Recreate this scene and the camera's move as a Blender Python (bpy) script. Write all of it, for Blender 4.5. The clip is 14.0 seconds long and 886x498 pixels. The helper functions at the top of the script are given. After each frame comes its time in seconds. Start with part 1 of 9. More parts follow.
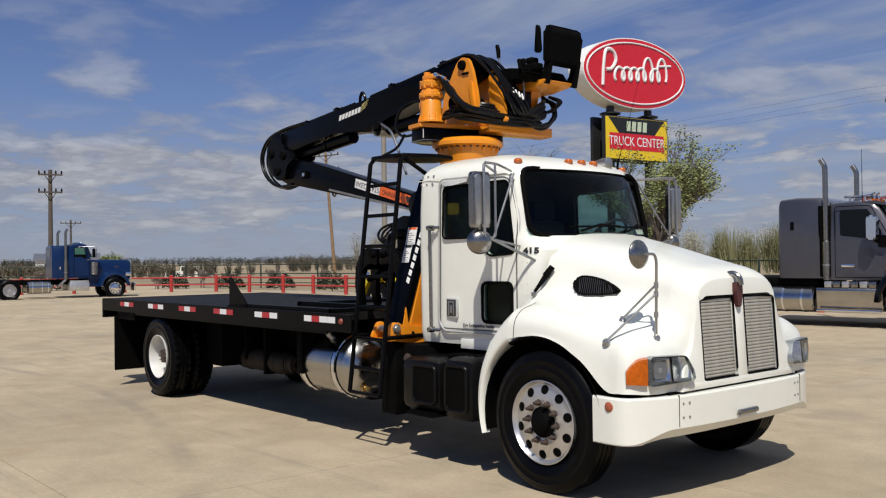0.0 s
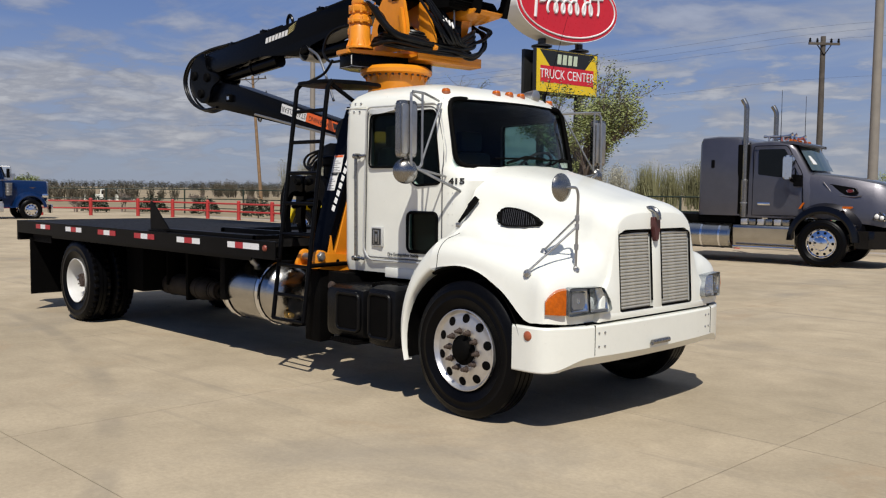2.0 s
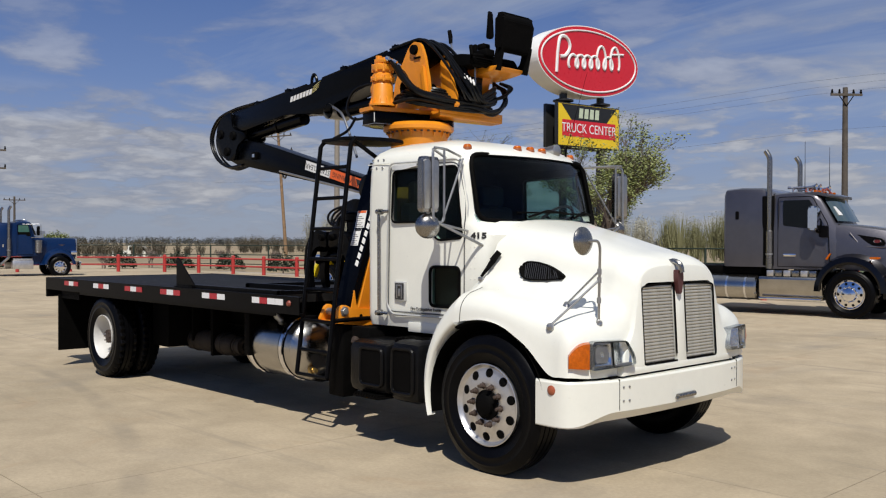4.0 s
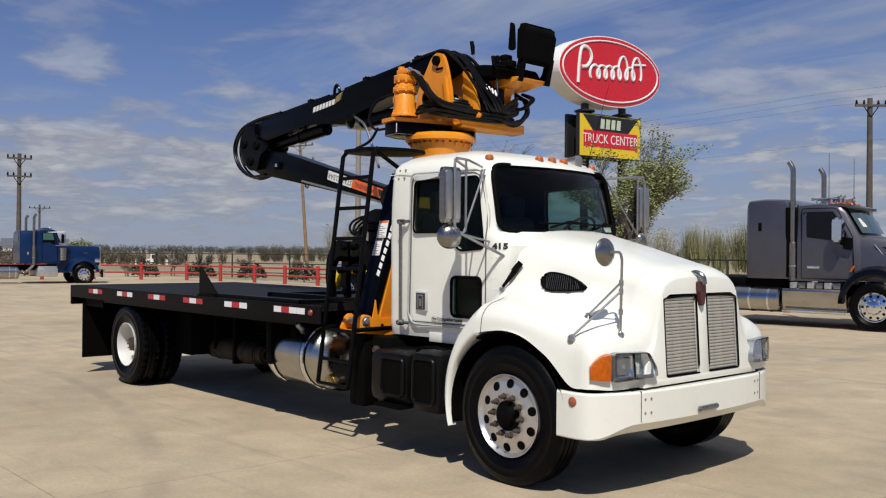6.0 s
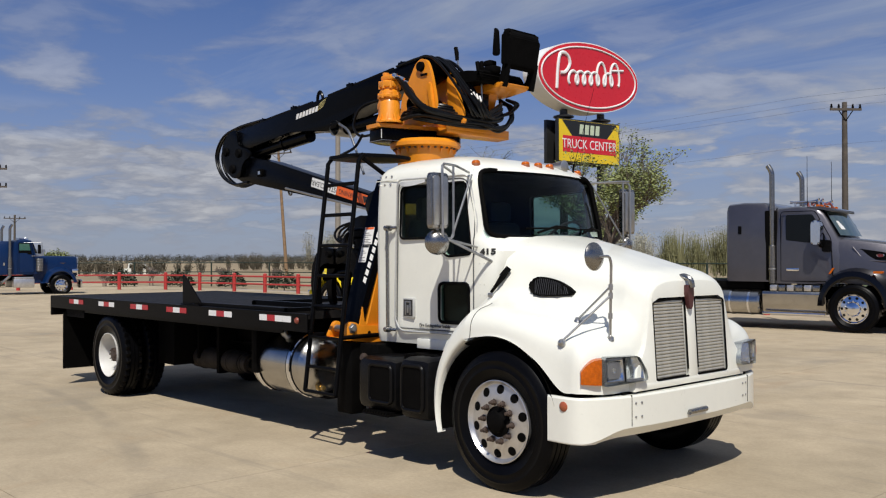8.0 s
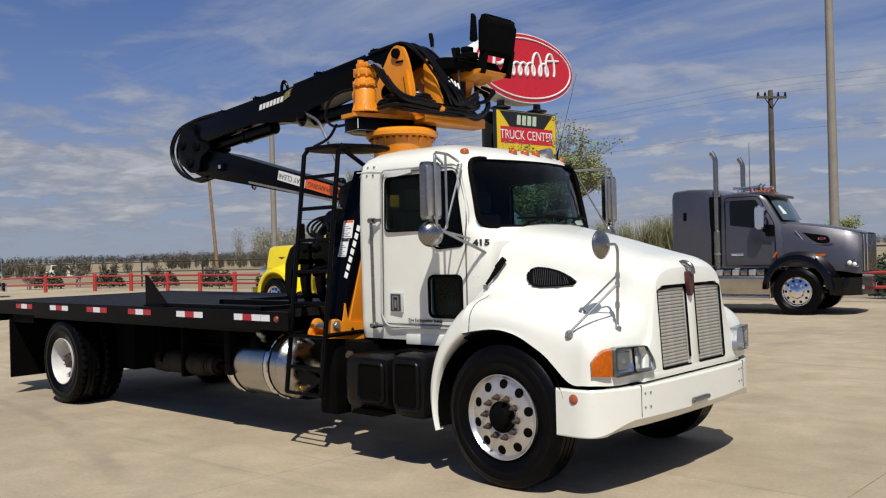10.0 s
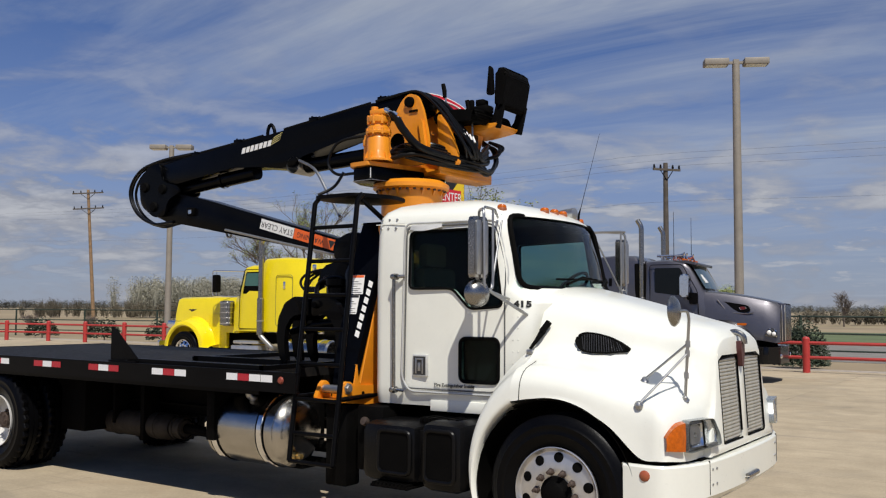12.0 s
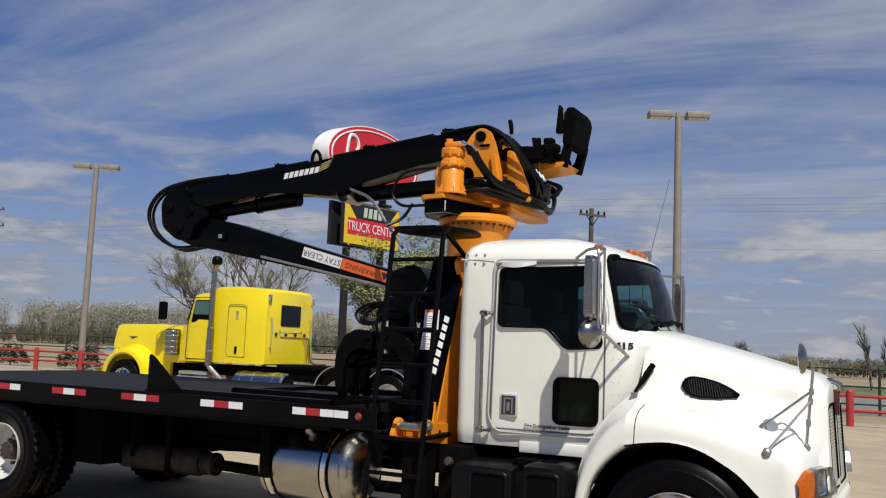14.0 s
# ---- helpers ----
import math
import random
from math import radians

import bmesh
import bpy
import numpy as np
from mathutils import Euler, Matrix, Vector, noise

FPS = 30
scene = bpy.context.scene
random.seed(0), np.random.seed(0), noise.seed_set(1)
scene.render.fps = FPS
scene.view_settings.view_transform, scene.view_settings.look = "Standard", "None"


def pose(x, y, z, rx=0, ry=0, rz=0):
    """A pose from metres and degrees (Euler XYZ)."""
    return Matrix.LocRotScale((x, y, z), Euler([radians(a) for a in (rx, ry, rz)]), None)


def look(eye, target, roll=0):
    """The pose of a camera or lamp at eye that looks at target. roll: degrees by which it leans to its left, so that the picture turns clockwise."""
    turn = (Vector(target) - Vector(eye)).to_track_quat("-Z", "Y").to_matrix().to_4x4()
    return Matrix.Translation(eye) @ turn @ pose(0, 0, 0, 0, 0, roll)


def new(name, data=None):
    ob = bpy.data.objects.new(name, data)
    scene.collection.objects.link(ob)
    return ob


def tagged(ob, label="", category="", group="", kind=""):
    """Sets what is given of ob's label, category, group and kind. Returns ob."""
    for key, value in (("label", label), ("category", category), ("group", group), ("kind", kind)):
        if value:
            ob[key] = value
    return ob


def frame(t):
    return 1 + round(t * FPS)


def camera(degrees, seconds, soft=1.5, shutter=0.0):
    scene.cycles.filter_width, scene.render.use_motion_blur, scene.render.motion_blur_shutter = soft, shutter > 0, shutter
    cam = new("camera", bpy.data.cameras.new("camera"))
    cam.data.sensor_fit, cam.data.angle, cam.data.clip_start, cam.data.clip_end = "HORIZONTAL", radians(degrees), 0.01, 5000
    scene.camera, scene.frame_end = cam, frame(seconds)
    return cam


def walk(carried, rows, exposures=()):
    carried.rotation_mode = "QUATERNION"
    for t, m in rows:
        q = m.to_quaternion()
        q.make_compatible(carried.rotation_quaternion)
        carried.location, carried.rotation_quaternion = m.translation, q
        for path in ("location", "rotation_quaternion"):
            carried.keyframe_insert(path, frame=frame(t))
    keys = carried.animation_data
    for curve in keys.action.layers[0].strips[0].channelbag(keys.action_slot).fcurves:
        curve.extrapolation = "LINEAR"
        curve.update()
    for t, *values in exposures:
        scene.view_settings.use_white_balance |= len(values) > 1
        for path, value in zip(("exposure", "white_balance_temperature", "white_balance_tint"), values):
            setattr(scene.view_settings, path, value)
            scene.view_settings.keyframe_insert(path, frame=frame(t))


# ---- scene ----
# ---- camera and its walk ----
cam = camera(52.1, 14.0, 1.2)
# seconds, x, y, z, yaw, pitch, roll
ROWS = [
    (0, 4.5667, -5.9632, 1.6900, 49.532, 0.672, -0.690),
    (0.5, 4.5823, -5.9670, 1.6904, 49.938, 0.553, -0.470),
    (1, 4.6010, -5.9839, 1.6925, 49.149, -0.119, -0.770),
    (1.5, 4.5975, -5.9521, 1.6839, 47.855, -1.838, -1.491),
    (2, 4.6047, -5.9653, 1.6864, 45.035, -3.750, 0.671),
    (2.5, 4.6199, -5.9574, 1.6814, 43.054, -4.319, 0.341),
    (3, 4.6188, -5.9470, 1.6781, 42.768, -3.024, -0.441),
    (3.5, 4.6282, -5.9598, 1.6893, 45.304, -0.935, -0.080),
    (6, 4.6360, -5.9906, 1.6968, 47.826, 0.240, 0.490),
    (6.5, 4.6241, -5.9847, 1.6972, 47.285, 0.300, 0.230),
    (7, 4.6174, -5.9847, 1.6958, 47.023, 0.450, -0.080),
    (7.5, 4.5993, -5.9943, 1.6958, 47.003, 0.880, -0.090),
    (8, 4.5730, -6.0234, 1.6918, 46.523, 0.660, -0.100),
    (10.5, 3.7815, -6.2154, 1.6914, 41.009, 0.233, -1.060),
    (11, 3.4550, -6.2353, 1.7026, 39.981, 2.184, 0.610),
    (11.5, 3.1452, -6.4068, 1.7030, 36.688, 3.072, 0.090),
    (12, 2.8478, -6.5917, 1.7206, 34.446, 3.736, 0.331),
    (12.5, 2.4866, -6.6904, 1.7091, 33.513, 4.314, 1.183),
    (13, 2.1789, -6.8812, 1.6907, 30.498, 4.054, 1.383),
    (13.5, 1.8820, -7.1281, 1.6997, 29.260, 5.136, 1.898),
    (14, 1.5208, -7.2329, 1.6929, 28.060, 6.177, 2.273),
]
walk(cam, [(t, pose(x, y, z, 90 + pitch, -roll, yaw)) for t, x, y, z, yaw, pitch, roll in ROWS])

# ---- light ----
SUN_DIR = Vector((0.33, -0.325, 0.66)).normalized()
SUN_ELEV = math.asin(SUN_DIR.z)
SUN_ROT = math.atan2(SUN_DIR.x, SUN_DIR.y)
scene.view_settings.exposure = 0.0

sun = new("sun", bpy.data.lights.new("sun", "SUN"))
sun.data.energy, sun.data.angle, sun.data.color = 4.4, radians(0.53), (1.0, 0.96, 0.885)
sun.matrix_world = look(SUN_DIR * 50, (0, 0, 0))


def node(nt, kind, **kw):
    n = nt.nodes.new(kind)
    for key, value in kw.items():
        n.inputs[key.replace("_", " ")].default_value = value
    return n


def math_node(nt, op, a, b=None):
    n = nt.nodes.new("ShaderNodeMath")
    n.operation = op
    for i, v in enumerate((a, b)):
        if v is None:
            continue
        if isinstance(v, (int, float)):
            n.inputs[i].default_value = v
        else:
            nt.links.new(v, n.inputs[i])
    return n.outputs[0]


def ramp(nt, fac, stops):
    n = nt.nodes.new("ShaderNodeValToRGB")
    els = n.color_ramp.elements
    while len(els) < len(stops):
        els.new(0.5)
    for e, (p, c) in zip(els, stops):
        e.position = p
        e.color = (*c, 1) if isinstance(c, tuple) else (c, c, c, 1)
    nt.links.new(fac, n.inputs[0])
    return n.outputs[0]


def mix(nt, fac, a, b, blend="MIX"):
    n = nt.nodes.new("ShaderNodeMix")
    n.data_type, n.blend_type = "RGBA", blend
    for sock, v in ((n.inputs["Factor"], fac), (n.inputs["A"], a), (n.inputs["B"], b)):
        if isinstance(v, (int, float)):
            sock.default_value = v
        elif isinstance(v, tuple):
            sock.default_value = (*v, 1)
        else:
            nt.links.new(v, sock)
    # the colour sockets are the ones of RGBA type
    col = [s for s in n.inputs if s.type == "RGBA"]
    for sock, v in zip(col, (a, b)):
        if isinstance(v, tuple):
            sock.default_value = (*v, 1)
        elif not isinstance(v, (int, float)):
            nt.links.new(v, sock)
    return [s for s in n.outputs if s.type == "RGBA"][0]


def make_world():
    w = bpy.data.worlds.new("sky")
    scene.world = w
    w.use_nodes = True
    nt = w.node_tree
    nt.nodes.clear()
    out = nt.nodes.new("ShaderNodeOutputWorld")
    bg = nt.nodes.new("ShaderNodeBackground")
    sky = nt.nodes.new("ShaderNodeTexSky")
    sky.sky_type, sky.sun_disc = "NISHITA", False
    sky.sun_elevation, sky.sun_rotation = SUN_ELEV, SUN_ROT
    sky.altitude, sky.air_density, sky.dust_density, sky.ozone_density = 1500, 1.0, 0.3, 2.0
    tc = nt.nodes.new("ShaderNodeTexCoord")
    sep = nt.nodes.new("ShaderNodeSeparateXYZ")
    nt.links.new(tc.outputs["Generated"], sep.inputs[0])
    zz = math_node(nt, "MAXIMUM", sep.outputs[2], 0.0)
    # a flat cloud layer: the direction divided by its height
    low = math_node(nt, "ADD", zz, 0.12)
    px, py = math_node(nt, "DIVIDE", sep.outputs[0], low), math_node(nt, "DIVIDE", sep.outputs[1], low)
    comb = nt.nodes.new("ShaderNodeCombineXYZ")
    nt.links.new(px, comb.inputs[0])
    nt.links.new(py, comb.inputs[1])
    # streaky high cloud
    mp = nt.nodes.new("ShaderNodeMapping")
    mp.inputs["Rotation"].default_value = (0, 0, radians(-28))
    mp.inputs["Scale"].default_value = (0.42, 1.35, 1)
    mp.inputs["Location"].default_value = (1.3, 0.4, 0)
    nt.links.new(comb.outputs[0], mp.inputs[0])
    n1 = node(nt, "ShaderNodeTexNoise", Scale=1.05, Detail=9.0, Roughness=0.62, Distortion=0.9)
    nt.links.new(mp.outputs[0], n1.inputs["Vector"])
    # more of it high up and to one side of the sky
    lift = math_node(nt, "ADD", math_node(nt, "MULTIPLY", math_node(nt, "SUBTRACT", sep.outputs[1], 0.62), 0.36), math_node(nt, "MULTIPLY", math_node(nt, "SUBTRACT", zz, 0.25), 0.9))
    thin = math_node(nt, "MINIMUM", math_node(nt, "MULTIPLY", math_node(nt, "ADD", sep.outputs[0], 0.55), 0.30), 0.0)
    lift = math_node(nt, "ADD", math_node(nt, "MINIMUM", lift, 0.19), thin)
    cover = math_node(nt, "ADD", n1.outputs["Fac"], lift)
    cirrus = ramp(nt, cover, [(0.42, 0.0), (0.56, 0.30), (0.76, 0.82)])
    # small low cumulus in bands towards the horizon
    mp2 = nt.nodes.new("ShaderNodeMapping")
    mp2.inputs["Scale"].default_value = (1.0, 1.0, 3.4)
    mp2.inputs["Location"].default_value = (3.1, 1.7, 0.6)
    nt.links.new(tc.outputs["Generated"], mp2.inputs[0])
    n2 = node(nt, "ShaderNodeTexNoise", Scale=7.5, Detail=7.0, Roughness=0.55, Distortion=0.25)
    nt.links.new(mp2.outputs[0], n2.inputs["Vector"])
    puff = ramp(nt, n2.outputs["Fac"], [(0.47, 0.0), (0.60, 0.9)])
    band = ramp(nt, zz, [(0.0, 1.0), (0.13, 0.9), (0.20, 0.45), (0.28, 0.12), (0.9, 0.05)])
    cum = mix(nt, 1.0, puff, band, "MULTIPLY")
    veil = ramp(nt, zz, [(0.0, 0.88), (0.07, 0.70), (0.17, 0.32), (0.30, 0.10), (0.42, 0.0)])
    base = mix(nt, 1.0, sky.outputs[0], (0.575, 0.895, 1.46), "MULTIPLY")
    c1 = mix(nt, veil, base, (5.6, 6.0, 7.4))
    c2 = mix(nt, cirrus, c1, (7.2, 8.0, 9.4))
    # shaded undersides of the low cloud
    shade = ramp(nt, n2.outputs["Fac"], [(0.50, (5.2, 5.4, 6.3)), (0.68, (9.4, 9.5, 9.9))])
    c3 = mix(nt, cum, c2, shade)
    # rows of flat cumulus low in the sky, seen edge on
    far = math_node(nt, "ADD", zz, 0.15)
    comb3 = nt.nodes.new("ShaderNodeCombineXYZ")
    nt.links.new(math_node(nt, "DIVIDE", sep.outputs[0], far), comb3.inputs[0])
    nt.links.new(math_node(nt, "DIVIDE", sep.outputs[1], far), comb3.inputs[1])
    n3 = node(nt, "ShaderNodeTexNoise", Scale=3.6, Detail=8.0, Roughness=0.58, Distortion=0.15)
    nt.links.new(comb3.outputs[0], n3.inputs["Vector"])
    side = math_node(nt, "MULTIPLY", math_node(nt, "ADD", sep.outputs[0], 0.55), -0.16)
    heap = ramp(nt, math_node(nt, "ADD", n3.outputs["Fac"], side), [(0.50, 0.0), (0.58, 0.85)])
    rows3 = ramp(nt, zz, [(0.015, 0.0), (0.04, 0.6), (0.115, 0.9), (0.165, 0.0)])
    lit = ramp(nt, n3.outputs["Fac"], [(0.50, (4.9, 5.3, 6.5)), (0.66, (9.0, 9.2, 9.8))])
    c3 = mix(nt, mix(nt, 1.0, heap, rows3, "MULTIPLY"), c3, lit)
    nt.links.new(c3, bg.inputs["Color"])
    bg.inputs["Strength"].default_value = 0.053
    nt.links.new(bg.outputs[0], out.inputs[0])


make_world()


# ---- materials ----
def mat(name, col, rough=0.5, metal=0.0, var=0.12, scale=6.0, bump=0.0, bscale=120.0, coat=0.0, dirt=0.0, dirt_col=(0.25, 0.2, 0.15), per=0.0, spec=0.5):
    """A procedural surface: base colour with a broad and a fine variation, dirt patches, fine relief."""
    m = bpy.data.materials.new(name)
    m.use_nodes = True
    nt = m.node_tree
    b = nt.nodes["Principled BSDF"]
    tc = nt.nodes.new("ShaderNodeTexCoord")
    n1 = node(nt, "ShaderNodeTexNoise", Scale=scale, Detail=5.0, Roughness=0.6)
    n2 = node(nt, "ShaderNodeTexNoise", Scale=scale * 9.0, Detail=4.0, Roughness=0.7)
    for n in (n1, n2):
        nt.links.new(tc.outputs["Object"], n.inputs["Vector"])
    lo = tuple(c * (1 - var) for c in col)
    hi = tuple(min(1.0, c * (1 + var)) for c in col)
    c1 = ramp(nt, n1.outputs["Fac"], [(0.3, lo), (0.7, hi)])
    f2 = ramp(nt, n2.outputs["Fac"], [(0.3, 1 - var * 0.7), (0.7, 1.0)])
    c = mix(nt, 1.0, c1, f2, "MULTIPLY")
    if dirt:
        n3 = node(nt, "ShaderNodeTexNoise", Scale=scale * 0.8, Detail=8.0, Roughness=0.72, Distortion=0.4)
        nt.links.new(tc.outputs["Object"], n3.inputs["Vector"])
        d = ramp(nt, n3.outputs["Fac"], [(0.5, 0.0), (0.75, dirt)])
        c = mix(nt, d, c, dirt_col)
    if per:
        oi = nt.nodes.new("ShaderNodeObjectInfo")
        pr = ramp(nt, oi.outputs["Random"], [(0.0, 1 - per), (1.0, 1.0)])
        c = mix(nt, 1.0, c, pr, "MULTIPLY")
    nt.links.new(c, b.inputs["Base Color"])
    r = ramp(nt, n2.outputs["Fac"], [(0.25, max(0.02, rough * 0.8)), (0.75, min(1.0, rough * 1.2))])
    nt.links.new(r, b.inputs["Roughness"])
    b.inputs["Metallic"].default_value = metal
    b.inputs["Specular IOR Level"].default_value = spec
    b.inputs["Coat Weight"].default_value = coat
    b.inputs["Coat Roughness"].default_value = 0.06
    if bump:
        n4 = node(nt, "ShaderNodeTexNoise", Scale=bscale, Detail=4.0, Roughness=0.6)
        nt.links.new(tc.outputs["Object"], n4.inputs["Vector"])
        bp = nt.nodes.new("ShaderNodeBump")
        bp.inputs["Strength"].default_value = bump
        bp.inputs["Distance"].default_value = 0.01
        nt.links.new(n4.outputs["Fac"], bp.inputs["Height"])
        nt.links.new(bp.outputs[0], b.inputs["Normal"])
    return m


def glass_mat(name, tint, rough=0.0, ior=1.45):
    """Thin tinted pane: part clear, part mirror."""
    m = bpy.data.materials.new(name)
    m.use_nodes = True
    nt = m.node_tree
    nt.nodes.clear()
    out = nt.nodes.new("ShaderNodeOutputMaterial")
    tr = nt.nodes.new("ShaderNodeBsdfTransparent")
    tr.inputs[0].default_value = (*tint, 1)
    gl = nt.nodes.new("ShaderNodeBsdfGlossy")
    gl.inputs["Roughness"].default_value = 0.02
    fr = nt.nodes.new("ShaderNodeFresnel")
    fr.inputs[0].default_value = ior
    ms = nt.nodes.new("ShaderNodeMixShader")
    nt.links.new(fr.outputs[0], ms.inputs[0])
    nt.links.new(tr.outputs[0], ms.inputs[1])
    nt.links.new(gl.outputs[0], ms.inputs[2])
    nt.links.new(ms.outputs[0], out.inputs[0])
    return m


WHITE = mat("white_paint", (0.80, 0.798, 0.718), 0.32, 0, 0.03, 3, coat=0.45)
BLACK = mat("black_paint", (0.0025, 0.0025, 0.003), 0.42, 0, 0.25, 5, dirt=0.08, dirt_col=(0.014, 0.012, 0.011), spec=0.08)
BOOMBLACK = mat("boom_black_paint", (0.002, 0.0022, 0.003), 0.24, 0, 0.25, 4, dirt=0.06, dirt_col=(0.014, 0.013, 0.012), spec=0.08)
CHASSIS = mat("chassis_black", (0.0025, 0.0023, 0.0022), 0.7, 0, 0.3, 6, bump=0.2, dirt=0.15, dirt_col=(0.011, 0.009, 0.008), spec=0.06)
DECK = mat("deck_black", (0.010, 0.0095, 0.0095), 0.66, 0, 0.3, 2.2, bump=0.25, bscale=60, dirt=0.5, dirt_col=(0.036, 0.028, 0.024), spec=0.18)
ORANGE = mat("orange_paint", (0.78, 0.27, 0.012), 0.4, 0, 0.08, 5, coat=0.2, dirt=0.12, dirt_col=(0.35, 0.12, 0.02))
RUBBER = mat("tyre_rubber", (0.0022, 0.0022, 0.0028), 0.36, 0, 0.25, 6, bump=0.10, bscale=90, dirt=0.05, dirt_col=(0.009, 0.008, 0.007), spec=0.10)
HOSE = mat("hose_rubber", (0.003, 0.003, 0.0035), 0.30, 0, 0.2, 10, spec=0.22)
CHROME = mat("chrome", (0.80, 0.80, 0.82), 0.10, 1.0, 0.06, 8)
ALU = mat("polished_aluminium", (0.64, 0.63, 0.62), 0.36, 0.85, 0.12, 10, bump=0.02, bscale=25)
TANKALU = mat("tank_aluminium", (0.46, 0.445, 0.42), 0.22, 1.0, 0.10, 4, bump=0.04, bscale=40)
STEEL = mat("grey_steel", (0.42, 0.42, 0.42), 0.38, 0.9, 0.15, 10)
RUSTNUT = mat("rusty_steel", (0.11, 0.08, 0.065), 0.6, 0.6, 0.3, 40)
WHITERIM = mat("white_wheel_paint", (0.64, 0.63, 0.60), 0.45, 0, 0.06, 6, dirt=0.2, dirt_col=(0.4, 0.36, 0.3))
DARK = mat("cab_interior", (0.013, 0.013, 0.015), 0.75, 0, 0.2, 8)
SEATCLOTH = mat("tan_seat_cloth", (0.22, 0.15, 0.09), 0.85, 0, 0.15, 20)
AMBER = mat("amber_lens", (0.52, 0.105, 0.002), 0.22, 0, 0.22, 45, bump=0.15, bscale=150, coat=0.15, spec=0.3)
REFRED = mat("red_reflector", (0.42, 0.015, 0.03), 0.3, 0, 0.1, 60)
REFWHITE = mat("white_reflector", (0.78, 0.78, 0.78), 0.3, 0, 0.06, 60)
LABELW = mat("white_label", (0.78, 0.77, 0.74), 0.4, 0, 0.04, 30)
LABELO = mat("orange_label", (0.80, 0.13, 0.02), 0.4, 0, 0.05, 30)
LABELBLACK = mat("label_ink", (0.02, 0.02, 0.02), 0.5)
GLASS = glass_mat("tinted_glass", (0.50, 0.64, 0.62), ior=1.22)
WSGLASS = glass_mat("windscreen_glass", (0.56, 0.70, 0.70), ior=1.32)
LENS = glass_mat("clear_lens", (0.9, 0.92, 0.95), ior=1.3)
VENTBAR = mat("vent_bar_grey", (0.05, 0.05, 0.055), 0.35, 0.3, 0.1, 20)
TRIMGREY = mat("dull_trim", (0.52, 0.52, 0.50), 0.45, 0.2, 0.08, 10)
LAMPGREY = mat("lamp_recess_grey", (0.30, 0.32, 0.32), 0.28, 0.55, 0.1, 20)
MARKERBASE = mat("marker_lamp_base", (0.30, 0.09, 0.03), 0.5, 0, 0.15, 20)
REFLECTOR = mat("lamp_reflector", (0.70, 0.74, 0.78), 0.12, 1.0, 0.2, 30, bump=0.25, bscale=60)
GLOSSBLACK = mat("gloss_black_paint", (0.003, 0.003, 0.004), 0.14, 0, 0.2, 5, coat=0.15, spec=0.25)
STAINLESS = mat("dull_stainless", (0.31, 0.30, 0.285), 0.26, 1.0, 0.12, 10, bump=0.05, bscale=50)
BATTERYBLACK = mat("scuffed_black_plastic", (0.0035, 0.0035, 0.004), 0.35, 0, 0.35, 7, bump=0.2, bscale=50, dirt=0.25, dirt_col=(0.014, 0.012, 0.011), spec=0.16)
MIRROR = mat("mirror_glass", (0.75, 0.77, 0.80), 0.03, 1.0, 0.02, 5)


# ---- building helpers ----
def spline(pts, n):
    """Catmull-Rom through points of any dimension, n steps for each span."""
    p = [np.array(q, float) for q in pts]
    p = [2 * p[0] - p[1], *p, 2 * p[-1] - p[-2]]
    out = []
    for i in range(1, len(p) - 2):
        for k in range(n):
            t = k / n
            a, b, c, d = p[i - 1 : i + 3]
            out.append(0.5 * (2 * b + (c - a) * t + (2 * a - 5 * b + 4 * c - d) * t * t + (3 * b - a - 3 * c + d) * t**3))
    out.append(p[-2])
    return out


def box(bm, x0, x1, y0, y1, z0, z1, bev=0.0, m=None):
    vs = [bm.verts.new((x, y, z)) for x in (x0, x1) for y in (y0, y1) for z in (z0, z1)]
    fs = [bm.faces.new([vs[i] for i in q]) for q in ((0, 1, 3, 2), (4, 6, 7, 5), (0, 4, 5, 1), (2, 3, 7, 6), (0, 2, 6, 4), (1, 5, 7, 3))]
    if bev:
        es = list({e for f in fs for e in f.edges})
        r = bmesh.ops.bevel(bm, geom=es, offset=bev, segments=2, affect="EDGES", profile=0.5)
        vs = list({v for f in r["faces"] for v in f.verts} | {v for v in vs if v.is_valid})
    if m is not None:
        bmesh.ops.transform(bm, matrix=m, verts=[v for v in vs if v.is_valid])
    return bm


def prism(bm, pts, axis, a, b, bev=0.0):
    """A polygon (two coordinates, the axis left out) pushed from a to b along an axis."""
    def put(p, h):
        q = list(p)
        q.insert("xyz".index(axis), h)
        return q
    lo, hi = [bm.verts.new(put(p, a)) for p in pts], [bm.verts.new(put(p, b)) for p in pts]
    fs = [bm.faces.new(lo), bm.faces.new(hi[::-1])]
    n = len(pts)
    fs += [bm.faces.new((lo[i], hi[i], hi[(i + 1) % n], lo[(i + 1) % n])) for i in range(n)]
    if bev:
        es = list({e for f in fs for e in f.edges})
        bmesh.ops.bevel(bm, geom=es, offset=bev, segments=2, affect="EDGES", profile=0.5)
    return bm


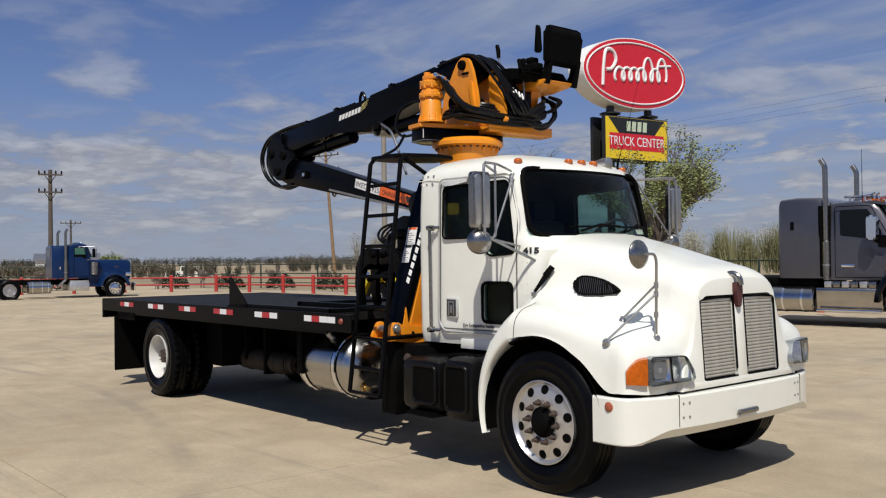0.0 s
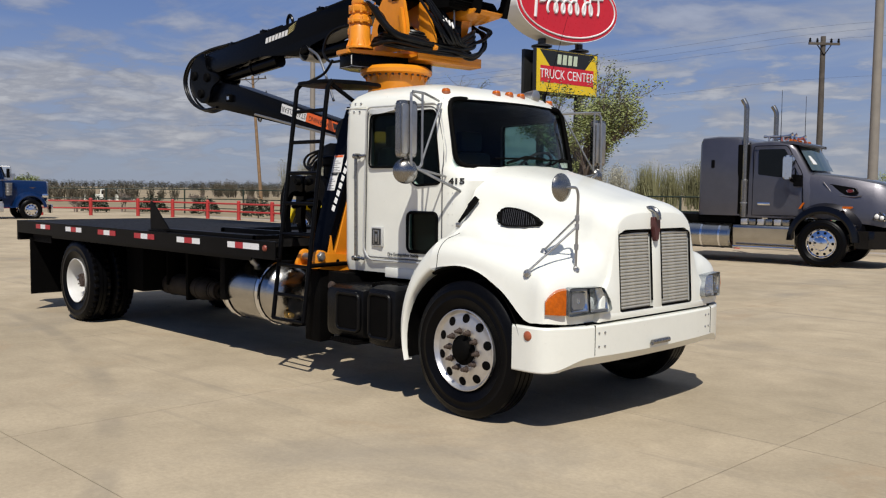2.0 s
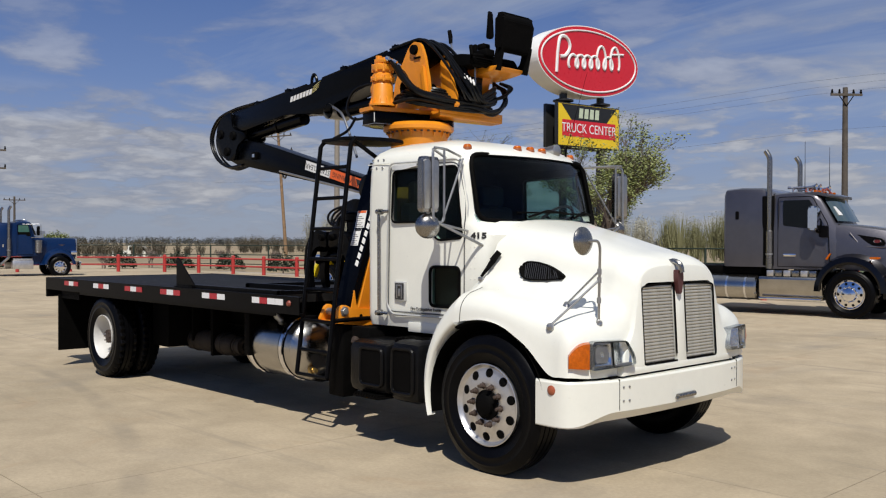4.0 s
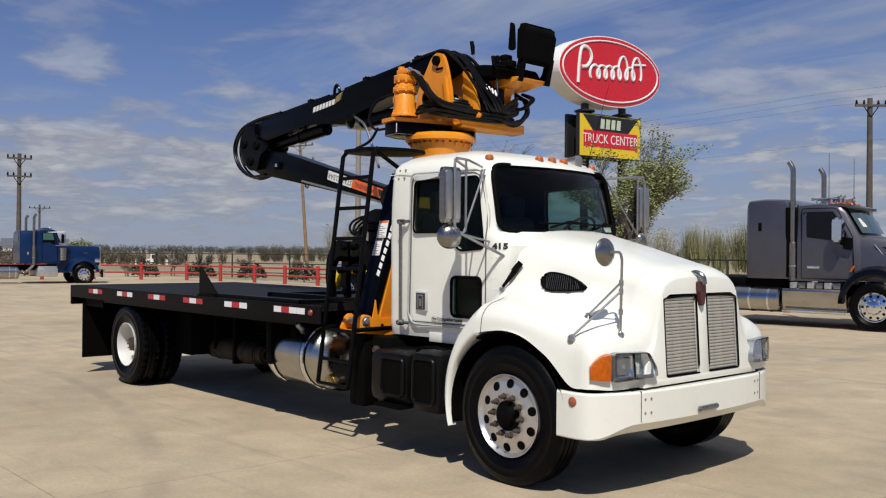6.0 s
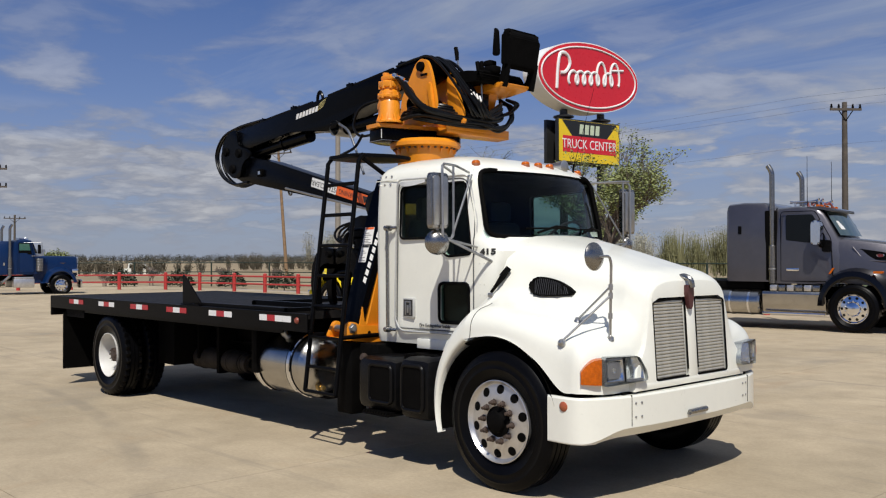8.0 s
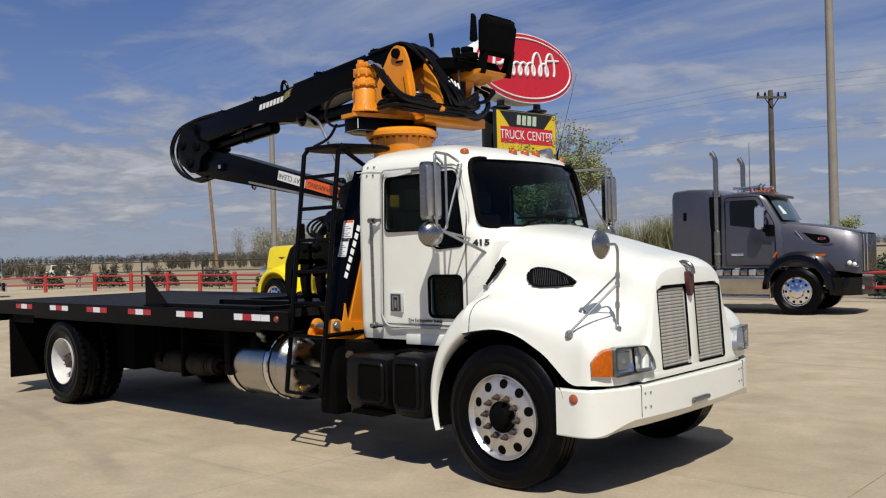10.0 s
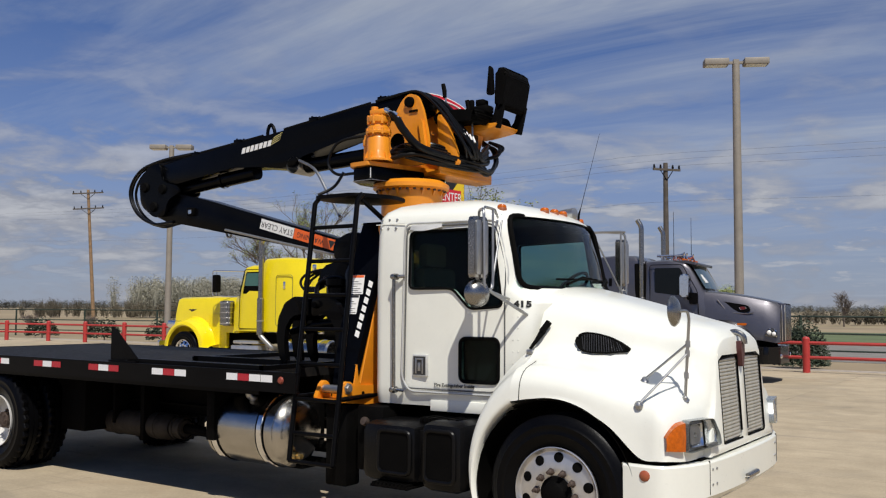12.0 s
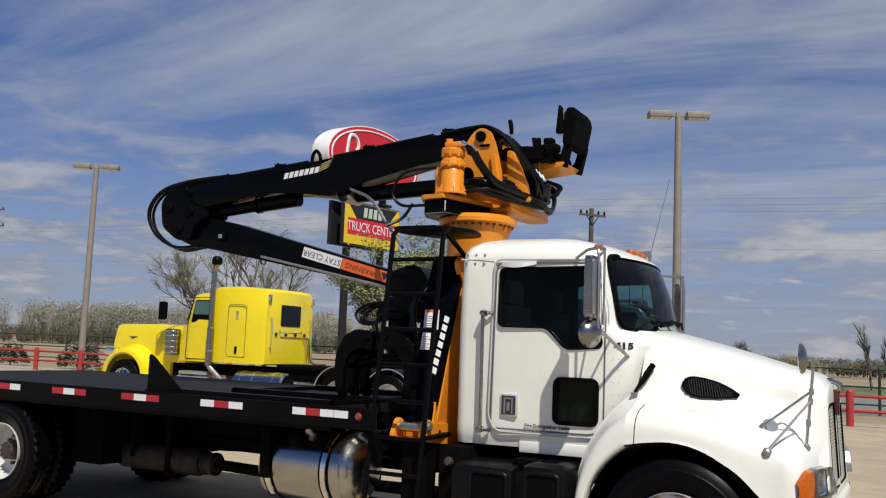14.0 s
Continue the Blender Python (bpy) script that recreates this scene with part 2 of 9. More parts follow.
def tube(bm, pts, r, n=8, closed=False, caps=True):
    """A round bar along points; r: one radius, or one for each point."""
    p = [Vector(q) for q in pts]
    rs = r if isinstance(r, (list, tuple)) else [r] * len(p)
    rings, up = [], None
    for i, q in enumerate(p):
        if closed:
            d = p[(i + 1) % len(p)] - p[i - 1]
        else:
            d = p[min(i + 1, len(p) - 1)] - p[max(i - 1, 0)]
        d = d.normalized() if d.length > 1e-9 else Vector((0, 0, 1))
        if up is None:
            up = d.orthogonal().normalized()
        up = (up - d * up.dot(d)).normalized()
        side = d.cross(up)
        rings.append([bm.verts.new(q + rs[i] * (math.cos(a) * up + math.sin(a) * side)) for a in (2 * math.pi * k / n for k in range(n))])
    pairs = list(zip(rings, rings[1:])) + ([(rings[-1], rings[0])] if closed else [])
    for a, b in pairs:
        for k in range(n):
            bm.faces.new((a[k], a[(k + 1) % n], b[(k + 1) % n], b[k]))
    if caps and not closed:
        bm.faces.new(rings[0][::-1])
        bm.faces.new(rings[-1])
    return bm


def bent(pts, rad=0.05, n=4):
    """A polyline with its corners rounded."""
    p = [Vector(q) for q in pts]
    out = [p[0]]
    for a, b, c in zip(p, p[1:], p[2:]):
        u, v = (a - b), (c - b)
        d = min(rad, u.length * 0.45, v.length * 0.45)
        s, e = b + u.normalized() * d, b + v.normalized() * d
        out += [s.lerp(b, t).lerp(b.lerp(e, t), t) for t in (k / n for k in range(n + 1))]
    return out + [p[-1]]


def lathe(bm, prof, o, axis, n=32, closed=False):
    """A profile of (radius, height) spun about an axis through o."""
    ax = Vector(axis).normalized()
    u = ax.orthogonal().normalized()
    w = ax.cross(u)
    o = Vector(o)
    rings = []
    for r, h in prof:
        c = o + ax * h
        rings.append([bm.verts.new(c + r * (math.cos(t) * u + math.sin(t) * w)) for t in (2 * math.pi * k / n for k in range(n))] if r > 1e-6 else [bm.verts.new(c)])
    pairs = list(zip(rings, rings[1:])) + ([(rings[-1], rings[0])] if closed else [])
    for a, b in pairs:
        for k in range(n):
            q = [a[k % len(a)], a[(k + 1) % len(a)], b[(k + 1) % len(b)], b[k % len(b)]]
            q = [v for i, v in enumerate(q) if v not in q[:i]]
            if len(q) > 2:
                bm.faces.new(q)
    return bm


def grid(bm, rows, wrap=False):
    """Faces between rows of points, all of one length."""
    vs = [[bm.verts.new(p) for p in row] for row in rows]
    for a, b in zip(vs, vs[1:]):
        n = len(a)
        for k in range(n if wrap else n - 1):
            bm.faces.new((a[k], a[(k + 1) % n], b[(k + 1) % n], b[k]))
    return vs


def mesh_of(name, bm, material, smooth=True, angle=35):
    bmesh.ops.recalc_face_normals(bm, faces=bm.faces)
    me = bpy.data.meshes.new(name)
    bm.to_mesh(me)
    bm.free()
    me.materials.append(material)
    if smooth:
        me.polygons.foreach_set("use_smooth", [True] * len(me.polygons))
        me.set_sharp_from_angle(angle=radians(angle))
    return me


def part(name, bm, material, parent=None, label="", smooth=True, angle=35):
    """Links a bmesh (or a ready mesh) as one mesh object under a thing or a part."""
    me = bm if isinstance(bm, bpy.types.Mesh) else mesh_of(name, bm, material, smooth, angle)
    ob = new(name, me)
    ob.parent = parent
    return tagged(ob, label)


def thing(name, label, category, at=None, group="", kind=""):
    ob = new(name)
    ob.empty_display_size = 0.1
    if at is not None:
        ob.matrix_world = at
    return tagged(ob, label, category, group, kind)


def B():
    return bmesh.new()


def text_mesh(body, size, material, m, depth=0.002, shear=0.0, bold=0.0):
    cu = bpy.data.curves.new("lettering", "FONT")
    cu.body, cu.size, cu.extrude, cu.shear, cu.offset = body, size, depth, shear, bold
    cu.align_x, cu.align_y = "CENTER", "CENTER"
    ob = bpy.data.objects.new("lettering", cu)
    scene.collection.objects.link(ob)
    bpy.context.view_layer.update()
    me = bpy.data.meshes.new_from_object(ob.evaluated_get(bpy.context.evaluated_depsgraph_get()))
    bpy.data.objects.remove(ob)
    me.transform(m)
    me.materials.clear()
    me.materials.append(material)
    return me


def carve(bm, cutters):
    """The solid bm less the solids in cutters."""
    def temp(b):
        bmesh.ops.recalc_face_normals(b, faces=b.faces)
        me = bpy.data.meshes.new("carving")
        b.to_mesh(me)
        b.free()
        o = bpy.data.objects.new("carving", me)
        scene.collection.objects.link(o)
        return o
    base, cuts = temp(bm), [temp(c) for c in cutters]
    for c in cuts:
        md = base.modifiers.new("cut", "BOOLEAN")
        md.operation, md.solver, md.object = "DIFFERENCE", "EXACT", c
    bpy.context.view_layer.update()
    me = bpy.data.meshes.new_from_object(base.evaluated_get(bpy.context.evaluated_depsgraph_get()))
    out = bmesh.new()
    out.from_mesh(me)
    for o in (base, *cuts):
        bpy.data.objects.remove(o)
    return out


def round_poly(pts, rad, n=4):
    """A closed 2D polygon with rounded corners."""
    p = [Vector((*q, 0)) for q in pts]
    out = []
    for i in range(len(p)):
        a, b, c = p[i - 1], p[i], p[(i + 1) % len(p)]
        u, v = a - b, c - b
        d = min(rad, u.length * 0.45, v.length * 0.45)
        s, e = b + u.normalized() * d, b + v.normalized() * d
        out += [s.lerp(b, t).lerp(b.lerp(e, t), t).to_2d()[:] for t in (k / n for k in range(n + 1))]
    return out


# ---- ground ----
def concrete():
    """Worn tan concrete: broad blotches, rusty stains, drag marks, small dark spots, one long tyre arc."""
    m = bpy.data.materials.new("yard_concrete")
    m.use_nodes = True
    nt = m.node_tree
    b = nt.nodes["Principled BSDF"]
    geo = nt.nodes.new("ShaderNodeNewGeometry")
    def noise(scale, detail=5.0, rough=0.6, dist=0.0, vec=None):
        n = node(nt, "ShaderNodeTexNoise", Scale=scale, Detail=detail, Roughness=rough, Distortion=dist)
        nt.links.new(vec or geo.outputs["Position"], n.inputs["Vector"])
        return n.outputs["Fac"]
    c = ramp(nt, noise(0.22, 6, 0.62, 0.5), [(0.30, (0.365, 0.303, 0.213)), (0.5, (0.438, 0.360, 0.253)), (0.70, (0.49, 0.405, 0.287))])
    c = mix(nt, 1.0, c, ramp(nt, noise(1.6, 7, 0.65, 0.3), [(0.3, 0.82), (0.7, 1.08)]), "MULTIPLY")
    c = mix(nt, 1.0, c, ramp(nt, noise(30, 5, 0.75), [(0.25, 0.84), (0.75, 1.10)]), "MULTIPLY")
    c = mix(nt, ramp(nt, noise(0.55, 8, 0.7, 1.2), [(0.56, 0.0), (0.72, 0.35)]), c, (0.36, 0.24, 0.14))
    c = mix(nt, ramp(nt, noise(0.35, 7, 0.68, 0.8), [(0.52, 0.0), (0.70, 0.55)]), c, (0.24, 0.215, 0.18))
    # drag marks and broom strokes, drawn out along two directions
    for turn, sc, amount in ((32, (0.30, 3.6, 1), 0.7), (-14, (0.22, 5.0, 1), 0.55)):
        mp = nt.nodes.new("ShaderNodeMapping")
        mp.inputs["Rotation"].default_value = (0, 0, radians(turn))
        mp.inputs["Scale"].default_value = sc
        nt.links.new(geo.outputs["Position"], mp.inputs[0])
        f = ramp(nt, noise(1.0, 6, 0.6, 0.3, mp.outputs[0]), [(0.60, 0.0), (0.72, amount)])
        c = mix(nt, f, c, (0.27, 0.23, 0.175))
    # pebbles and spots of oil
    vo = node(nt, "ShaderNodeTexVoronoi", Scale=0.85)
    nt.links.new(geo.outputs["Position"], vo.inputs["Vector"])
    c = mix(nt, ramp(nt, vo.outputs["Distance"], [(0.012, 0.75), (0.03, 0.0)]), c, (0.07, 0.06, 0.05))
    # one wide tyre arc
    sep = nt.nodes.new("ShaderNodeSeparateXYZ")
    nt.links.new(geo.outputs["Position"], sep.inputs[0])
    dx, dy = math_node(nt, "SUBTRACT", sep.outputs[0], -8.6), math_node(nt, "SUBTRACT", sep.outputs[1], -18.6)
    rad = math_node(nt, "SQRT", math_node(nt, "ADD", math_node(nt, "MULTIPLY", dx, dx), math_node(nt, "MULTIPLY", dy, dy)))
    band = ramp(nt, math_node(nt, "ABSOLUTE", math_node(nt, "SUBTRACT", rad, 17.0)), [(0.05, 0.5), (0.13, 0.0)])
    band = mix(nt, 1.0, band, ramp(nt, noise(0.8, 4), [(0.42, 0.0), (0.6, 1.0)]), "MULTIPLY")
    c = mix(nt, band, c, (0.22, 0.19, 0.15))
    oi = nt.nodes.new("ShaderNodeObjectInfo")
    c = mix(nt, 1.0, c, ramp(nt, oi.outputs["Random"], [(0.0, 0.95), (1.0, 1.0)]), "MULTIPLY")
    nt.links.new(c, b.inputs["Base Color"])
    b.inputs["Roughness"].default_value = 0.86
    b.inputs["Specular IOR Level"].default_value = 0.05
    bp = nt.nodes.new("ShaderNodeBump")
    bp.inputs["Strength"].default_value = 0.35
    bp.inputs["Distance"].default_value = 0.008
    nt.links.new(noise(40, 5, 0.7), bp.inputs["Height"])
    nt.links.new(bp.outputs[0], b.inputs["Normal"])
    return m


CONCRETE = concrete()
JOINT = mat("joint_filler", (0.17, 0.145, 0.12), 0.9, 0, 0.2, 5)
FIELD = mat("dry_field", (0.30, 0.23, 0.14), 0.95, 0, 0.25, 0.05, bump=0.5, bscale=3, dirt=0.6, dirt_col=(0.20, 0.19, 0.09))
GRAVEL = mat("gravel_bed", (0.38, 0.32, 0.26), 0.9, 0, 0.3, 4, bump=0.8, bscale=20)

bm = B()
box(bm, -2500, 2500, -2500, 2500, -0.6, -0.06)
tagged(part("ground", bm, FIELD), "dry tan field with thin spring grass", "ground", kind="structure")
bm = B()
box(bm, -44.0, 60.0, 20.9, 22.1, -0.3, -0.02)
tagged(part("gravel_strip", bm, GRAVEL), "pale gravel strip along the fence", "gravel", kind="structure")
GRASS = mat("thin_green_grass", (0.115, 0.145, 0.06), 0.95, 0, 0.3, 0.3, bump=0.5, bscale=6)
bm = B()
box(bm, -22.0, 140.0, 46.0, 72.0, -0.3, -0.05)
tagged(part("grass_verge", bm, GRASS), "strip of thin green grass by the road", "grass", kind="structure")
bm = B()
box(bm, -75.0, 60.0, -60.0, 20.9, -0.4, -0.012)
ASPHALT = mat("old_grey_asphalt", (0.20, 0.185, 0.165), 0.9, 0, 0.2, 1.0, bump=0.4, bscale=30)
bmr = B()
box(bmr, -14.0, 160.0, 27.0, 44.5, -0.3, -0.045)
tagged(part("road", bmr, ASPHALT), "worn pale grey asphalt road beyond the fence", "road", kind="structure")
yard = tagged(part("pavement", bm, JOINT), "pale tan concrete truck yard with sawn joints", "pavement", kind="structure")
# slabs of the yard, twelve feet square, with hairline sawn joints
SL, SX0, SY0 = 3.66, 2.0, -0.12
bm = B()
box(bm, 0.003, SL - 0.003, 0.003, SL - 0.003, -0.2, 0.0)
slab_mesh = mesh_of("slab", bm, CONCRETE, False)


def lay_slabs():
    verts, faces = [], []
    for i in range(-21, 16):
        for j in range(-16, 6):
            x, y = SX0 + i * SL, SY0 + j * SL
            if -7 <= i <= 5 and -5 <= j <= 4:
                o = new("slab", slab_mesh)
                o.parent = yard
                o.location = (x, y, 0)
            else:
                n, y1 = len(verts), min(y + SL - 0.003, 20.9)
                verts += [(x + 0.003, y + 0.003, 0), (x + SL - 0.003, y + 0.003, 0), (x + SL - 0.003, y1, 0), (x + 0.003, y1, 0)]
                faces.append((n, n + 1, n + 2, n + 3))
    me = bpy.data.meshes.new("far_slabs")
    me.from_pydata(verts, [], faces)
    me.materials.append(CONCRETE)
    o = new("far_slabs", me)
    o.parent = yard
    tagged(o, "more slabs of the same concrete", kind="stuff")


# ---- the flatbed truck ----
truck = thing("flatbed_truck", "white conventional cab truck with a long black flatbed", "truck")


def tyre_profile(R, W, rim):
    """Half-open section, from the inner bead over the tread to the outer bead."""
    h = W / 2
    return [(rim, -h * 0.62), (rim + 0.03, -h * 0.86), (rim + (R - rim) * 0.45, -h), (R - 0.05, -h * 0.93), (R - 0.018, -h * 0.84), (R, -h * 0.70),
            (R, -h * 0.42), (R - 0.014, -h * 0.40), (R - 0.014, -h * 0.35), (R, -h * 0.33), (R, -h * 0.04), (R - 0.014, -h * 0.02), (R - 0.014, h * 0.02),
            (R, h * 0.04), (R, h * 0.33), (R - 0.014, h * 0.35), (R - 0.014, h * 0.40), (R, h * 0.42), (R, h * 0.70), (R - 0.018, h * 0.84), (R - 0.05, h * 0.93),
            (rim + (R - rim) * 0.72, h * 0.975), (rim + (R - rim) * 0.70, h * 1.0), (rim + (R - rim) * 0.66, h * 1.0), (rim + (R - rim) * 0.64, h * 0.98), (rim + (R - rim) * 0.48, h * 0.99), (rim + (R - rim) * 0.46, h * 1.01), (rim + (R - rim) * 0.42, h * 1.01), (rim + (R - rim) * 0.40, h * 0.975), (rim + 0.03, h * 0.86), (rim, h * 0.62)]


def tyre(name, parent, c, R=0.51, W=0.27, rim=0.29, out=-1, lugs=False):
    bm = B()
    n = 72
    lathe(bm, tyre_profile(R, W, rim), c, (0, out, 0), n)
    if lugs:
        # cross grooves cut the shoulders of a drive tyre
        o = Vector(c)
        for v in bm.verts:
            d = v.co - o
            r = math.hypot(d.x, d.z)
            k = int(round(math.degrees(math.atan2(d.z, d.x)) / 5.0))
            if r > R - 0.03 and abs(d.y) > W * 0.17 and k % 2 == 0:
                f = (r - 0.028) / r
                v.co = o + Vector((d.x * f, d.y, d.z * f))
    return part(name, bm, RUBBER, parent)


def front_wheel(c, out):
    """Polished disc wheel with ten hand holes and ten studs. c: the centre of the tyre."""
    x, y, z = c
    f = lambda h: y + out * h
    bm = B()
    # rim barrel and disc
    lathe(bm, [(0.275, -0.10), (0.285, 0.02), (0.298, 0.118), (0.303, 0.128), (0.297, 0.131), (0.288, 0.120), (0.280, 0.106), (0.272, 0.101), (0.262, 0.102), (0.215, 0.114),
               (0.165, 0.122), (0.150, 0.122), (0.118, 0.115), (0.100, 0.112), (0.100, 0.0)], c, (0, out, 0), 60)
    disc = part("wheel", bm, ALU, truck, "polished aluminium front wheel")
    hole = B()
    lathe(hole, [(0.0, 0.002), (0.030, 0.002), (0.034, 0.0), (0.034, -0.01)], (0, 0, 0), (0, out, 0), 16)
    hole_me = mesh_of("hand_hole", hole, CHASSIS)
    nut = B()
    lathe(nut, [(0.026, 0.0), (0.026, 0.006), (0.019, 0.008), (0.019, 0.03), (0.012, 0.034), (0.012, 0.055), (0.0, 0.056)], (0, 0, 0), (0, out, 0), 6)
    nut_me = mesh_of("lug_nut", nut, RUSTNUT)
    for k in range(10):
        a = 2 * math.pi * (k + 0.4) / 10
        for me, r, h, da in ((hole_me, 0.236, 0.1115, 0.0), (nut_me, 0.142, 0.12, 0.31)):
            o = part(me.name.split(".")[0], me, None, disc)
            o.location = (x + r * math.cos(a + da), f(h), z + r * math.sin(a + da))
            if me is hole_me:
                o.rotation_mode = "QUATERNION"
                o.rotation_quaternion = Vector((0, out, 0)).rotation_difference(Vector((0.25 * math.cos(a), out, 0.25 * math.sin(a))))
    tyre("tyre", disc, c, out=out)
    bm = B()
    lathe(bm, [(0.112, 0.10), (0.112, 0.125), (0.085, 0.135), (0.078, 0.16), (0.060, 0.172), (0.0, 0.174)], c, (0, out, 0), 28)
    part("hub", bm, CHASSIS, disc, "black greasy hub")


for side in (-1, 1):
    front_wheel((0.045, side * 1.06, 0.51), side)


def rear_wheels(x, side):
    bm = B()
    c = (x, side * 1.13, 0.505)
    lathe(bm, [(r * 0.905, h) for r, h in ((0.275, -0.10), (0.285, 0.02), (0.297, 0.112), (0.303, 0.122), (0.296, 0.124), (0.280, 0.10), (0.272, 0.0), (0.262, -0.055), (0.215, -0.082), (0.15, -0.088), (0.0, -0.088))], c, (0, side, 0), 48)
    w = part("wheel", bm, WHITERIM, truck, "deep white painted rear wheel")
    tyre("tyre", w, c, W=0.265, rim=0.262, out=side, lugs=True)
    bm = B()
    lathe(bm, [(0.10, -0.09), (0.10, -0.03), (0.085, 0.03), (0.085, 0.05), (0.06, 0.06), (0.0, 0.062)], c, (0, side, 0), 24)
    for k in range(8):
        a = k * math.pi / 4
        tube(bm, [(c[0] + 0.07 * math.cos(a), c[1] + side * 0.05, c[2] + 0.07 * math.sin(a)), (c[0] + 0.07 * math.cos(a), c[1] + side * 0.075, c[2] + 0.07 * math.sin(a))], 0.008, 6)
    part("hub", bm, RUSTNUT, w)
    for k in range(10):
        a = 2 * math.pi * k / 10
        p = (c[0] + 0.142 * math.cos(a), c[1] - side * 0.088, c[2] + 0.142 * math.sin(a))
        bm = B()
        tube(bm, [p, (p[0], p[1] + side * 0.04, p[2])], 0.017, 6)
        part("lug_nut", bm, RUSTNUT, w)
    c2 = (x, side * 0.835, 0.505)
    tyre("inner_tyre", w, c2, W=0.265, rim=0.262, out=side, lugs=True)


REAR_X = -6.56
for side in (-1, 1):
    rear_wheels(REAR_X, side)

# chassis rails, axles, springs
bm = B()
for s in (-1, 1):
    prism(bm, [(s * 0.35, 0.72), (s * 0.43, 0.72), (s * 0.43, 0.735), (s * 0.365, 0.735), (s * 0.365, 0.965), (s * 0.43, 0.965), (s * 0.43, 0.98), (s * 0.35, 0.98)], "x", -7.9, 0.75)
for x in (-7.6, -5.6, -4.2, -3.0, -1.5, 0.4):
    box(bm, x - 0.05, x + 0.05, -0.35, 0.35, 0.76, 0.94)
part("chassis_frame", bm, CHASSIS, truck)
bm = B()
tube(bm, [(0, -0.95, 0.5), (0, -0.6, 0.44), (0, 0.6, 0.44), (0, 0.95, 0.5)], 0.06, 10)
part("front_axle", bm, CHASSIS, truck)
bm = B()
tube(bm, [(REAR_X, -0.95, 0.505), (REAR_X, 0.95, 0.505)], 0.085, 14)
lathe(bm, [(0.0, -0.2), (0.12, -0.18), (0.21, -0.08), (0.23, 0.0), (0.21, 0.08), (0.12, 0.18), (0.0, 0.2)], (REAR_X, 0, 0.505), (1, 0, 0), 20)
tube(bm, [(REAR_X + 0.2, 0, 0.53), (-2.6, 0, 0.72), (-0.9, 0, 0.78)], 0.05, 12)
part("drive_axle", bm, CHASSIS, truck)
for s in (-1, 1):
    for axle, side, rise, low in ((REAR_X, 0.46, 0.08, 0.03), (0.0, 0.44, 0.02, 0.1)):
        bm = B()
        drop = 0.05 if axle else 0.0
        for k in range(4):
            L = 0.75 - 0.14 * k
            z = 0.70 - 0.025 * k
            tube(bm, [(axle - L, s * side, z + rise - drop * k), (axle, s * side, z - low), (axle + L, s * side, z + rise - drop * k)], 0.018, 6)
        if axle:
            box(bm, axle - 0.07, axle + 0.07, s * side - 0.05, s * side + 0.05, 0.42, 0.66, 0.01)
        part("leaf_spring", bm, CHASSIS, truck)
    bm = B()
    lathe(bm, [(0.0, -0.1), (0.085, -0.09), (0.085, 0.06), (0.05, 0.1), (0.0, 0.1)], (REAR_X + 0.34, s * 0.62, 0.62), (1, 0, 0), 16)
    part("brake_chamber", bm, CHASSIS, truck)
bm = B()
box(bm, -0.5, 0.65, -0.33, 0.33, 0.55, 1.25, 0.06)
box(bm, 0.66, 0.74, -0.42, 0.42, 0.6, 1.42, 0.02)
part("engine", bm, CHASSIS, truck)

# ---- hood: lofted half sections, outwards and down from the ridge ----
HOOD = [
    (-0.30, [(0, 1.90), (0.32, 1.885), (0.56, 1.83), (0.675, 1.73), (0.765, 1.57), (0.835, 1.43), (0.955, 1.345), (1.10, 1.30), (1.175, 1.22), (1.195, 1.09)]),
    (-0.08, [(0, 1.845), (0.32, 1.835), (0.545, 1.785), (0.655, 1.69), (0.725, 1.55), (0.795, 1.43), (0.935, 1.365), (1.09, 1.315), (1.175, 1.23), (1.198, 1.12)]),
    (0.20, [(0, 1.775), (0.31, 1.765), (0.52, 1.715), (0.625, 1.625), (0.68, 1.50), (0.755, 1.40), (0.905, 1.335), (1.07, 1.285), (1.17, 1.20), (1.198, 1.08)]),
    (0.42, [(0, 1.715), (0.30, 1.705), (0.50, 1.655), (0.595, 1.57), (0.645, 1.45), (0.72, 1.355), (0.875, 1.29), (1.05, 1.24), (1.16, 1.15), (1.195, 0.98)]),
    (0.62, [(0, 1.66), (0.30, 1.65), (0.48, 1.605), (0.56, 1.525), (0.60, 1.41), (0.67, 1.31), (0.82, 1.245), (1.00, 1.19), (1.14, 1.09), (1.185, 0.80)]),
    (0.74, [(0, 1.63), (0.29, 1.62), (0.475, 1.58), (0.555, 1.505), (0.60, 1.39), (0.66, 1.29), (0.80, 1.215), (0.99, 1.16), (1.14, 1.06), (1.18, 0.785)]),
    (0.81, [(0, 1.605), (0.29, 1.597), (0.46, 1.555), (0.54, 1.48), (0.585, 1.36), (0.64, 1.24), (0.76, 1.17), (0.93, 1.12), (1.09, 1.02), (1.145, 0.785)]),
    (0.862, [(0, 1.575), (0.28, 1.567), (0.445, 1.53), (0.525, 1.455), (0.565, 1.33), (0.61, 1.20), (0.69, 1.11), (0.81, 1.065), (0.94, 0.97), (0.99, 0.772)]),
    (0.89, [(0, 1.545), (0.27, 1.538), (0.43, 1.505), (0.51, 1.43), (0.545, 1.31), (0.575, 1.17), (0.61, 1.07), (0.66, 1.0), (0.72, 0.92), (0.76, 0.772)]),
]
nx, npf = 6, 5
ARCH_X, ARCH_Z, ARCH_R = 0.0, 0.525, 0.605
stations = []
flat = [[x] + [c for p in sec for c in p] for x, sec in HOOD]
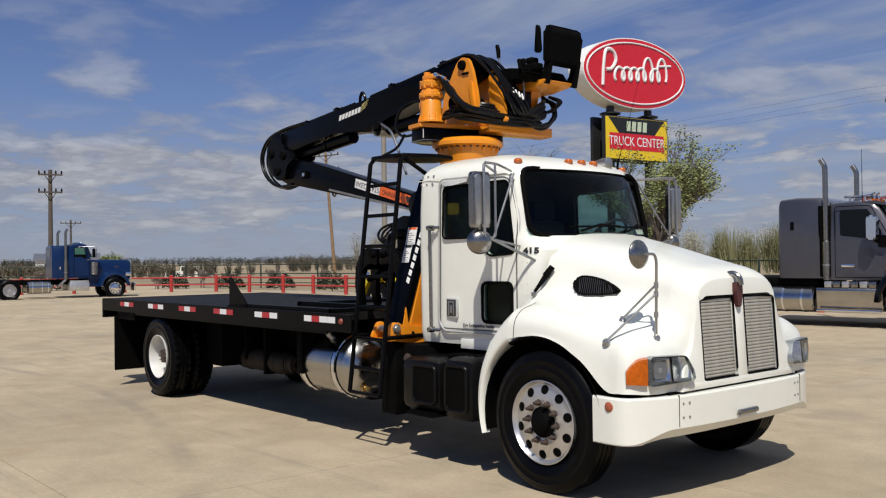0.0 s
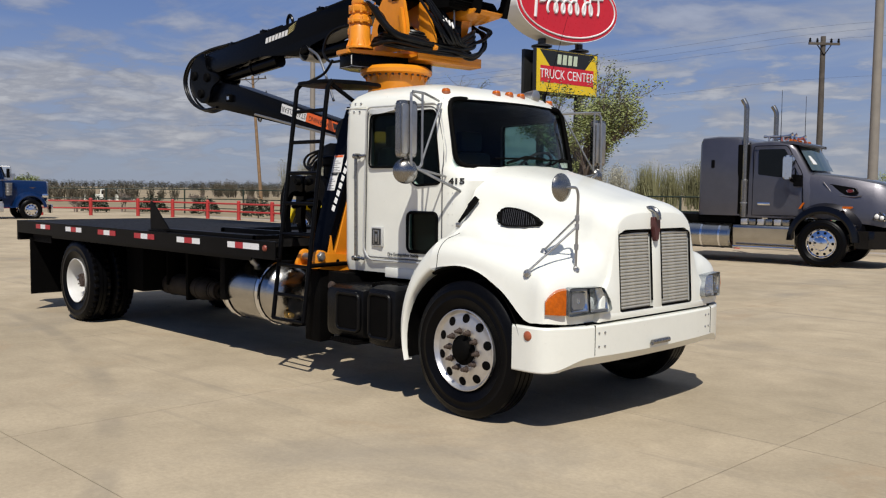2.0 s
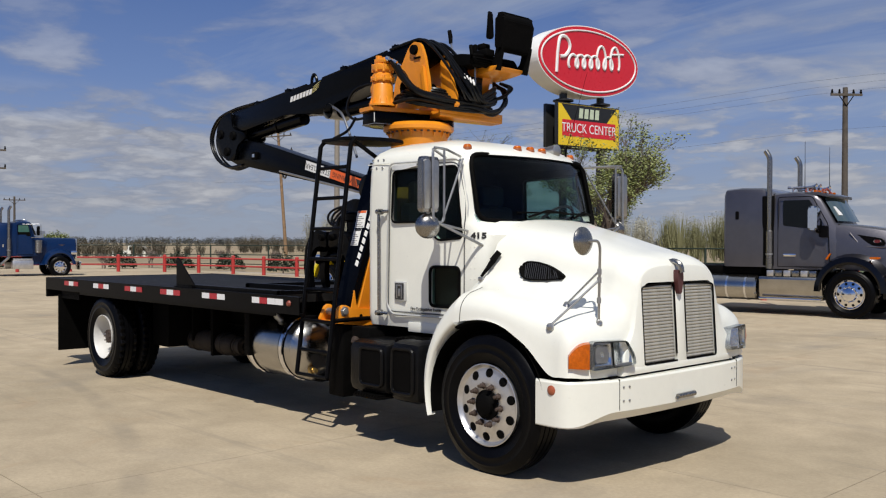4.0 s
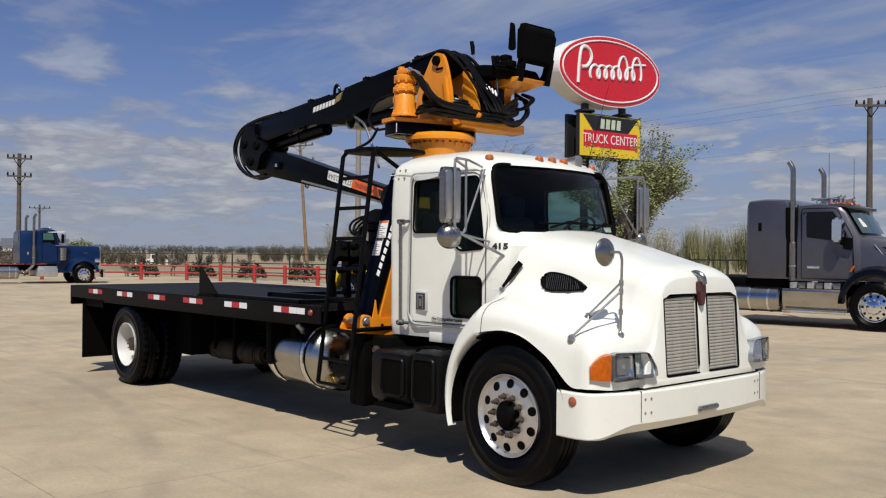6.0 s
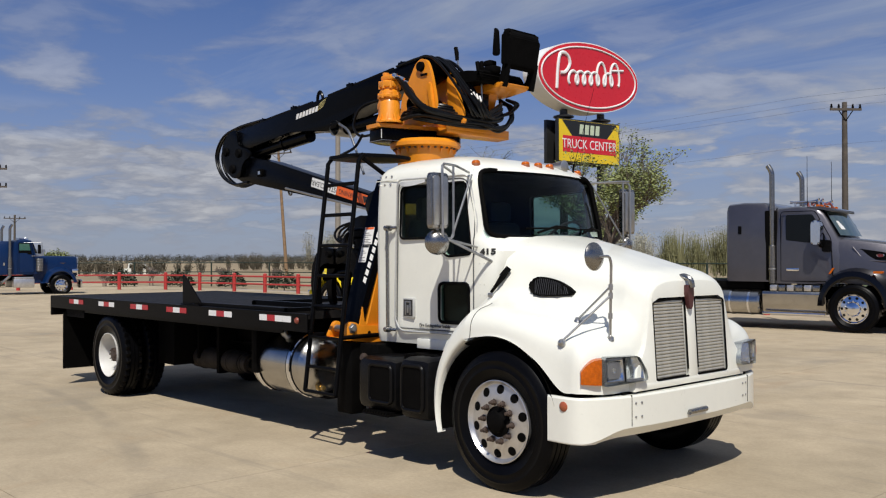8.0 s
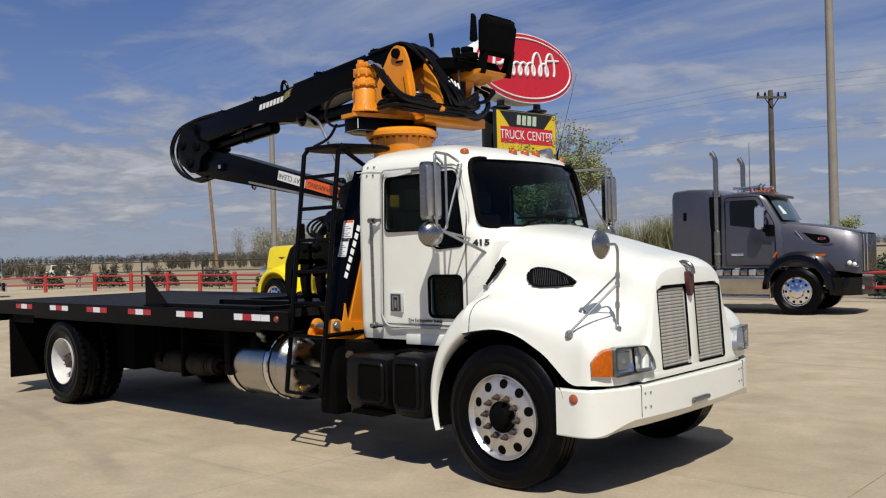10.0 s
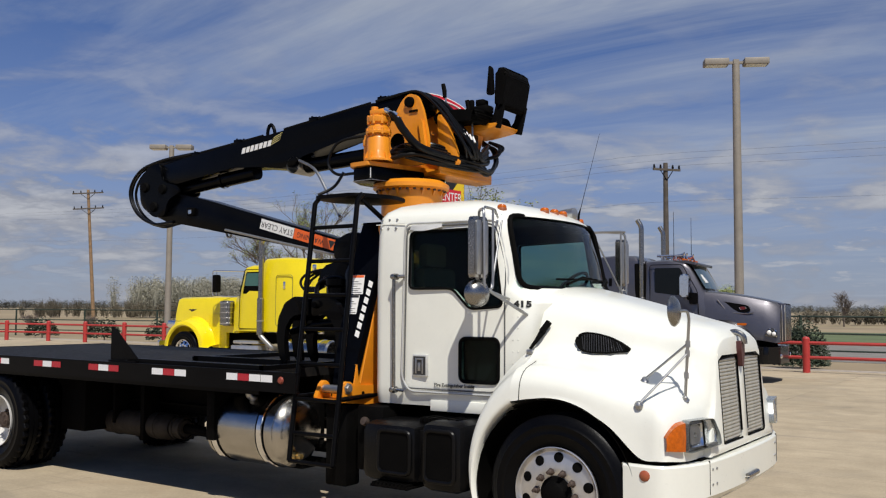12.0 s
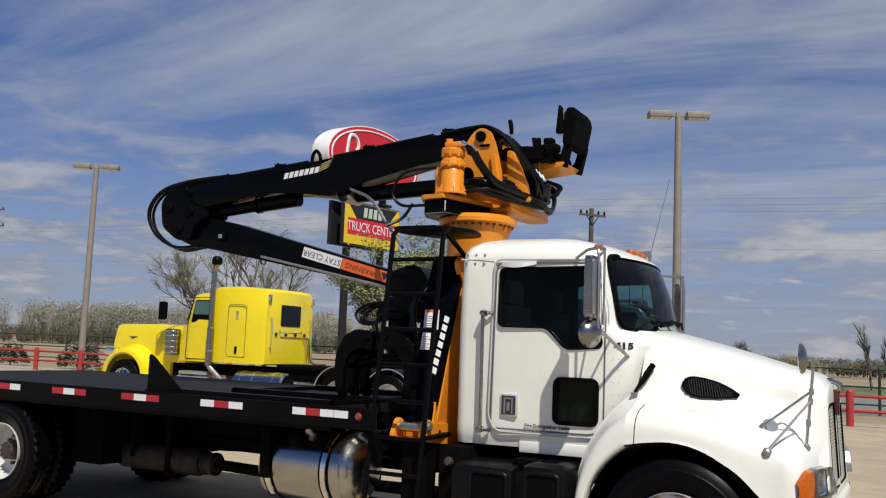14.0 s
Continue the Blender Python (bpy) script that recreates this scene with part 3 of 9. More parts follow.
for row in spline(flat, nx):
    sec = [(row[1 + 2 * i], row[2 + 2 * i]) for i in range(10)]
    # the arch over the wheel trims the lower edge
    x = row[0]
    q = ARCH_R**2 - (x - ARCH_X) ** 2
    arch = ARCH_Z + math.sqrt(q) if q > 0.06 else 0.0
    pr = spline(sec, npf)
    pr = [(y, max(z, arch)) for y, z in pr]
    stations.append((x, pr))


def hood_y(x, z):
    """Half width of the hood's side at a height, on its upper flank or fender."""
    x = min(max(x, stations[0][0]), stations[-1][0])
    k = min(range(len(stations)), key=lambda i: abs(stations[i][0] - x))
    pr = stations[k][1]
    best = min(pr[8:], key=lambda p: abs(p[1] - z))
    return best[0]


bm = B()
rows = []
for x, pr in stations:
    full = [(x, -y, z) for y, z in pr[::-1]] + [(x, y, z) for y, z in pr[1:]]
    rows.append(full)
# nose: the last section turns in round the grille opening
last = rows[-1]


def lean(z):
    """The grille's face leans back towards its top."""
    return 0.035 * max(0.0, min(1.0, (1.39 - z) / 0.56))


for dx, k in ((0.010, 0.985), (0.014, 0.96)):
    rows.append([(last[0][0] + dx + lean(z), y * k, 1.17 + (z - 1.17) * k if z > 0.80 else z) for _, y, z in last])
# the face of the nose runs in to the edge of the grille opening
inner = [(max(-0.497, min(0.497, y)), max(0.815, min(1.412, z - 0.10 * (z > 1.45)))) for _, y, z in last]
rows.append([(0.908 + lean(z), y, z) for y, z in inner])
rows.append([(0.87 + lean(z), y, z) for y, z in inner])
vs = grid(bm, rows)
hood_bm = bm
hood = part("hood", hood_bm, WHITE, truck, "white sloping hood with flared front fenders", angle=50)

# arches: rear halves of the fenders carry the hood's flank round the wheel
for s in (-1, 1):
    bm = B()
    prof = [(y, z) for y, z in stations[0][1] if z < 1.47]
    cx, cz, xs0 = ARCH_X, ARCH_Z, stations[0][0]
    rows = []
    for k in range(0, 23):
        u = k / 22
        row = []
        for y, z in prof:
            a0, r0 = math.atan2(z - cz, xs0 - cx), math.hypot(z - cz, xs0 - cx)
            a = a0 + u * (radians(197) - a0)
            r = ARCH_R + (r0 - ARCH_R) * ((1 - u) ** 1.3 * 0.9 + 0.10)
            yy = y + (1.13 - y) * 0.85 * u if y < 1.13 else y
            row.append((cx + r * math.cos(a), s * yy, cz + r * math.sin(a)))
        e = row[-1]
        row.append((cx + (e[0] - cx) * 0.972, s * 1.18, cz + (e[2] - cz) * 0.972))
        row.append((cx + (e[0] - cx) * 0.965, s * (1.05 + 0.08 * u), cz + (e[2] - cz) * 0.965))
        rows.append(row)
    grid(bm, rows)
    part("fender", bm, WHITE, hood, angle=60)
    bm = B()
    rows = []
    for k in range(0, 21):
        a = radians(15 + 103 * k / 20)
        rows.append([(cx + r * math.cos(a), s * y, cz + r * math.sin(a)) for r, y in ((ARCH_R, 1.194), (ARCH_R - 0.012, 1.188), (ARCH_R - 0.02, 1.17), (ARCH_R - 0.026, 1.05))])
    grid(bm, rows)
    part("arch_flange", bm, CHASSIS, hood, "black inner arch flange")
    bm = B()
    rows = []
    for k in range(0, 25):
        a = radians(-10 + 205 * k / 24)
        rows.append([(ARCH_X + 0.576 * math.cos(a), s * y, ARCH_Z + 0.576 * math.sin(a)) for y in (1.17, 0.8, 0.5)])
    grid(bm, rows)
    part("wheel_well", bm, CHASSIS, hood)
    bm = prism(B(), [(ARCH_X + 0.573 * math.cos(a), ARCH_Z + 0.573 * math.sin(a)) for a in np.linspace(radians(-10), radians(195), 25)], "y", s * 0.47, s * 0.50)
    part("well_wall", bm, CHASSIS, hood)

# seam between cowl and hood
for s in (-1, 1):
    bm = B()
    xs, pr = stations[2]
    tube(bm, [(xs, s * (y + 0.0005), z + 0.0005) for y, z in pr if z < 1.36], 0.003, 5)
    part("hood_seam", bm, CHASSIS, hood)

# grille: two upright bays of bars in a white surround
GX = 0.895
GRILLEBAR = mat("grille_satin_steel", (0.62, 0.60, 0.53), 0.45, 0.6, 0.12, 12)
top, bot = 1.398, 0.828
bm = prism(B(), [(GX - 0.03, top + 0.02), (GX + 0.012, top + 0.02), (GX + 0.012 + 0.036, bot - 0.02), (GX - 0.03, bot - 0.02)], "y", -0.062, 0.062, 0.006)
part("grille_post", bm, WHITE, hood)
bm = prism(B(), [(GX - 0.03, 0.772), (GX + 0.046, 0.772), (GX + 0.049, 0.80), (GX + 0.047, bot - 0.002), (GX - 0.03, bot - 0.002)], "y", -0.70, 0.70, 0.006)
part("grille_sill", bm, WHITE, hood)
for s in (-1, 1):
    y0, y1 = s * 0.068, s * 0.49
    bm = prism(B(), [(GX - 0.04, top), (GX - 0.012, top), (GX + 0.024, bot), (GX - 0.04, bot)], "y", min(y0, y1), max(y0, y1))
    back = part("grille_bay", bm, CHASSIS, hood, "dark recess behind the grille")
    bar = B()
    w = abs(y1 - y0) - 0.036
    prism(bar, [(-0.012, -0.0118), (0.007, -0.0105), (0.011, -0.002), (0.009, 0.0085), (-0.012, 0.0105)], "y", -w / 2, w / 2)
    bar_me = mesh_of("grille_bar", bar, GRILLEBAR)
    nb = 23
    for k in range(nb):
        z = bot + 0.02 + (top - bot - 0.04) * k / (nb - 1)
        o = part("grille_bar", bar_me, None, back)
        o.location = (GX - 0.004 + lean(z), (y0 + y1) / 2 - 0.008, z)
    bm = B()
    tube(bm, bent([(GX + 0.010 + lean(z), y, z) for y, z in ((y0, bot), (y1, bot), (y1, top - 0.015), (y0, top + 0.008), (y0, bot + 0.05))], 0.03), 0.007, 8)
    part("grille_rim", bm, CHASSIS, back)
bm = prism(B(), round_poly([(-0.072, 1.50), (0.002, 1.50), (0.008, 1.43), (-0.012, 1.32), (-0.052, 1.32), (-0.075, 1.44)], 0.014), "x", GX - 0.01, GX + 0.048, 0.008)
orn = part("badge", bm, mat("maroon_enamel", (0.07, 0.018, 0.018), 0.4), hood, "worn maroon badge with a chrome head")
bm = B()
tube(bm, spline([(GX - 0.06, -0.05, 1.55), (GX + 0.0, -0.05, 1.563), (GX + 0.05, -0.045, 1.535), (GX + 0.06, -0.04, 1.48)], 5), 0.022, 10)
part("badge_head", bm, STAINLESS, orn)

# headlamps
for s in (-1, 1):
    def hp(u, v, d=0.0):
        """Lens surface: u from the amber edge to the inner edge, v upwards."""
        x = 0.880 + 0.112 * u - 0.040 * u * u + 0.03 * (0.5 - v) * u + d
        y = 1.035 - 0.30 * u - 0.095 * u * u + d * 0.4
        z = 0.828 + 0.202 * v + 0.012 * u * (1 - v) - 0.01 * u * v
        return (x, s * y, z)
    bm = B()
    outline = round_poly([(0.0, 0.0), (1.0, 0.06), (0.99, 0.45), (0.86, 1.0), (0.02, 1.0)], 0.10, 4)
    lo, hi = [bm.verts.new(hp(u, v, -0.06)) for u, v in outline], [bm.verts.new(hp(u, v, 0.014)) for u, v in outline]
    bm.faces.new(lo)
    n = len(outline)
    for i in range(n):
        bm.faces.new((lo[i], hi[i], hi[(i + 1) % n], lo[(i + 1) % n]))
    hl = part("headlamp", bm, LAMPGREY, hood, "clear headlamp with an amber corner lens")
    bm = B()
    bm.faces.new([bm.verts.new(hp(0.5 + (u - 0.5) * 0.97, 0.5 + (v - 0.5) * 0.97, 0.012)) for u, v in outline])
    part("lens", bm, LENS, hl).visible_shadow = False
    # bright faceted bowl, square projector in a dark frame, second reflector
    bm = B()
    bm.faces.new([bm.verts.new(hp(0.5 + (u - 0.5) * 0.95, 0.5 + (v - 0.5) * 0.96, -0.040)) for u, v in outline])
    part("lamp_recess", bm, LAMPGREY, hl)
    bm = B()
    rows = []
    for i in range(9):
        v = 0.07 + 0.86 * i / 8
        top = 0.95 - 0.10 * max(0.0, v - 0.45) / 0.5
        rows.append([hp(0.53 + (top - 0.53) * k / 6, v, -0.034 + 0.030 * abs(2 * k / 6 - 1.15) ** 2 + 0.004 * (k % 2)) for k in range(7)])
    grid(bm, rows)
    part("high_beam_reflector", bm, REFLECTOR, hl)
    def plate(name, u0, u1, v0, v1, d0, d1, material):
        o = round_poly([(u0, v0), (u1, v0), (u1 - 0.02, v1), (u0, v1)], 0.06, 3)
        b2 = B()
        lo = [b2.verts.new(hp(u, v, d0)) for u, v in o]
        hi = [b2.verts.new(hp(u, v, d1)) for u, v in o]
        b2.faces.new(hi)
        for i in range(len(o)):
            b2.faces.new((lo[i], hi[i], hi[(i + 1) % len(o)], lo[(i + 1) % len(o)]))
        return part(name, b2, material, hl)
    plate("projector_frame", 0.04, 0.51, 0.12, 0.95, -0.030, -0.004, STEEL)
    bm = B()
    rows = []
    for i in range(9):
        v = 0.17 + 0.72 * i / 8
        rows.append([hp(0.075 + 0.385 * k / 8, v, 0.006 - 0.030 * (1 - abs(i / 4 - 1) ** 3) * (1 - abs(k / 4 - 1) ** 3) + 0.003 * (k % 2)) for k in range(9)])
    grid(bm, rows)
    part("projector", bm, REFLECTOR, hl, "fluted square reflector")
    plate("bulb_shield", 0.23, 0.32, 0.44, 0.62, -0.02, -0.004, REFLECTOR)
    plate("low_reflector", 0.58, 0.94, 0.08, 0.17, -0.02, 0.0, STEEL)
    bm = B()
    rows = []
    for i in range(9):
        t = i / 8
        x = 0.870 - 0.025 * t - 0.05 * t * t
        y = 1.040 + 0.155 * t - 0.02 * t * t
        zl, zh = 0.832 + 0.012 * t, 1.022 - 0.085 * t**3
        rows.append([(x - 0.03, s * (y - 0.03), zl), (x + 0.006, s * (y + 0.006), zl + 0.008), (x + 0.012, s * (y + 0.012), (zl + zh) / 2), (x + 0.006, s * (y + 0.006), zh - 0.008), (x - 0.03, s * (y - 0.03), zh)])
    grid(bm, rows)
    part("turn_signal", bm, AMBER, hl, "amber turn signal lens")

# bumper: a swept section, thinner at the chamfered ends
bm = B()
rows = []
plan = [(0.52, -1.19), (0.69, -1.195), (0.785, -1.165), (0.85, -1.08), (0.90, -0.96), (0.945, -0.80), (0.972, -0.45), (0.98, 0.0)]
plan = plan + [(x, -y) for x, y in plan[-2::-1]]
for x, y in spline(plan, 3):
    k = abs(y) / 1.19
    u = max(0.0, min(1.0, (k - 0.70) / 0.29))
    u = u * u * (3 - 2 * u)
    zf = 0.530 + 0.008 * k - 0.090 * u
    zl = 0.466 - 0.026 * u
    nxm = Vector((0.9 if k < 0.9 else 0.3, math.copysign(0.35 if k < 0.9 else 0.95, y), 0)) * (0.03)
    back = 2.2 * (1 - u) + 0.4
    rows.append([(x - nxm.x * (back + 1), y - nxm.y * (back * 0.4 + 0.5), zl), (x - nxm.x * back, y - nxm.y * back * 0.4, zl), (x, y, zf), (x, y, 0.742), (x - nxm.x * 0.3, y - nxm.y * 0.3, 0.756), (x - nxm.x * 2, y - nxm.y, 0.757), (x - nxm.x * 2.2, y - nxm.y * 1.2, 0.70)])
grid(bm, rows, wrap=True)
bumper = part("bumper", bm, WHITE, truck, "white steel bumper with an undercut lower edge", angle=25)
for s in (-1, 1):
    bm = B()
    box(bm, 0.935, 0.9475, s * 0.80 - 0.002, s * 0.80 + 0.002, 0.545, 0.757)
    part("bumper_seam", bm, CHASSIS, bumper)
for s in (-1, 1):
    for y in (0.76, 0.70):
        for z in (0.605, 0.70):
            c = (0.950 + 0.008 * (0.76 - y) / 0.06, s * y, z)
            bm = B()
            lathe(bm, [(0.0, 0.006), (0.008, 0.004), (0.010, -0.01)], c, (1, s * 0.1, 0), 8)
            part("bumper_bolt", bm, STEEL, bumper)
for s in (-1, 1):
    bm = B()
    lathe(bm, [(0.0, 0.016), (0.022, 0.013), (0.034, 0.004), (0.036, -0.01)], (0.665, s * 1.194, 0.692), (0, s, 0), 20)
    part("side_marker", bm, mat("dull_amber_lens", (0.34, 0.085, 0.035), 0.3, coat=0.3), bumper, "round dull amber side marker")
bm = B()
lathe(bm, [(0.0, -0.12), (0.018, -0.115), (0.02, 0.0), (0.02, 0.11), (0.013, 0.115), (0.0, 0.10)], (0.995, -0.03, 0.575), (0, 1, 0), 14)
tube(bm, [(0.97, -0.14, 0.565), (1.0, -0.16, 0.56), (1.0, -0.12, 0.575)], 0.010, 8)
part("tow_hook", bm, STAINLESS, bumper)
bm = B()
box(bm, 0.86, 0.905, -0.85, 0.85, 0.74, 0.774, 0.004)
part("bumper_gap", bm, CHASSIS, bumper)

# ---- cab ----
LEV = [  # z, rear x, front x at the corner, half width, front bow
    (0.97, -1.75, -0.52, 0.865, 0.02), (1.06, -1.75, -0.43, 0.885, 0.03), (1.16, -1.75, -0.30, 0.885, 0.03), (1.76, -1.755, -0.28, 0.885, 0.10), (1.83, -1.755, -0.40, 0.885, 0.18), (1.88, -1.755, -0.50, 0.885, 0.26),
    (2.12, -1.755, -0.545, 0.88, 0.25), (2.36, -1.755, -0.60, 0.865, 0.21), (2.44, -1.75, -0.64, 0.845, 0.18), (2.495, -1.735, -0.70, 0.79, 0.14),
    (2.545, -1.68, -0.81, 0.70, 0.10), (2.58, -1.57, -0.94, 0.56, 0.06), (2.597, -1.44, -1.05, 0.36, 0.02)]


def taper(x):
    """The cab narrows towards its front."""
    return 1.0 - 0.10 * max(0.0, x + 1.40)


def lev(z):
    for a, b in zip(LEV, LEV[1:]):
        if a[0] <= z <= b[0]:
            t = (z - a[0]) / (b[0] - a[0])
            return [p + (q - p) * t for p, q in zip(a, b)]
    return LEV[-1] if z > 2 else LEV[0]


def corner(z):
    return 0.22 if z < 1.76 else max(0.12, 0.22 - (z - 1.76) * 0.8)


def side_y(x, z):
    """Half width of the cab's side, less where its front corner turns."""
    _, _, xf, w, _ = lev(z)
    rf = corner(z)
    d = x - (xf - rf)
    return taper(x) * (w if d <= 0 else w - rf + math.sqrt(max(0.0, rf * rf - d * d)))


def cab_outline(xr, xf, w, bow, rr=0.10, rf=0.12):
    pts = []
    for (cx, cy, r, a0) in ((xf - rf, w - rf, rf, 0), (xr + rr, w - rr, rr, 90), (xr + rr, -w + rr, rr, 180), (xf - rf, -w + rf, rf, 270)):
        for k in range(6):
            a = radians(a0 + 90 * k / 5)
            pts.append((cx + r * math.cos(a), cy + r * math.sin(a)))
    # front edge points between the last and the first corner
    front = [(xf, y) for y in np.linspace(-(w - rf), w - rf, 9)[1:-1]]
    pts += front
    return [(x + bow * (1 - (y / w) ** 2) * max(0.0, min(1.0, (x + 1.0) / (xf + 1.0))), y * taper(x)) for x, y in pts]


def cab_solid(inset):
    bm = B()
    rows = []
    fine = []
    for a, b in zip(LEV, LEV[1:]):
        for t in (0.0, 0.5):
            fine.append([p + (q - p) * t for p, q in zip(a, b)])
    fine.append(list(LEV[-1]))
    if inset:
        fine = [f for f in fine if f[0] < 2.53]
    for z, xr, xf, w, bow in fine:
        zz = z + (0.06 if z < 1.0 else -0.05 * (z > 2.4)) * (1 if inset else 0)
        r, rf = (0.10 if w > 0.6 else 0.09), min(corner(z), w * 0.35)
        rows.append([(x, y, zz) for x, y in cab_outline(xr + inset, xf - inset, w - inset, bow, r, rf)])
    vs = grid(bm, rows, wrap=True)
    bm.faces.new(vs[0])
    bm.faces.new(vs[-1])
    return bm


WS = round_poly([(-0.755, 1.872), (0.755, 1.872), (0.735, 2.425), (-0.735, 2.425)], 0.11, 5)
SIDE_WIN = round_poly([(-1.39, 2.315), (-0.67, 2.33), (-0.585, 1.735), (-0.86, 1.715), (-1.01, 1.872), (-1.39, 1.872)], 0.045, 4)
LOW_WIN = round_poly([(-0.935, 1.495), (-0.615, 1.495), (-0.615, 1.17), (-0.935, 1.17)], 0.05, 4)
REAR_WIN = round_poly([(-0.56, 1.89), (-0.08, 1.89), (-0.08, 2.21), (-0.56, 2.21)], 0.05, 4)
cutters = [cab_solid(0.045)]
cutters.append(prism(B(), WS, "x", -0.72, 0.1))
cutters.append(prism(B(), SIDE_WIN, "y", -1.2, 1.2))
cutters.append(prism(B(), LOW_WIN, "y", -1.2, -0.7))
cutters.append(prism(B(), REAR_WIN, "x", -1.9, -1.5))
cab_bm = carve(cab_solid(0.0), cutters)
cab = part("cab", cab_bm, WHITE, truck, "white cab with rivets and rain gutters", angle=32)
# the lining inside the shell is dark trim
cab.data.materials.append(DARK)
for f in cab.data.polygons:
    x, y, z = f.center
    _, xr, xf, w, bow = lev(min(2.59, max(0.98, z)))
    inside = abs(y) < side_y(x, z) - 0.03 and xr + 0.03 < x < xf + bow * (1 - (y / w) ** 2) - 0.03
    toward = f.normal.x * (x + 1.1) + f.normal.y * y + f.normal.z * (z - 1.7)
    if inside and z < 2.56 and toward < 0:
        f.material_index = 1


def front_x(y, z):
    _, _, xf, w, bow = lev(z)
    y /= taper(xf + bow * 0.3)
    return xf + bow * (1 - (y / w) ** 2)


def side_sheet(pts, s, off):
    """A thin pane that follows the side of the cab."""
    bm = B()
    for o in (off, off - 0.004):
        bm.faces.new([bm.verts.new((x, s * (side_y(x, z) + o), z)) for x, z in pts])
    return bm


# windscreen pane and its black seal
bm = B()
rows = []
for z in np.linspace(1.862, 2.435, 9):
    hw = 0.765 - 0.02 * (z - 1.9) / 0.5
    rows.append([(front_x(y, z) - 0.02, y, z) for y in np.linspace(-hw, hw, 17)])
grid(bm, rows)
pane = part("windscreen", bm, WSGLASS, cab, "tinted curved windscreen")
pane.visible_shadow = False
bm = B()
tube(bm, [(front_x(y, z) + 0.004, y, z) for y, z in WS], 0.021, 8, closed=True)
part("windscreen_seal", bm, CHASSIS, cab)
for s in (-1, 1):
    o = part("side_window", side_sheet(SIDE_WIN, s, -0.026), GLASS, cab)
    o.visible_shadow = False
    bm = B()
    tube(bm, [(x, s * (side_y(x, z) - 0.002), z) for x, z in SIDE_WIN], 0.010, 6, closed=True)
    part("window_seal", bm, CHASSIS, cab)
part("lower_door_window", side_sheet(LOW_WIN, -1, -0.022), GLASS, cab, "small low window in the door").visible_shadow = False
bm = B()
tube(bm, [(x, -side_y(x, z) - 0.002, z) for x, z in LOW_WIN], 0.014, 6, closed=True)
part("window_seal", bm, CHASSIS, cab)
bm = B()
prism(bm, REAR_WIN, "x", -1.735, -1.731)
part("rear_window", bm, GLASS, cab).visible_shadow = False

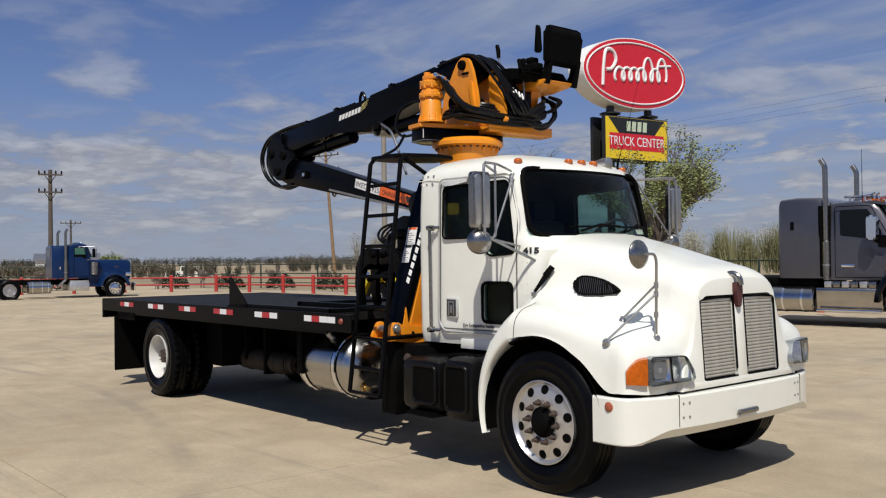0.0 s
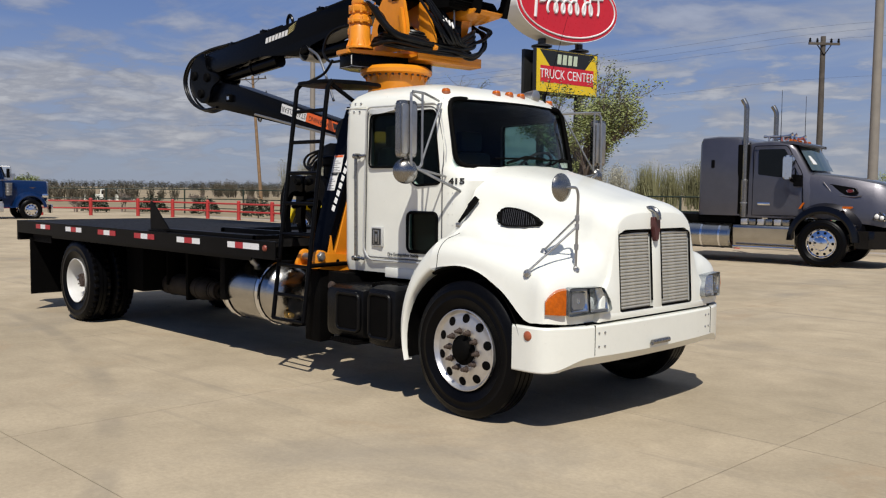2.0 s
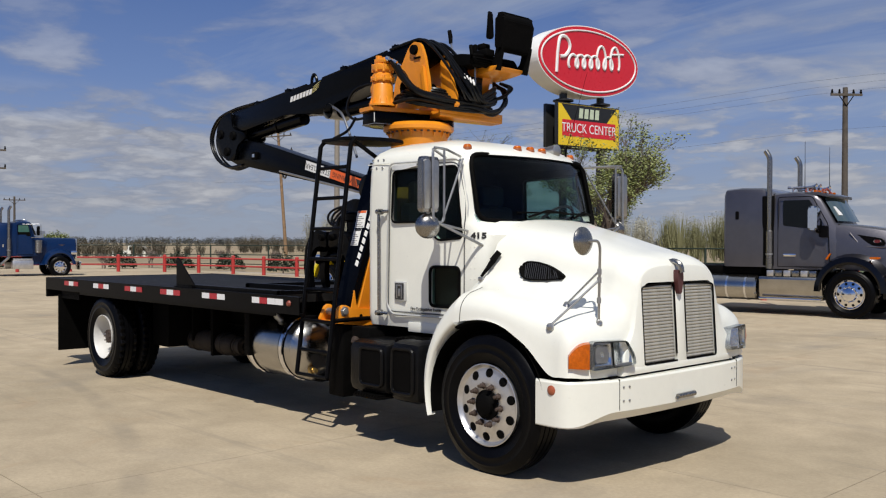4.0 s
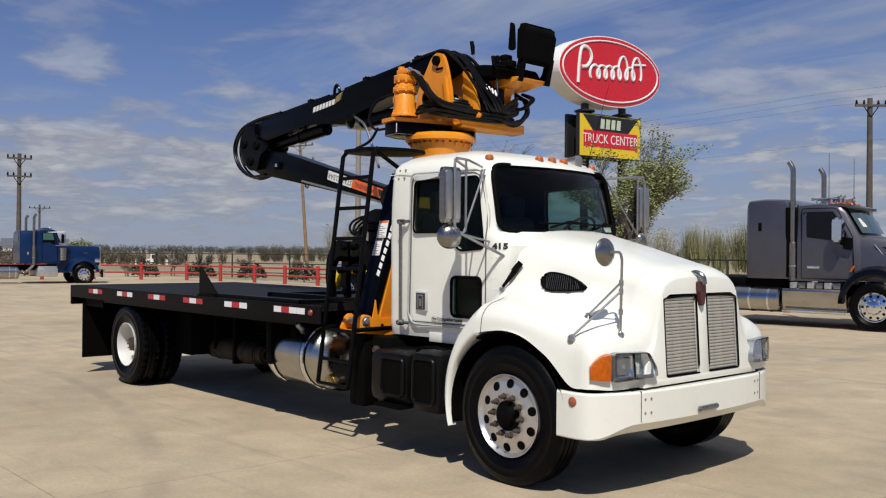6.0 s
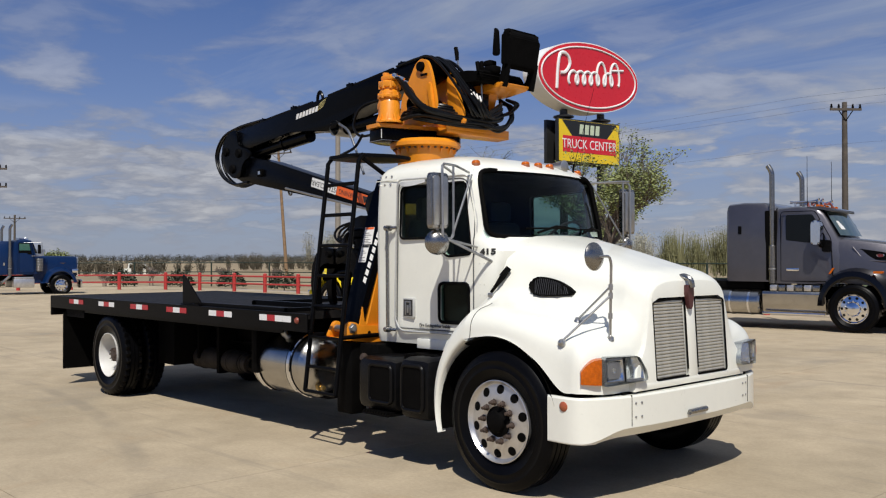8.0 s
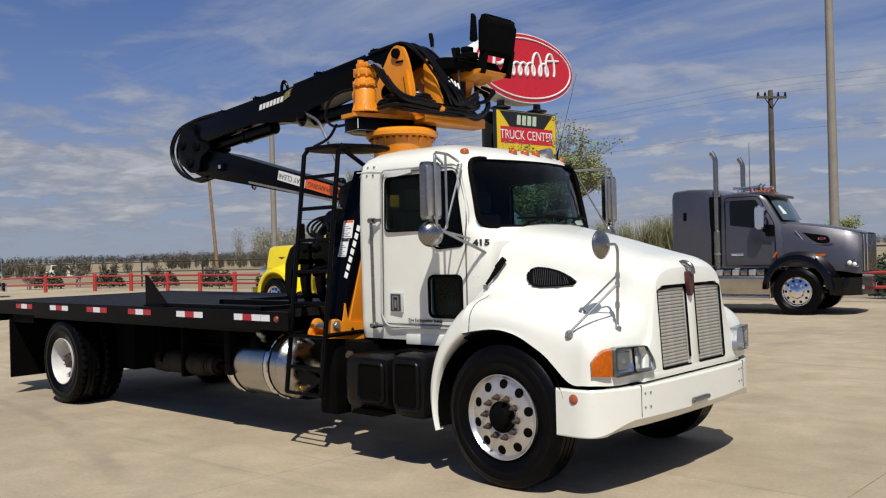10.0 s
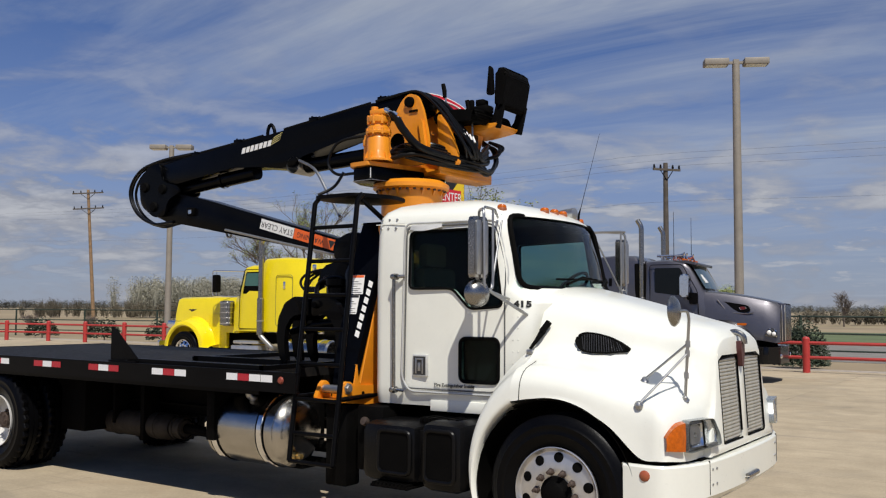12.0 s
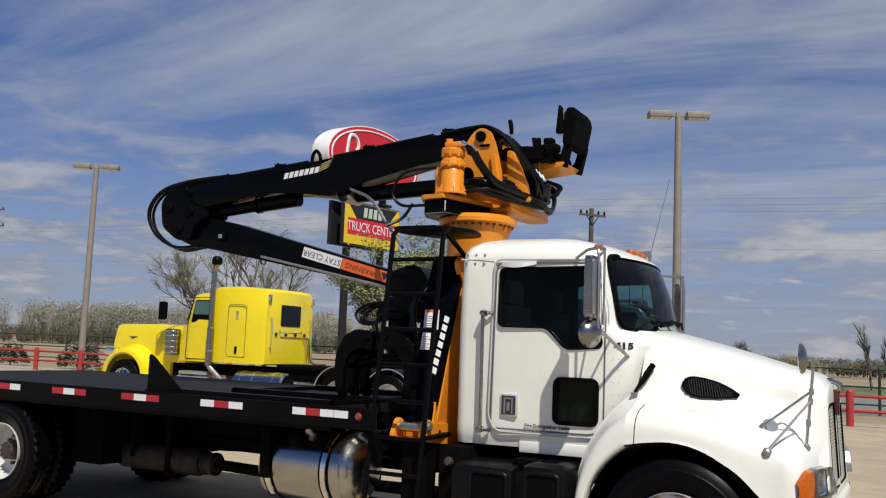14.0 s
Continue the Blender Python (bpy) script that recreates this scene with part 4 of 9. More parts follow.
# doors: outline seams, gutter, handle, hinges, lower sill
for s in (-1, 1):
    def sy(z, d=0.0, x=-1.0):
        return s * (side_y(x, z) + d)
    bm = B()
    door = bent([(-0.565, 0, 1.14), (-0.565, 0, 1.9), (-0.575, 0, 2.05), (-0.66, 0, 2.36), (-1.425, 0, 2.36), (-1.43, 0, 1.10), (-0.655, 0, 1.10), (-0.565, 0, 1.14)], 0.07)
    tube(bm, [(p.x, sy(p.z, 0.0, p.x), p.z) for p in door], 0.006, 6)
    d = part("door_seam", bm, mat("seam_shadow_gap", (0.10, 0.10, 0.10), 0.7), cab)
    bm = B()
    tube(bm, [(p.x, sy(p.z, 0.006, p.x), p.z) for p in bent([(-0.55, 0, 1.0), (-0.55, 0, 2.0), (-0.645, 0, 2.385), (-1.44, 0, 2.385), (-1.45, 0, 1.18), (-1.38, 0, 1.078), (-0.64, 0, 1.078)], 0.06)], 0.008, 6)
    part("door_trim", bm, TRIMGREY, cab)
    bm = B()
    hy = sorted((sy(1.27, -0.03, -1.285), sy(1.27, 0.006, -1.285)))
    box(bm, -1.355, -1.220, hy[0], hy[1], 1.195, 1.360, 0.004)
    hnd = part("door_handle", bm, TRIMGREY, cab, "steel recessed door handle")
    hy = sorted((sy(1.27, 0.004, -1.285), sy(1.27, 0.0075, -1.285)))
    bm = B()
    box(bm, -1.345, -1.230, hy[0], hy[1], 1.207, 1.348)
    part("handle_recess", bm, mat("recess_grey", (0.06, 0.06, 0.06), 0.4, 0.5), hnd)
    hy = sorted((sy(1.27, 0.004, -1.285), sy(1.27, 0.014, -1.285)))
    bm = B()
    for x0, x1, z0, z1 in ((-1.325, -1.310, 1.215, 1.335), (-1.262, -1.250, 1.215, 1.335), (-1.310, -1.262, 1.322, 1.335), (-1.300, -1.275, 1.235, 1.30)):
        box(bm, x0, x1, hy[0], hy[1], z0, z1, 0.002)
    part("paddle", bm, STEEL, hnd)
    bm = B()
    tube(bm, bent([(-1.43, sy(1.96, 0.005, -1.43), 1.97), (-1.50, sy(1.96, 0.05, -1.45), 1.965), (-1.50, sy(1.96, 0.055, -1.45), 1.94), (-1.49, sy(1.06, 0.055, -1.45), 1.09), (-1.43, sy(1.06, 0.005, -1.43), 1.08)], 0.02), 0.014, 10)
    for z in (1.965, 1.085):
        lathe(bm, [(0.0, 0.05), (0.02, 0.045), (0.026, 0.02), (0.026, -0.02), (0.0, -0.025)], (-1.495, sy(z, 0.04, -1.45), z), (0, s, 0), 14)
    part("grab_handle", bm, STAINLESS, cab, "long stainless grab handle")
    # rain visor over the door window
    bm = B()
    rows = []
    for k in range(9):
        t = k / 8
        x = -1.375 + 0.27 * t
        vy = side_y(x, 2.36)
        wv = 0.05 * math.sin(math.pi * min(1.0, 0.15 + t * 0.85)) + 0.012
        rows.append([(x, s * (vy + d), z) for d, z in ((0.0, 2.375), (wv * 0.7, 2.375 - wv * 0.3), (wv, 2.355 - wv * 0.6), (wv * 0.7, 2.35 - wv * 0.5), (0.0, 2.352))])
    grid(bm, rows)
    part("rain_visor", bm, TRIMGREY, cab)
    for k in range(3):
        for z, up in ((2.425, 0.2), (2.355, 0.1)):
            bm = B()
            lathe(bm, [(0.0, 0.008), (0.009, 0.004), (0.011, -0.01)], (-1.69 + 0.075 * k, sy(z, 0.0, -1.6), z), (0, s, up), 8)
            part("rivet", bm, STEEL, cab)
    for z in np.linspace(1.15, 1.75, 8):
        for x in (-0.50, -0.46):
            bm = B()
            lathe(bm, [(0.0, 0.003), (0.005, 0.002), (0.006, -0.006)], (x, sy(z, 0.0, x), z), (0, s, 0), 6)
            part("rivet", bm, WHITE, cab)
    bm = B()
    ry = sorted((sy(2.39, 0, -1.5), sy(2.39, 0.006, -1.5)))
    box(bm, -1.74, -1.45, ry[0], ry[1], 2.385, 2.392)
    part("roof_seam", bm, WHITE, cab)
    bm = B()
    prism(bm, [(-1.2, sy(1.0, -0.04, -1.2)), (-1.2, sy(1.0, 0.004, -1.2)), (-0.55, sy(1.0, 0.004, -0.75)), (-0.55, sy(1.0, -0.04, -0.75))], "z", 0.935, 1.02, 0.006)
    part("sill_panel", bm, WHITE, cab)

for ch, x in (("4", -0.470), ("1", -0.428), ("5", -0.384)):
    zc = 1.752
    rf, xf = corner(zc), lev(zc)[2]
    turn = 5.0 + math.degrees(math.asin(min(0.95, max(0.0, (x - (xf - rf)) / rf))))
    part("fleet_number", text_mesh(ch, 0.062, LABELBLACK, pose(x, -side_y(x, zc) - 0.004, zc, 90, 0, turn) @ Matrix.Diagonal((1.35, 1, 1, 1)), 0.001, bold=0.0035), None, cab, "heavy black painted fleet numeral")
part("notice", text_mesh("Fire Extinguisher Inside", 0.037, LABELBLACK, pose(-0.985, -side_y(-0.985, 1.135) - 0.003, 1.135, 90, 0, 4.9), 0.001, bold=0.0008), None, cab, "small black lettered notice on the door")

# rubber hood latches
for s in (-1, 1):
    bm = B()
    p = [Vector((-0.325, s * 0.862, 1.432)), Vector((-0.290, s * 0.835, 1.49)), Vector((-0.258, s * 0.800, 1.555)), Vector((-0.232, s * 0.755, 1.62))]
    tube(bm, p, [0.011, 0.016, 0.024, 0.017], 8)
    tube(bm, [p[2] + Vector((0.0, s * 0.012, 0.0)), p[3] + Vector((0.012, s * 0.012, 0.006))], 0.024, 6)
    tube(bm, [p[1] + Vector((0.012, s * 0.008, 0.0)), p[2] + Vector((0.014, s * 0.01, -0.01))], 0.010, 6)
    latch = part("hood_latch", bm, CHASSIS, hood, "black rubber hood latch")
    bm = B()
    box(bm, -0.35, -0.30, min(s * 0.85, s * 0.875), max(s * 0.85, s * 0.875), 1.395, 1.43, 0.006)
    part("latch_bracket", bm, STEEL, latch)

# side vents
for s in (-1, 1):
    bm = B()
    out = round_poly([(-0.020, 1.505), (-0.005, 1.543), (0.035, 1.560), (0.115, 1.553), (0.215, 1.528), (0.305, 1.487), (0.366, 1.447), (0.350, 1.424), (0.240, 1.414), (0.095, 1.414), (0.030, 1.432), (-0.008, 1.468)], 0.03, 3)
    def vy(x, z):
        return 0.024 + hood_y(x, z)
    ring = [Vector((x, s * vy(x, z), z)) for x, z in out]
    c = sum(ring, Vector()) / len(ring)
    inner = [c + (v - c) * 0.88 + Vector((0, -s * 0.002, 0)) for v in ring]
    deep = [c + (v - c) * 0.84 + Vector((0, -s * 0.006, 0)) for v in ring]
    back = [v + Vector((0, -s * 0.05, 0)) for v in ring]
    grid(bm, [[v for v in r] for r in (back, ring, inner, deep)], wrap=True)
    vent = part("side_vent", bm, CHASSIS, hood, "black louvred side vent")
    bm = B()
    bm.faces.new([bm.verts.new(v) for v in deep])
    part("vent_screen", bm, CHASSIS, vent)
    def across(x):
        """The upper and lower edge of the screen at a place along it."""
        cut = []
        for p, q in zip(deep, deep[1:] + deep[:1]):
            if (p.x - x) * (q.x - x) < 0:
                cut.append(p.lerp(q, (x - p.x) / (q.x - p.x)))
        cut.sort(key=lambda v: v.z)
        return (cut[-1], cut[0]) if len(cut) > 1 else None

    for k in range(20):
        up, dn = across(0.004 + 0.0165 * k), across(0.034 + 0.0165 * k)
        if not up or not dn or up[0].z - dn[1].z < 0.02:
            continue
        bm = B()
        off = Vector((0, s * 0.003, 0))
        tube(bm, [up[0] + off, dn[1] + off], 0.0026, 5)
        part("vent_bar", bm, VENTBAR, vent)

# roof marker lamps and antenna
for y, x in ((-0.67, -0.675), (-0.16, -0.58), (0.0, -0.575), (0.16, -0.58), (0.67, -0.675)):
    z = 2.482 + 0.026 * (1 - (y / 0.8) ** 2)
    bm = B()
    lathe(bm, [(0.040, -0.05), (0.038, -0.008), (0.036, -0.002), (0.026, 0.0)], (x, y, z), (0, 0, 1), 16)
    ml = part("marker_lamp", bm, MARKERBASE, cab, "amber cab roof marker lamp")
    bm = B()
    lathe(bm, [(0.036, -0.002), (0.035, 0.010), (0.028, 0.020), (0.014, 0.025), (0.0, 0.026)], (x, y, z), (0, 0, 1), 16)
    part("lens", bm, AMBER, ml)
bm = B()
lathe(bm, [(0.0, -0.09), (0.03, -0.085), (0.045, 0.0), (0.055, 0.09), (0.04, 0.1), (0.0, 0.1)], (-0.66, 0.36, 2.525), (1, 0, 0), 14)
tube(bm, [(-0.66, 0.36, 2.42), (-0.66, 0.36, 2.50)], 0.02, 8)
part("air_horn", bm, STEEL, cab)
bm = B()
tube(bm, [(-0.63, 0.55, 2.44), (-0.625, 0.555, 2.54), (-0.61, 0.565, 2.60), (-0.485, 0.685, 3.26)], [0.012, 0.010, 0.0026, 0.0013], 6)
part("antenna", bm, CHASSIS, cab)

# wipers
for y0, y1 in ((-0.35, 0.10), (0.2, 0.62)):
    bm = B()
    tube(bm, [(front_x(y0, 1.92) + 0.02, y0, 1.91), (front_x(y0 + 0.2, 1.96) + 0.02, y0 + 0.2, 1.965), (front_x(y1, 1.95) + 0.02, y1, 1.945)], 0.010, 6)
    tube(bm, [(front_x(y0 - 0.1, 1.95) + 0.012, y0 - 0.1, 1.945), (front_x(y1, 1.965) + 0.012, y1, 1.955)], 0.008, 5)
    part("wiper", bm, CHASSIS, cab)

# inside the cab
bm = B()
box(bm, -0.70, -0.46, -0.68, 0.68, 1.35, 1.80, 0.05)
box(bm, -1.66, -0.60, -0.74, 0.74, 1.03, 1.06)
part("dashboard", bm, DARK, cab)
bm = B()
lathe(bm, [(0.22, -0.015), (0.235, 0.0), (0.22, 0.015), (0.205, 0.0)], (-0.66, 0.42, 1.86), (-0.75, 0, 0.66), 28, closed=True)
for a in (0.5, 2.6, 4.7):
    u = Vector((0.66 * math.sin(a), math.cos(a), 0.75 * math.sin(a))) * 0.21
    tube(bm, [(-0.66, 0.42, 1.86), (-0.66 + u.x, 0.42 + u.y, 1.86 + u.z)], 0.014, 6)
tube(bm, [(-0.66, 0.42, 1.86), (-0.5, 0.42, 1.7)], 0.03, 8)
part("steering_wheel", bm, DARK, cab)
for y in (-0.45, 0.45):
    bm = B()
    box(bm, -1.42, -0.95, y - 0.24, y + 0.24, 1.28, 1.45, 0.05)
    box(bm, -1.52, -1.38, y - 0.24, y + 0.24, 1.4, 2.05, 0.05)
    box(bm, -1.52, -1.42, y - 0.15, y + 0.15, 2.05, 2.25, 0.04)
    part("cab_seat", bm, DARK if y > 0 else SEATCLOTH, cab)

for s in (-1, 1):
    bm = B()
    box(bm, -1.34, -0.62, min(s * 0.70, s * 0.745), max(s * 0.70, s * 0.745), 1.08, 1.70, 0.02)
    part("door_lining", bm, DARK, cab)

# ---- mirrors ----
for s in (-1, 1):
    Y = s * 1.245
    XM = -0.53
    bm = B()
    prism(bm, round_poly([(Y - 0.09, 1.93), (Y + 0.09, 1.93), (Y + 0.09, 2.36), (Y - 0.09, 2.36)], 0.025), "x", XM - 0.020, XM + 0.03, 0.008)
    mir = part("door_mirror", bm, STAINLESS, cab, "tall stainless west coast door mirror")
    for y0, y1 in ((-0.075, -0.008), (0.008, 0.075)):
        bm = prism(B(), round_poly([(Y + y0, 1.955), (Y + y1, 1.955), (Y + y1, 2.335), (Y + y0, 2.335)], 0.018), "x", XM + 0.028, XM + 0.042, 0.006)
        part("mirror_rib", bm, STEEL, mir)
    bm = B()
    prism(bm, round_poly([(Y - 0.078, 1.945), (Y + 0.078, 1.945), (Y + 0.078, 2.345), (Y - 0.078, 2.345)], 0.02), "x", XM - 0.025, XM - 0.022)
    part("mirror_glass", bm, MIRROR, mir)
    bm = B()
    lathe(bm, [(0.0, 0.055), (0.05, 0.048), (0.085, 0.025), (0.098, 0.0), (0.098, -0.012), (0.0, -0.012)], (XM + 0.0, Y, 1.825), (0.87, s * 0.5, 0), 28)
    part("convex_mirror", bm, STAINLESS, mir, "round convex mirror below the tall one")
    bm = B()
    lathe(bm, [(0.094, -0.012), (0.06, -0.022), (0.0, -0.026)], (XM, Y, 1.825), (0.87, s * 0.5, 0), 28)
    part("mirror_glass", bm, MIRROR, mir)
    bm = B()
    arms = [
        (bent([(-0.80, s * 0.80, 2.40), (-0.62, s * 1.08, 2.425), (XM + 0.045, s * 1.235, 2.42), (XM + 0.05, s * 1.235, 1.86), (XM + 0.05, s * 1.20, 1.83)], 0.05), 0.011),
        (bent([(-0.64, s * 0.785, 2.40), (XM + 0.05, s * 1.10, 2.425), (XM + 0.045, s * 1.22, 2.43)], 0.05), 0.010),
        (bent([(XM + 0.05, s * 1.12, 2.42), (XM + 0.05, s * 1.12, 1.86), (XM + 0.05, s * 1.20, 1.85)], 0.05), 0.009),
        ([(XM + 0.05, s * 1.14, 1.86), (-0.60, s * 0.795, 2.38)], 0.008),
        ([(XM + 0.05, s * 1.20, 1.85), (-0.53, s * 0.80, 1.79)], 0.009),
        ([(XM + 0.05, s * 1.18, 1.85), (-0.40, s * 0.755, 1.67)], 0.012),
        ([(XM, Y, 1.93), (XM, Y, 1.87)], 0.012)]
    for pts, r in arms:
        bm = B()
        tube(bm, pts, r, 8)
        part("mirror_arm", bm, STEEL, mir)

for s in (-1,):
    bm = B()
    top = Vector((0.86, s * 0.93, 1.65))
    foot_b = Vector((0.81, s * 0.862, 1.145))
    tube(bm, bent([(0.825, s * 1.02, 1.71), (0.855, s * 0.93, 1.712), (0.86, s * 0.915, 1.665), foot_b], 0.03), 0.010, 8)
    tube(bm, [(0.842, s * 0.905, 1.50), (0.545, s * 0.885, 1.26)], 0.008, 8)
    tube(bm, [(0.84, s * 0.90, 1.44), (0.612, s * 1.148, 1.125)], 0.008, 8)
    for c, d in ((foot_b, (0.3, s * 0.5, 0.8)), (Vector((0.545, s * 0.885, 1.255)), (0.1, s * 0.4, 0.9)), (Vector((0.612, s * 1.15, 1.12)), (0.2, s * 0.9, 0.4))):
        lathe(bm, [(0.028, -0.012), (0.028, 0.0), (0.018, 0.010), (0.012, 0.022), (0.0, 0.024)], c, d, 14)
    for z in (1.50, 1.44, 1.30):
        lathe(bm, [(0.0, -0.02), (0.016, -0.02), (0.016, 0.02), (0.0, 0.02)], (0.81 + 0.045 * (z - 1.145) / 0.45, s * (0.862 + 0.05 * (z - 1.145) / 0.45), z), (0, 0, 1), 10)
    hm = part("hood_mirror", bm, STEEL, hood, "round hood mirror on a tripod of chrome rods")
    bm = B()
    ax = Vector((1.0, s * 0.02, 0.04))
    lathe(bm, [(0.0, 0.032), (0.05, 0.027), (0.085, 0.014), (0.098, 0.0), (0.098, -0.008), (0.0, -0.008)], (0.805, s * 1.03, 1.71), ax, 28)
    part("mirror_shell", bm, STAINLESS, hm)
    bm = B()
    lathe(bm, [(0.094, -0.010), (0.06, -0.018), (0.0, -0.022)], (0.805, s * 1.03, 1.71), ax, 28)
    part("mirror_glass", bm, MIRROR, hm)

# ---- flatbed ----
BX0, BX1, BW = -8.36, -2.62, 1.29
bm = B()
box(bm, BX0 + 0.02, BX1, -BW + 0.03, BW - 0.03, 1.12, 1.195)
bed = part("flatbed", bm, DECK, truck, "long black steel flatbed deck, scuffed")
for s in (-1, 1):
    bm = B()
    prism(bm, [(s * BW, 1.035), (s * BW, 1.20), (s * (BW - 0.035), 1.20), (s * (BW - 0.035), 1.185), (s * (BW - 0.012), 1.185), (s * (BW - 0.012), 1.05), (s * (BW - 0.05), 1.05), (s * (BW - 0.05), 1.035)], "x", BX0, -2.20)
    rail = part("side_rail", bm, BLACK, bed)
    xs = [-2.79, -3.735, -4.68, -5.60, -6.52, -7.47]
    for k, x in enumerate(xs):
        pat = ("wrww", "wrw", "rwr", "rwr", "wrw", "rwr")[k]
        wd = 0.135 if k == 0 else 0.155
        for i, ch in enumerate(pat):
            bm = B()
            xa = x - 1.5 * wd + i * wd
            box(bm, xa + 0.003, xa + wd - 0.003, min(s * (BW + 0.001), s * (BW + 0.004)), max(s * (BW + 0.001), s * (BW + 0.004)), 1.113, 1.170)
            part("reflective_tape", bm, REFWHITE if ch == "w" else REFRED, rail)
    bm = B()
    lathe(bm, [(0.0, 0.02), (0.022, 0.016), (0.03, 0.0)], (-2.36, s * BW, 1.135), (0, s, 0), 16)
    part("side_lamp", bm, mat("dull_red_lens", (0.25, 0.05, 0.03), 0.35), rail)
bm = B()
box(bm, BX0 - 0.03, BX0 + 0.02, -BW, BW, 0.93, 1.20, 0.01)
part("tail_beam", bm, BLACK, bed)
bm = B()
for x in np.arange(BX0 + 0.3, BX1 - 0.1, 0.4):
    box(bm, x - 0.035, x + 0.035, -BW + 0.06, BW - 0.06, 1.03, 1.12)
for s in (-1, 1):
    box(bm, BX0 + 0.1, BX1, s * 0.43 - 0.06, s * 0.43 + 0.06, 0.98, 1.12)
part("cross_members", bm, CHASSIS, bed)
# steel ribs and stop triangle on the deck
bm = B()
box(bm, -4.45, -2.65, -1.20, -1.13, 1.195, 1.235)
box(bm, -4.2, -2.65, -0.62, -0.55, 1.195, 1.245)
box(bm, -4.1, -2.65, 0.55, 0.62, 1.195, 1.245)
box(bm, -2.70, -2.64, -1.2, 0.62, 1.195, 1.235)
box(bm, -4.22, -4.14, -0.62, 0.62, 1.195, 1.235)
part("deck_ribs", bm, BLACK, bed)
for s in (-1,):
    bm = B()
    prism(bm, [(-4.68, 1.195), (-4.28, 1.235), (-4.62, 1.505), (-4.66, 1.525), (-4.68, 1.52)], "y", s * 1.20, s * 1.215)
    prism(bm, [(-4.68, 1.195), (-4.28, 1.195), (-4.28, 1.215), (-4.68, 1.215)], "y", s * 1.16, s * 1.24)
    part("stop_plate", bm, BLACK, bed, "black triangular steel stop plate")
# mud flaps
for s in (-1, 1):
    bm = B()
    box(bm, -7.93, -7.90, s * 0.98 - 0.31, s * 0.98 + 0.31, 0.22, 0.98)
    part("mud_flap", bm, CHASSIS, bed)
    bm = B()
    box(bm, -7.9, -7.3, s * 1.245 - 0.01, s * 1.245 + 0.01, 0.93, 1.04)
    part("flap_bracket", bm, CHASSIS, bed)
# fuel tank
bm = B()
TC, TR = (-2.97, -0.77, 0.655), 0.31
lathe(bm, [(0.0, -0.525), (TR * 0.7, -0.522), (TR * 0.93, -0.515), (TR * 0.985, -0.505), (TR, -0.49), (TR, 0.275), (TR * 0.985, 0.295), (TR * 0.93, 0.305), (TR * 0.88, 0.33), (TR * 0.72, 0.375), (TR * 0.5, 0.405), (TR * 0.25, 0.42), (0.0, 0.425)], TC, (1, 0, 0), 56)
tank = part("fuel_tank", bm, TANKALU, truck, "brushed aluminium round fuel tank")
for x in (-0.411, 0.158):
    for dx, wd, rise, m in ((0.0, 0.030, 0.014, CHROME), (0.040, 0.010, 0.005, CHASSIS), (-0.040, 0.010, 0.005, CHASSIS)):
        bm = B()
        lathe(bm, [(TR + 0.001, -wd), (TR + rise, -wd * 0.8), (TR + rise, wd * 0.8), (TR + 0.001, wd)], (TC[0] + x + dx, TC[1], TC[2]), (1, 0, 0), 56)
        part("tank_strap" if dx == 0 else "strap_rubber", bm, m, tank)
bm = B()
lathe(bm, [(0.0, 0.0), (0.035, 0.0), (0.035, 0.04), (0.022, 0.045), (0.022, 0.09), (0.0, 0.092)], (TC[0] + 0.38, TC[1] - 0.115, TC[2] - 0.19), (1, 0, 0), 10)
part("drain_fitting", bm, mat("brass", (0.55, 0.38, 0.14), 0.3, 0.9, 0.1, 20), tank)
bm = B()
tube(bm, [(-3.03, -0.90, 0.90), (-3.045, -0.93, 0.925), (-3.045, -0.93, 0.925), (-3.06, -0.95, 0.945), (-3.06, -0.95, 0.945), (-3.065, -0.96, 0.975), (-3.065, -0.96, 0.978), (-3.08, -0.97, 1.0)], [0.036, 0.036, 0.030, 0.030, 0.036, 0.036, 0.028, 0.028], 14)
part("filler_neck", bm, STEEL, tank, "ribbed bright filler neck")
bm = B()
tube(bm, [(-3.60, -0.82, 0.70), (-3.60, -0.82, 0.83), (-3.60, -0.82, 0.83), (-3.59, -0.82, 0.86), (-3.59, -0.82, 0.86), (-3.59, -0.82, 1.02)], [0.036, 0.036, 0.055, 0.055, 0.047, 0.047], 14)
part("breather_post", bm, mat("dull_grey_pipe", (0.16, 0.16, 0.155), 0.6, 0.2, 0.2, 12), truck, "dull grey upright pipe with a collar")
bm = B()
for x in (-3.42, -2.70):
    box(bm, x - 0.04, x + 0.04, -0.55, -0.42, 0.5, 0.95, 0.01)
box(bm, -3.46, -2.62, -0.75, -0.4, 0.33, 0.38)
part("tank_bracket", bm, CHASSIS, tank)
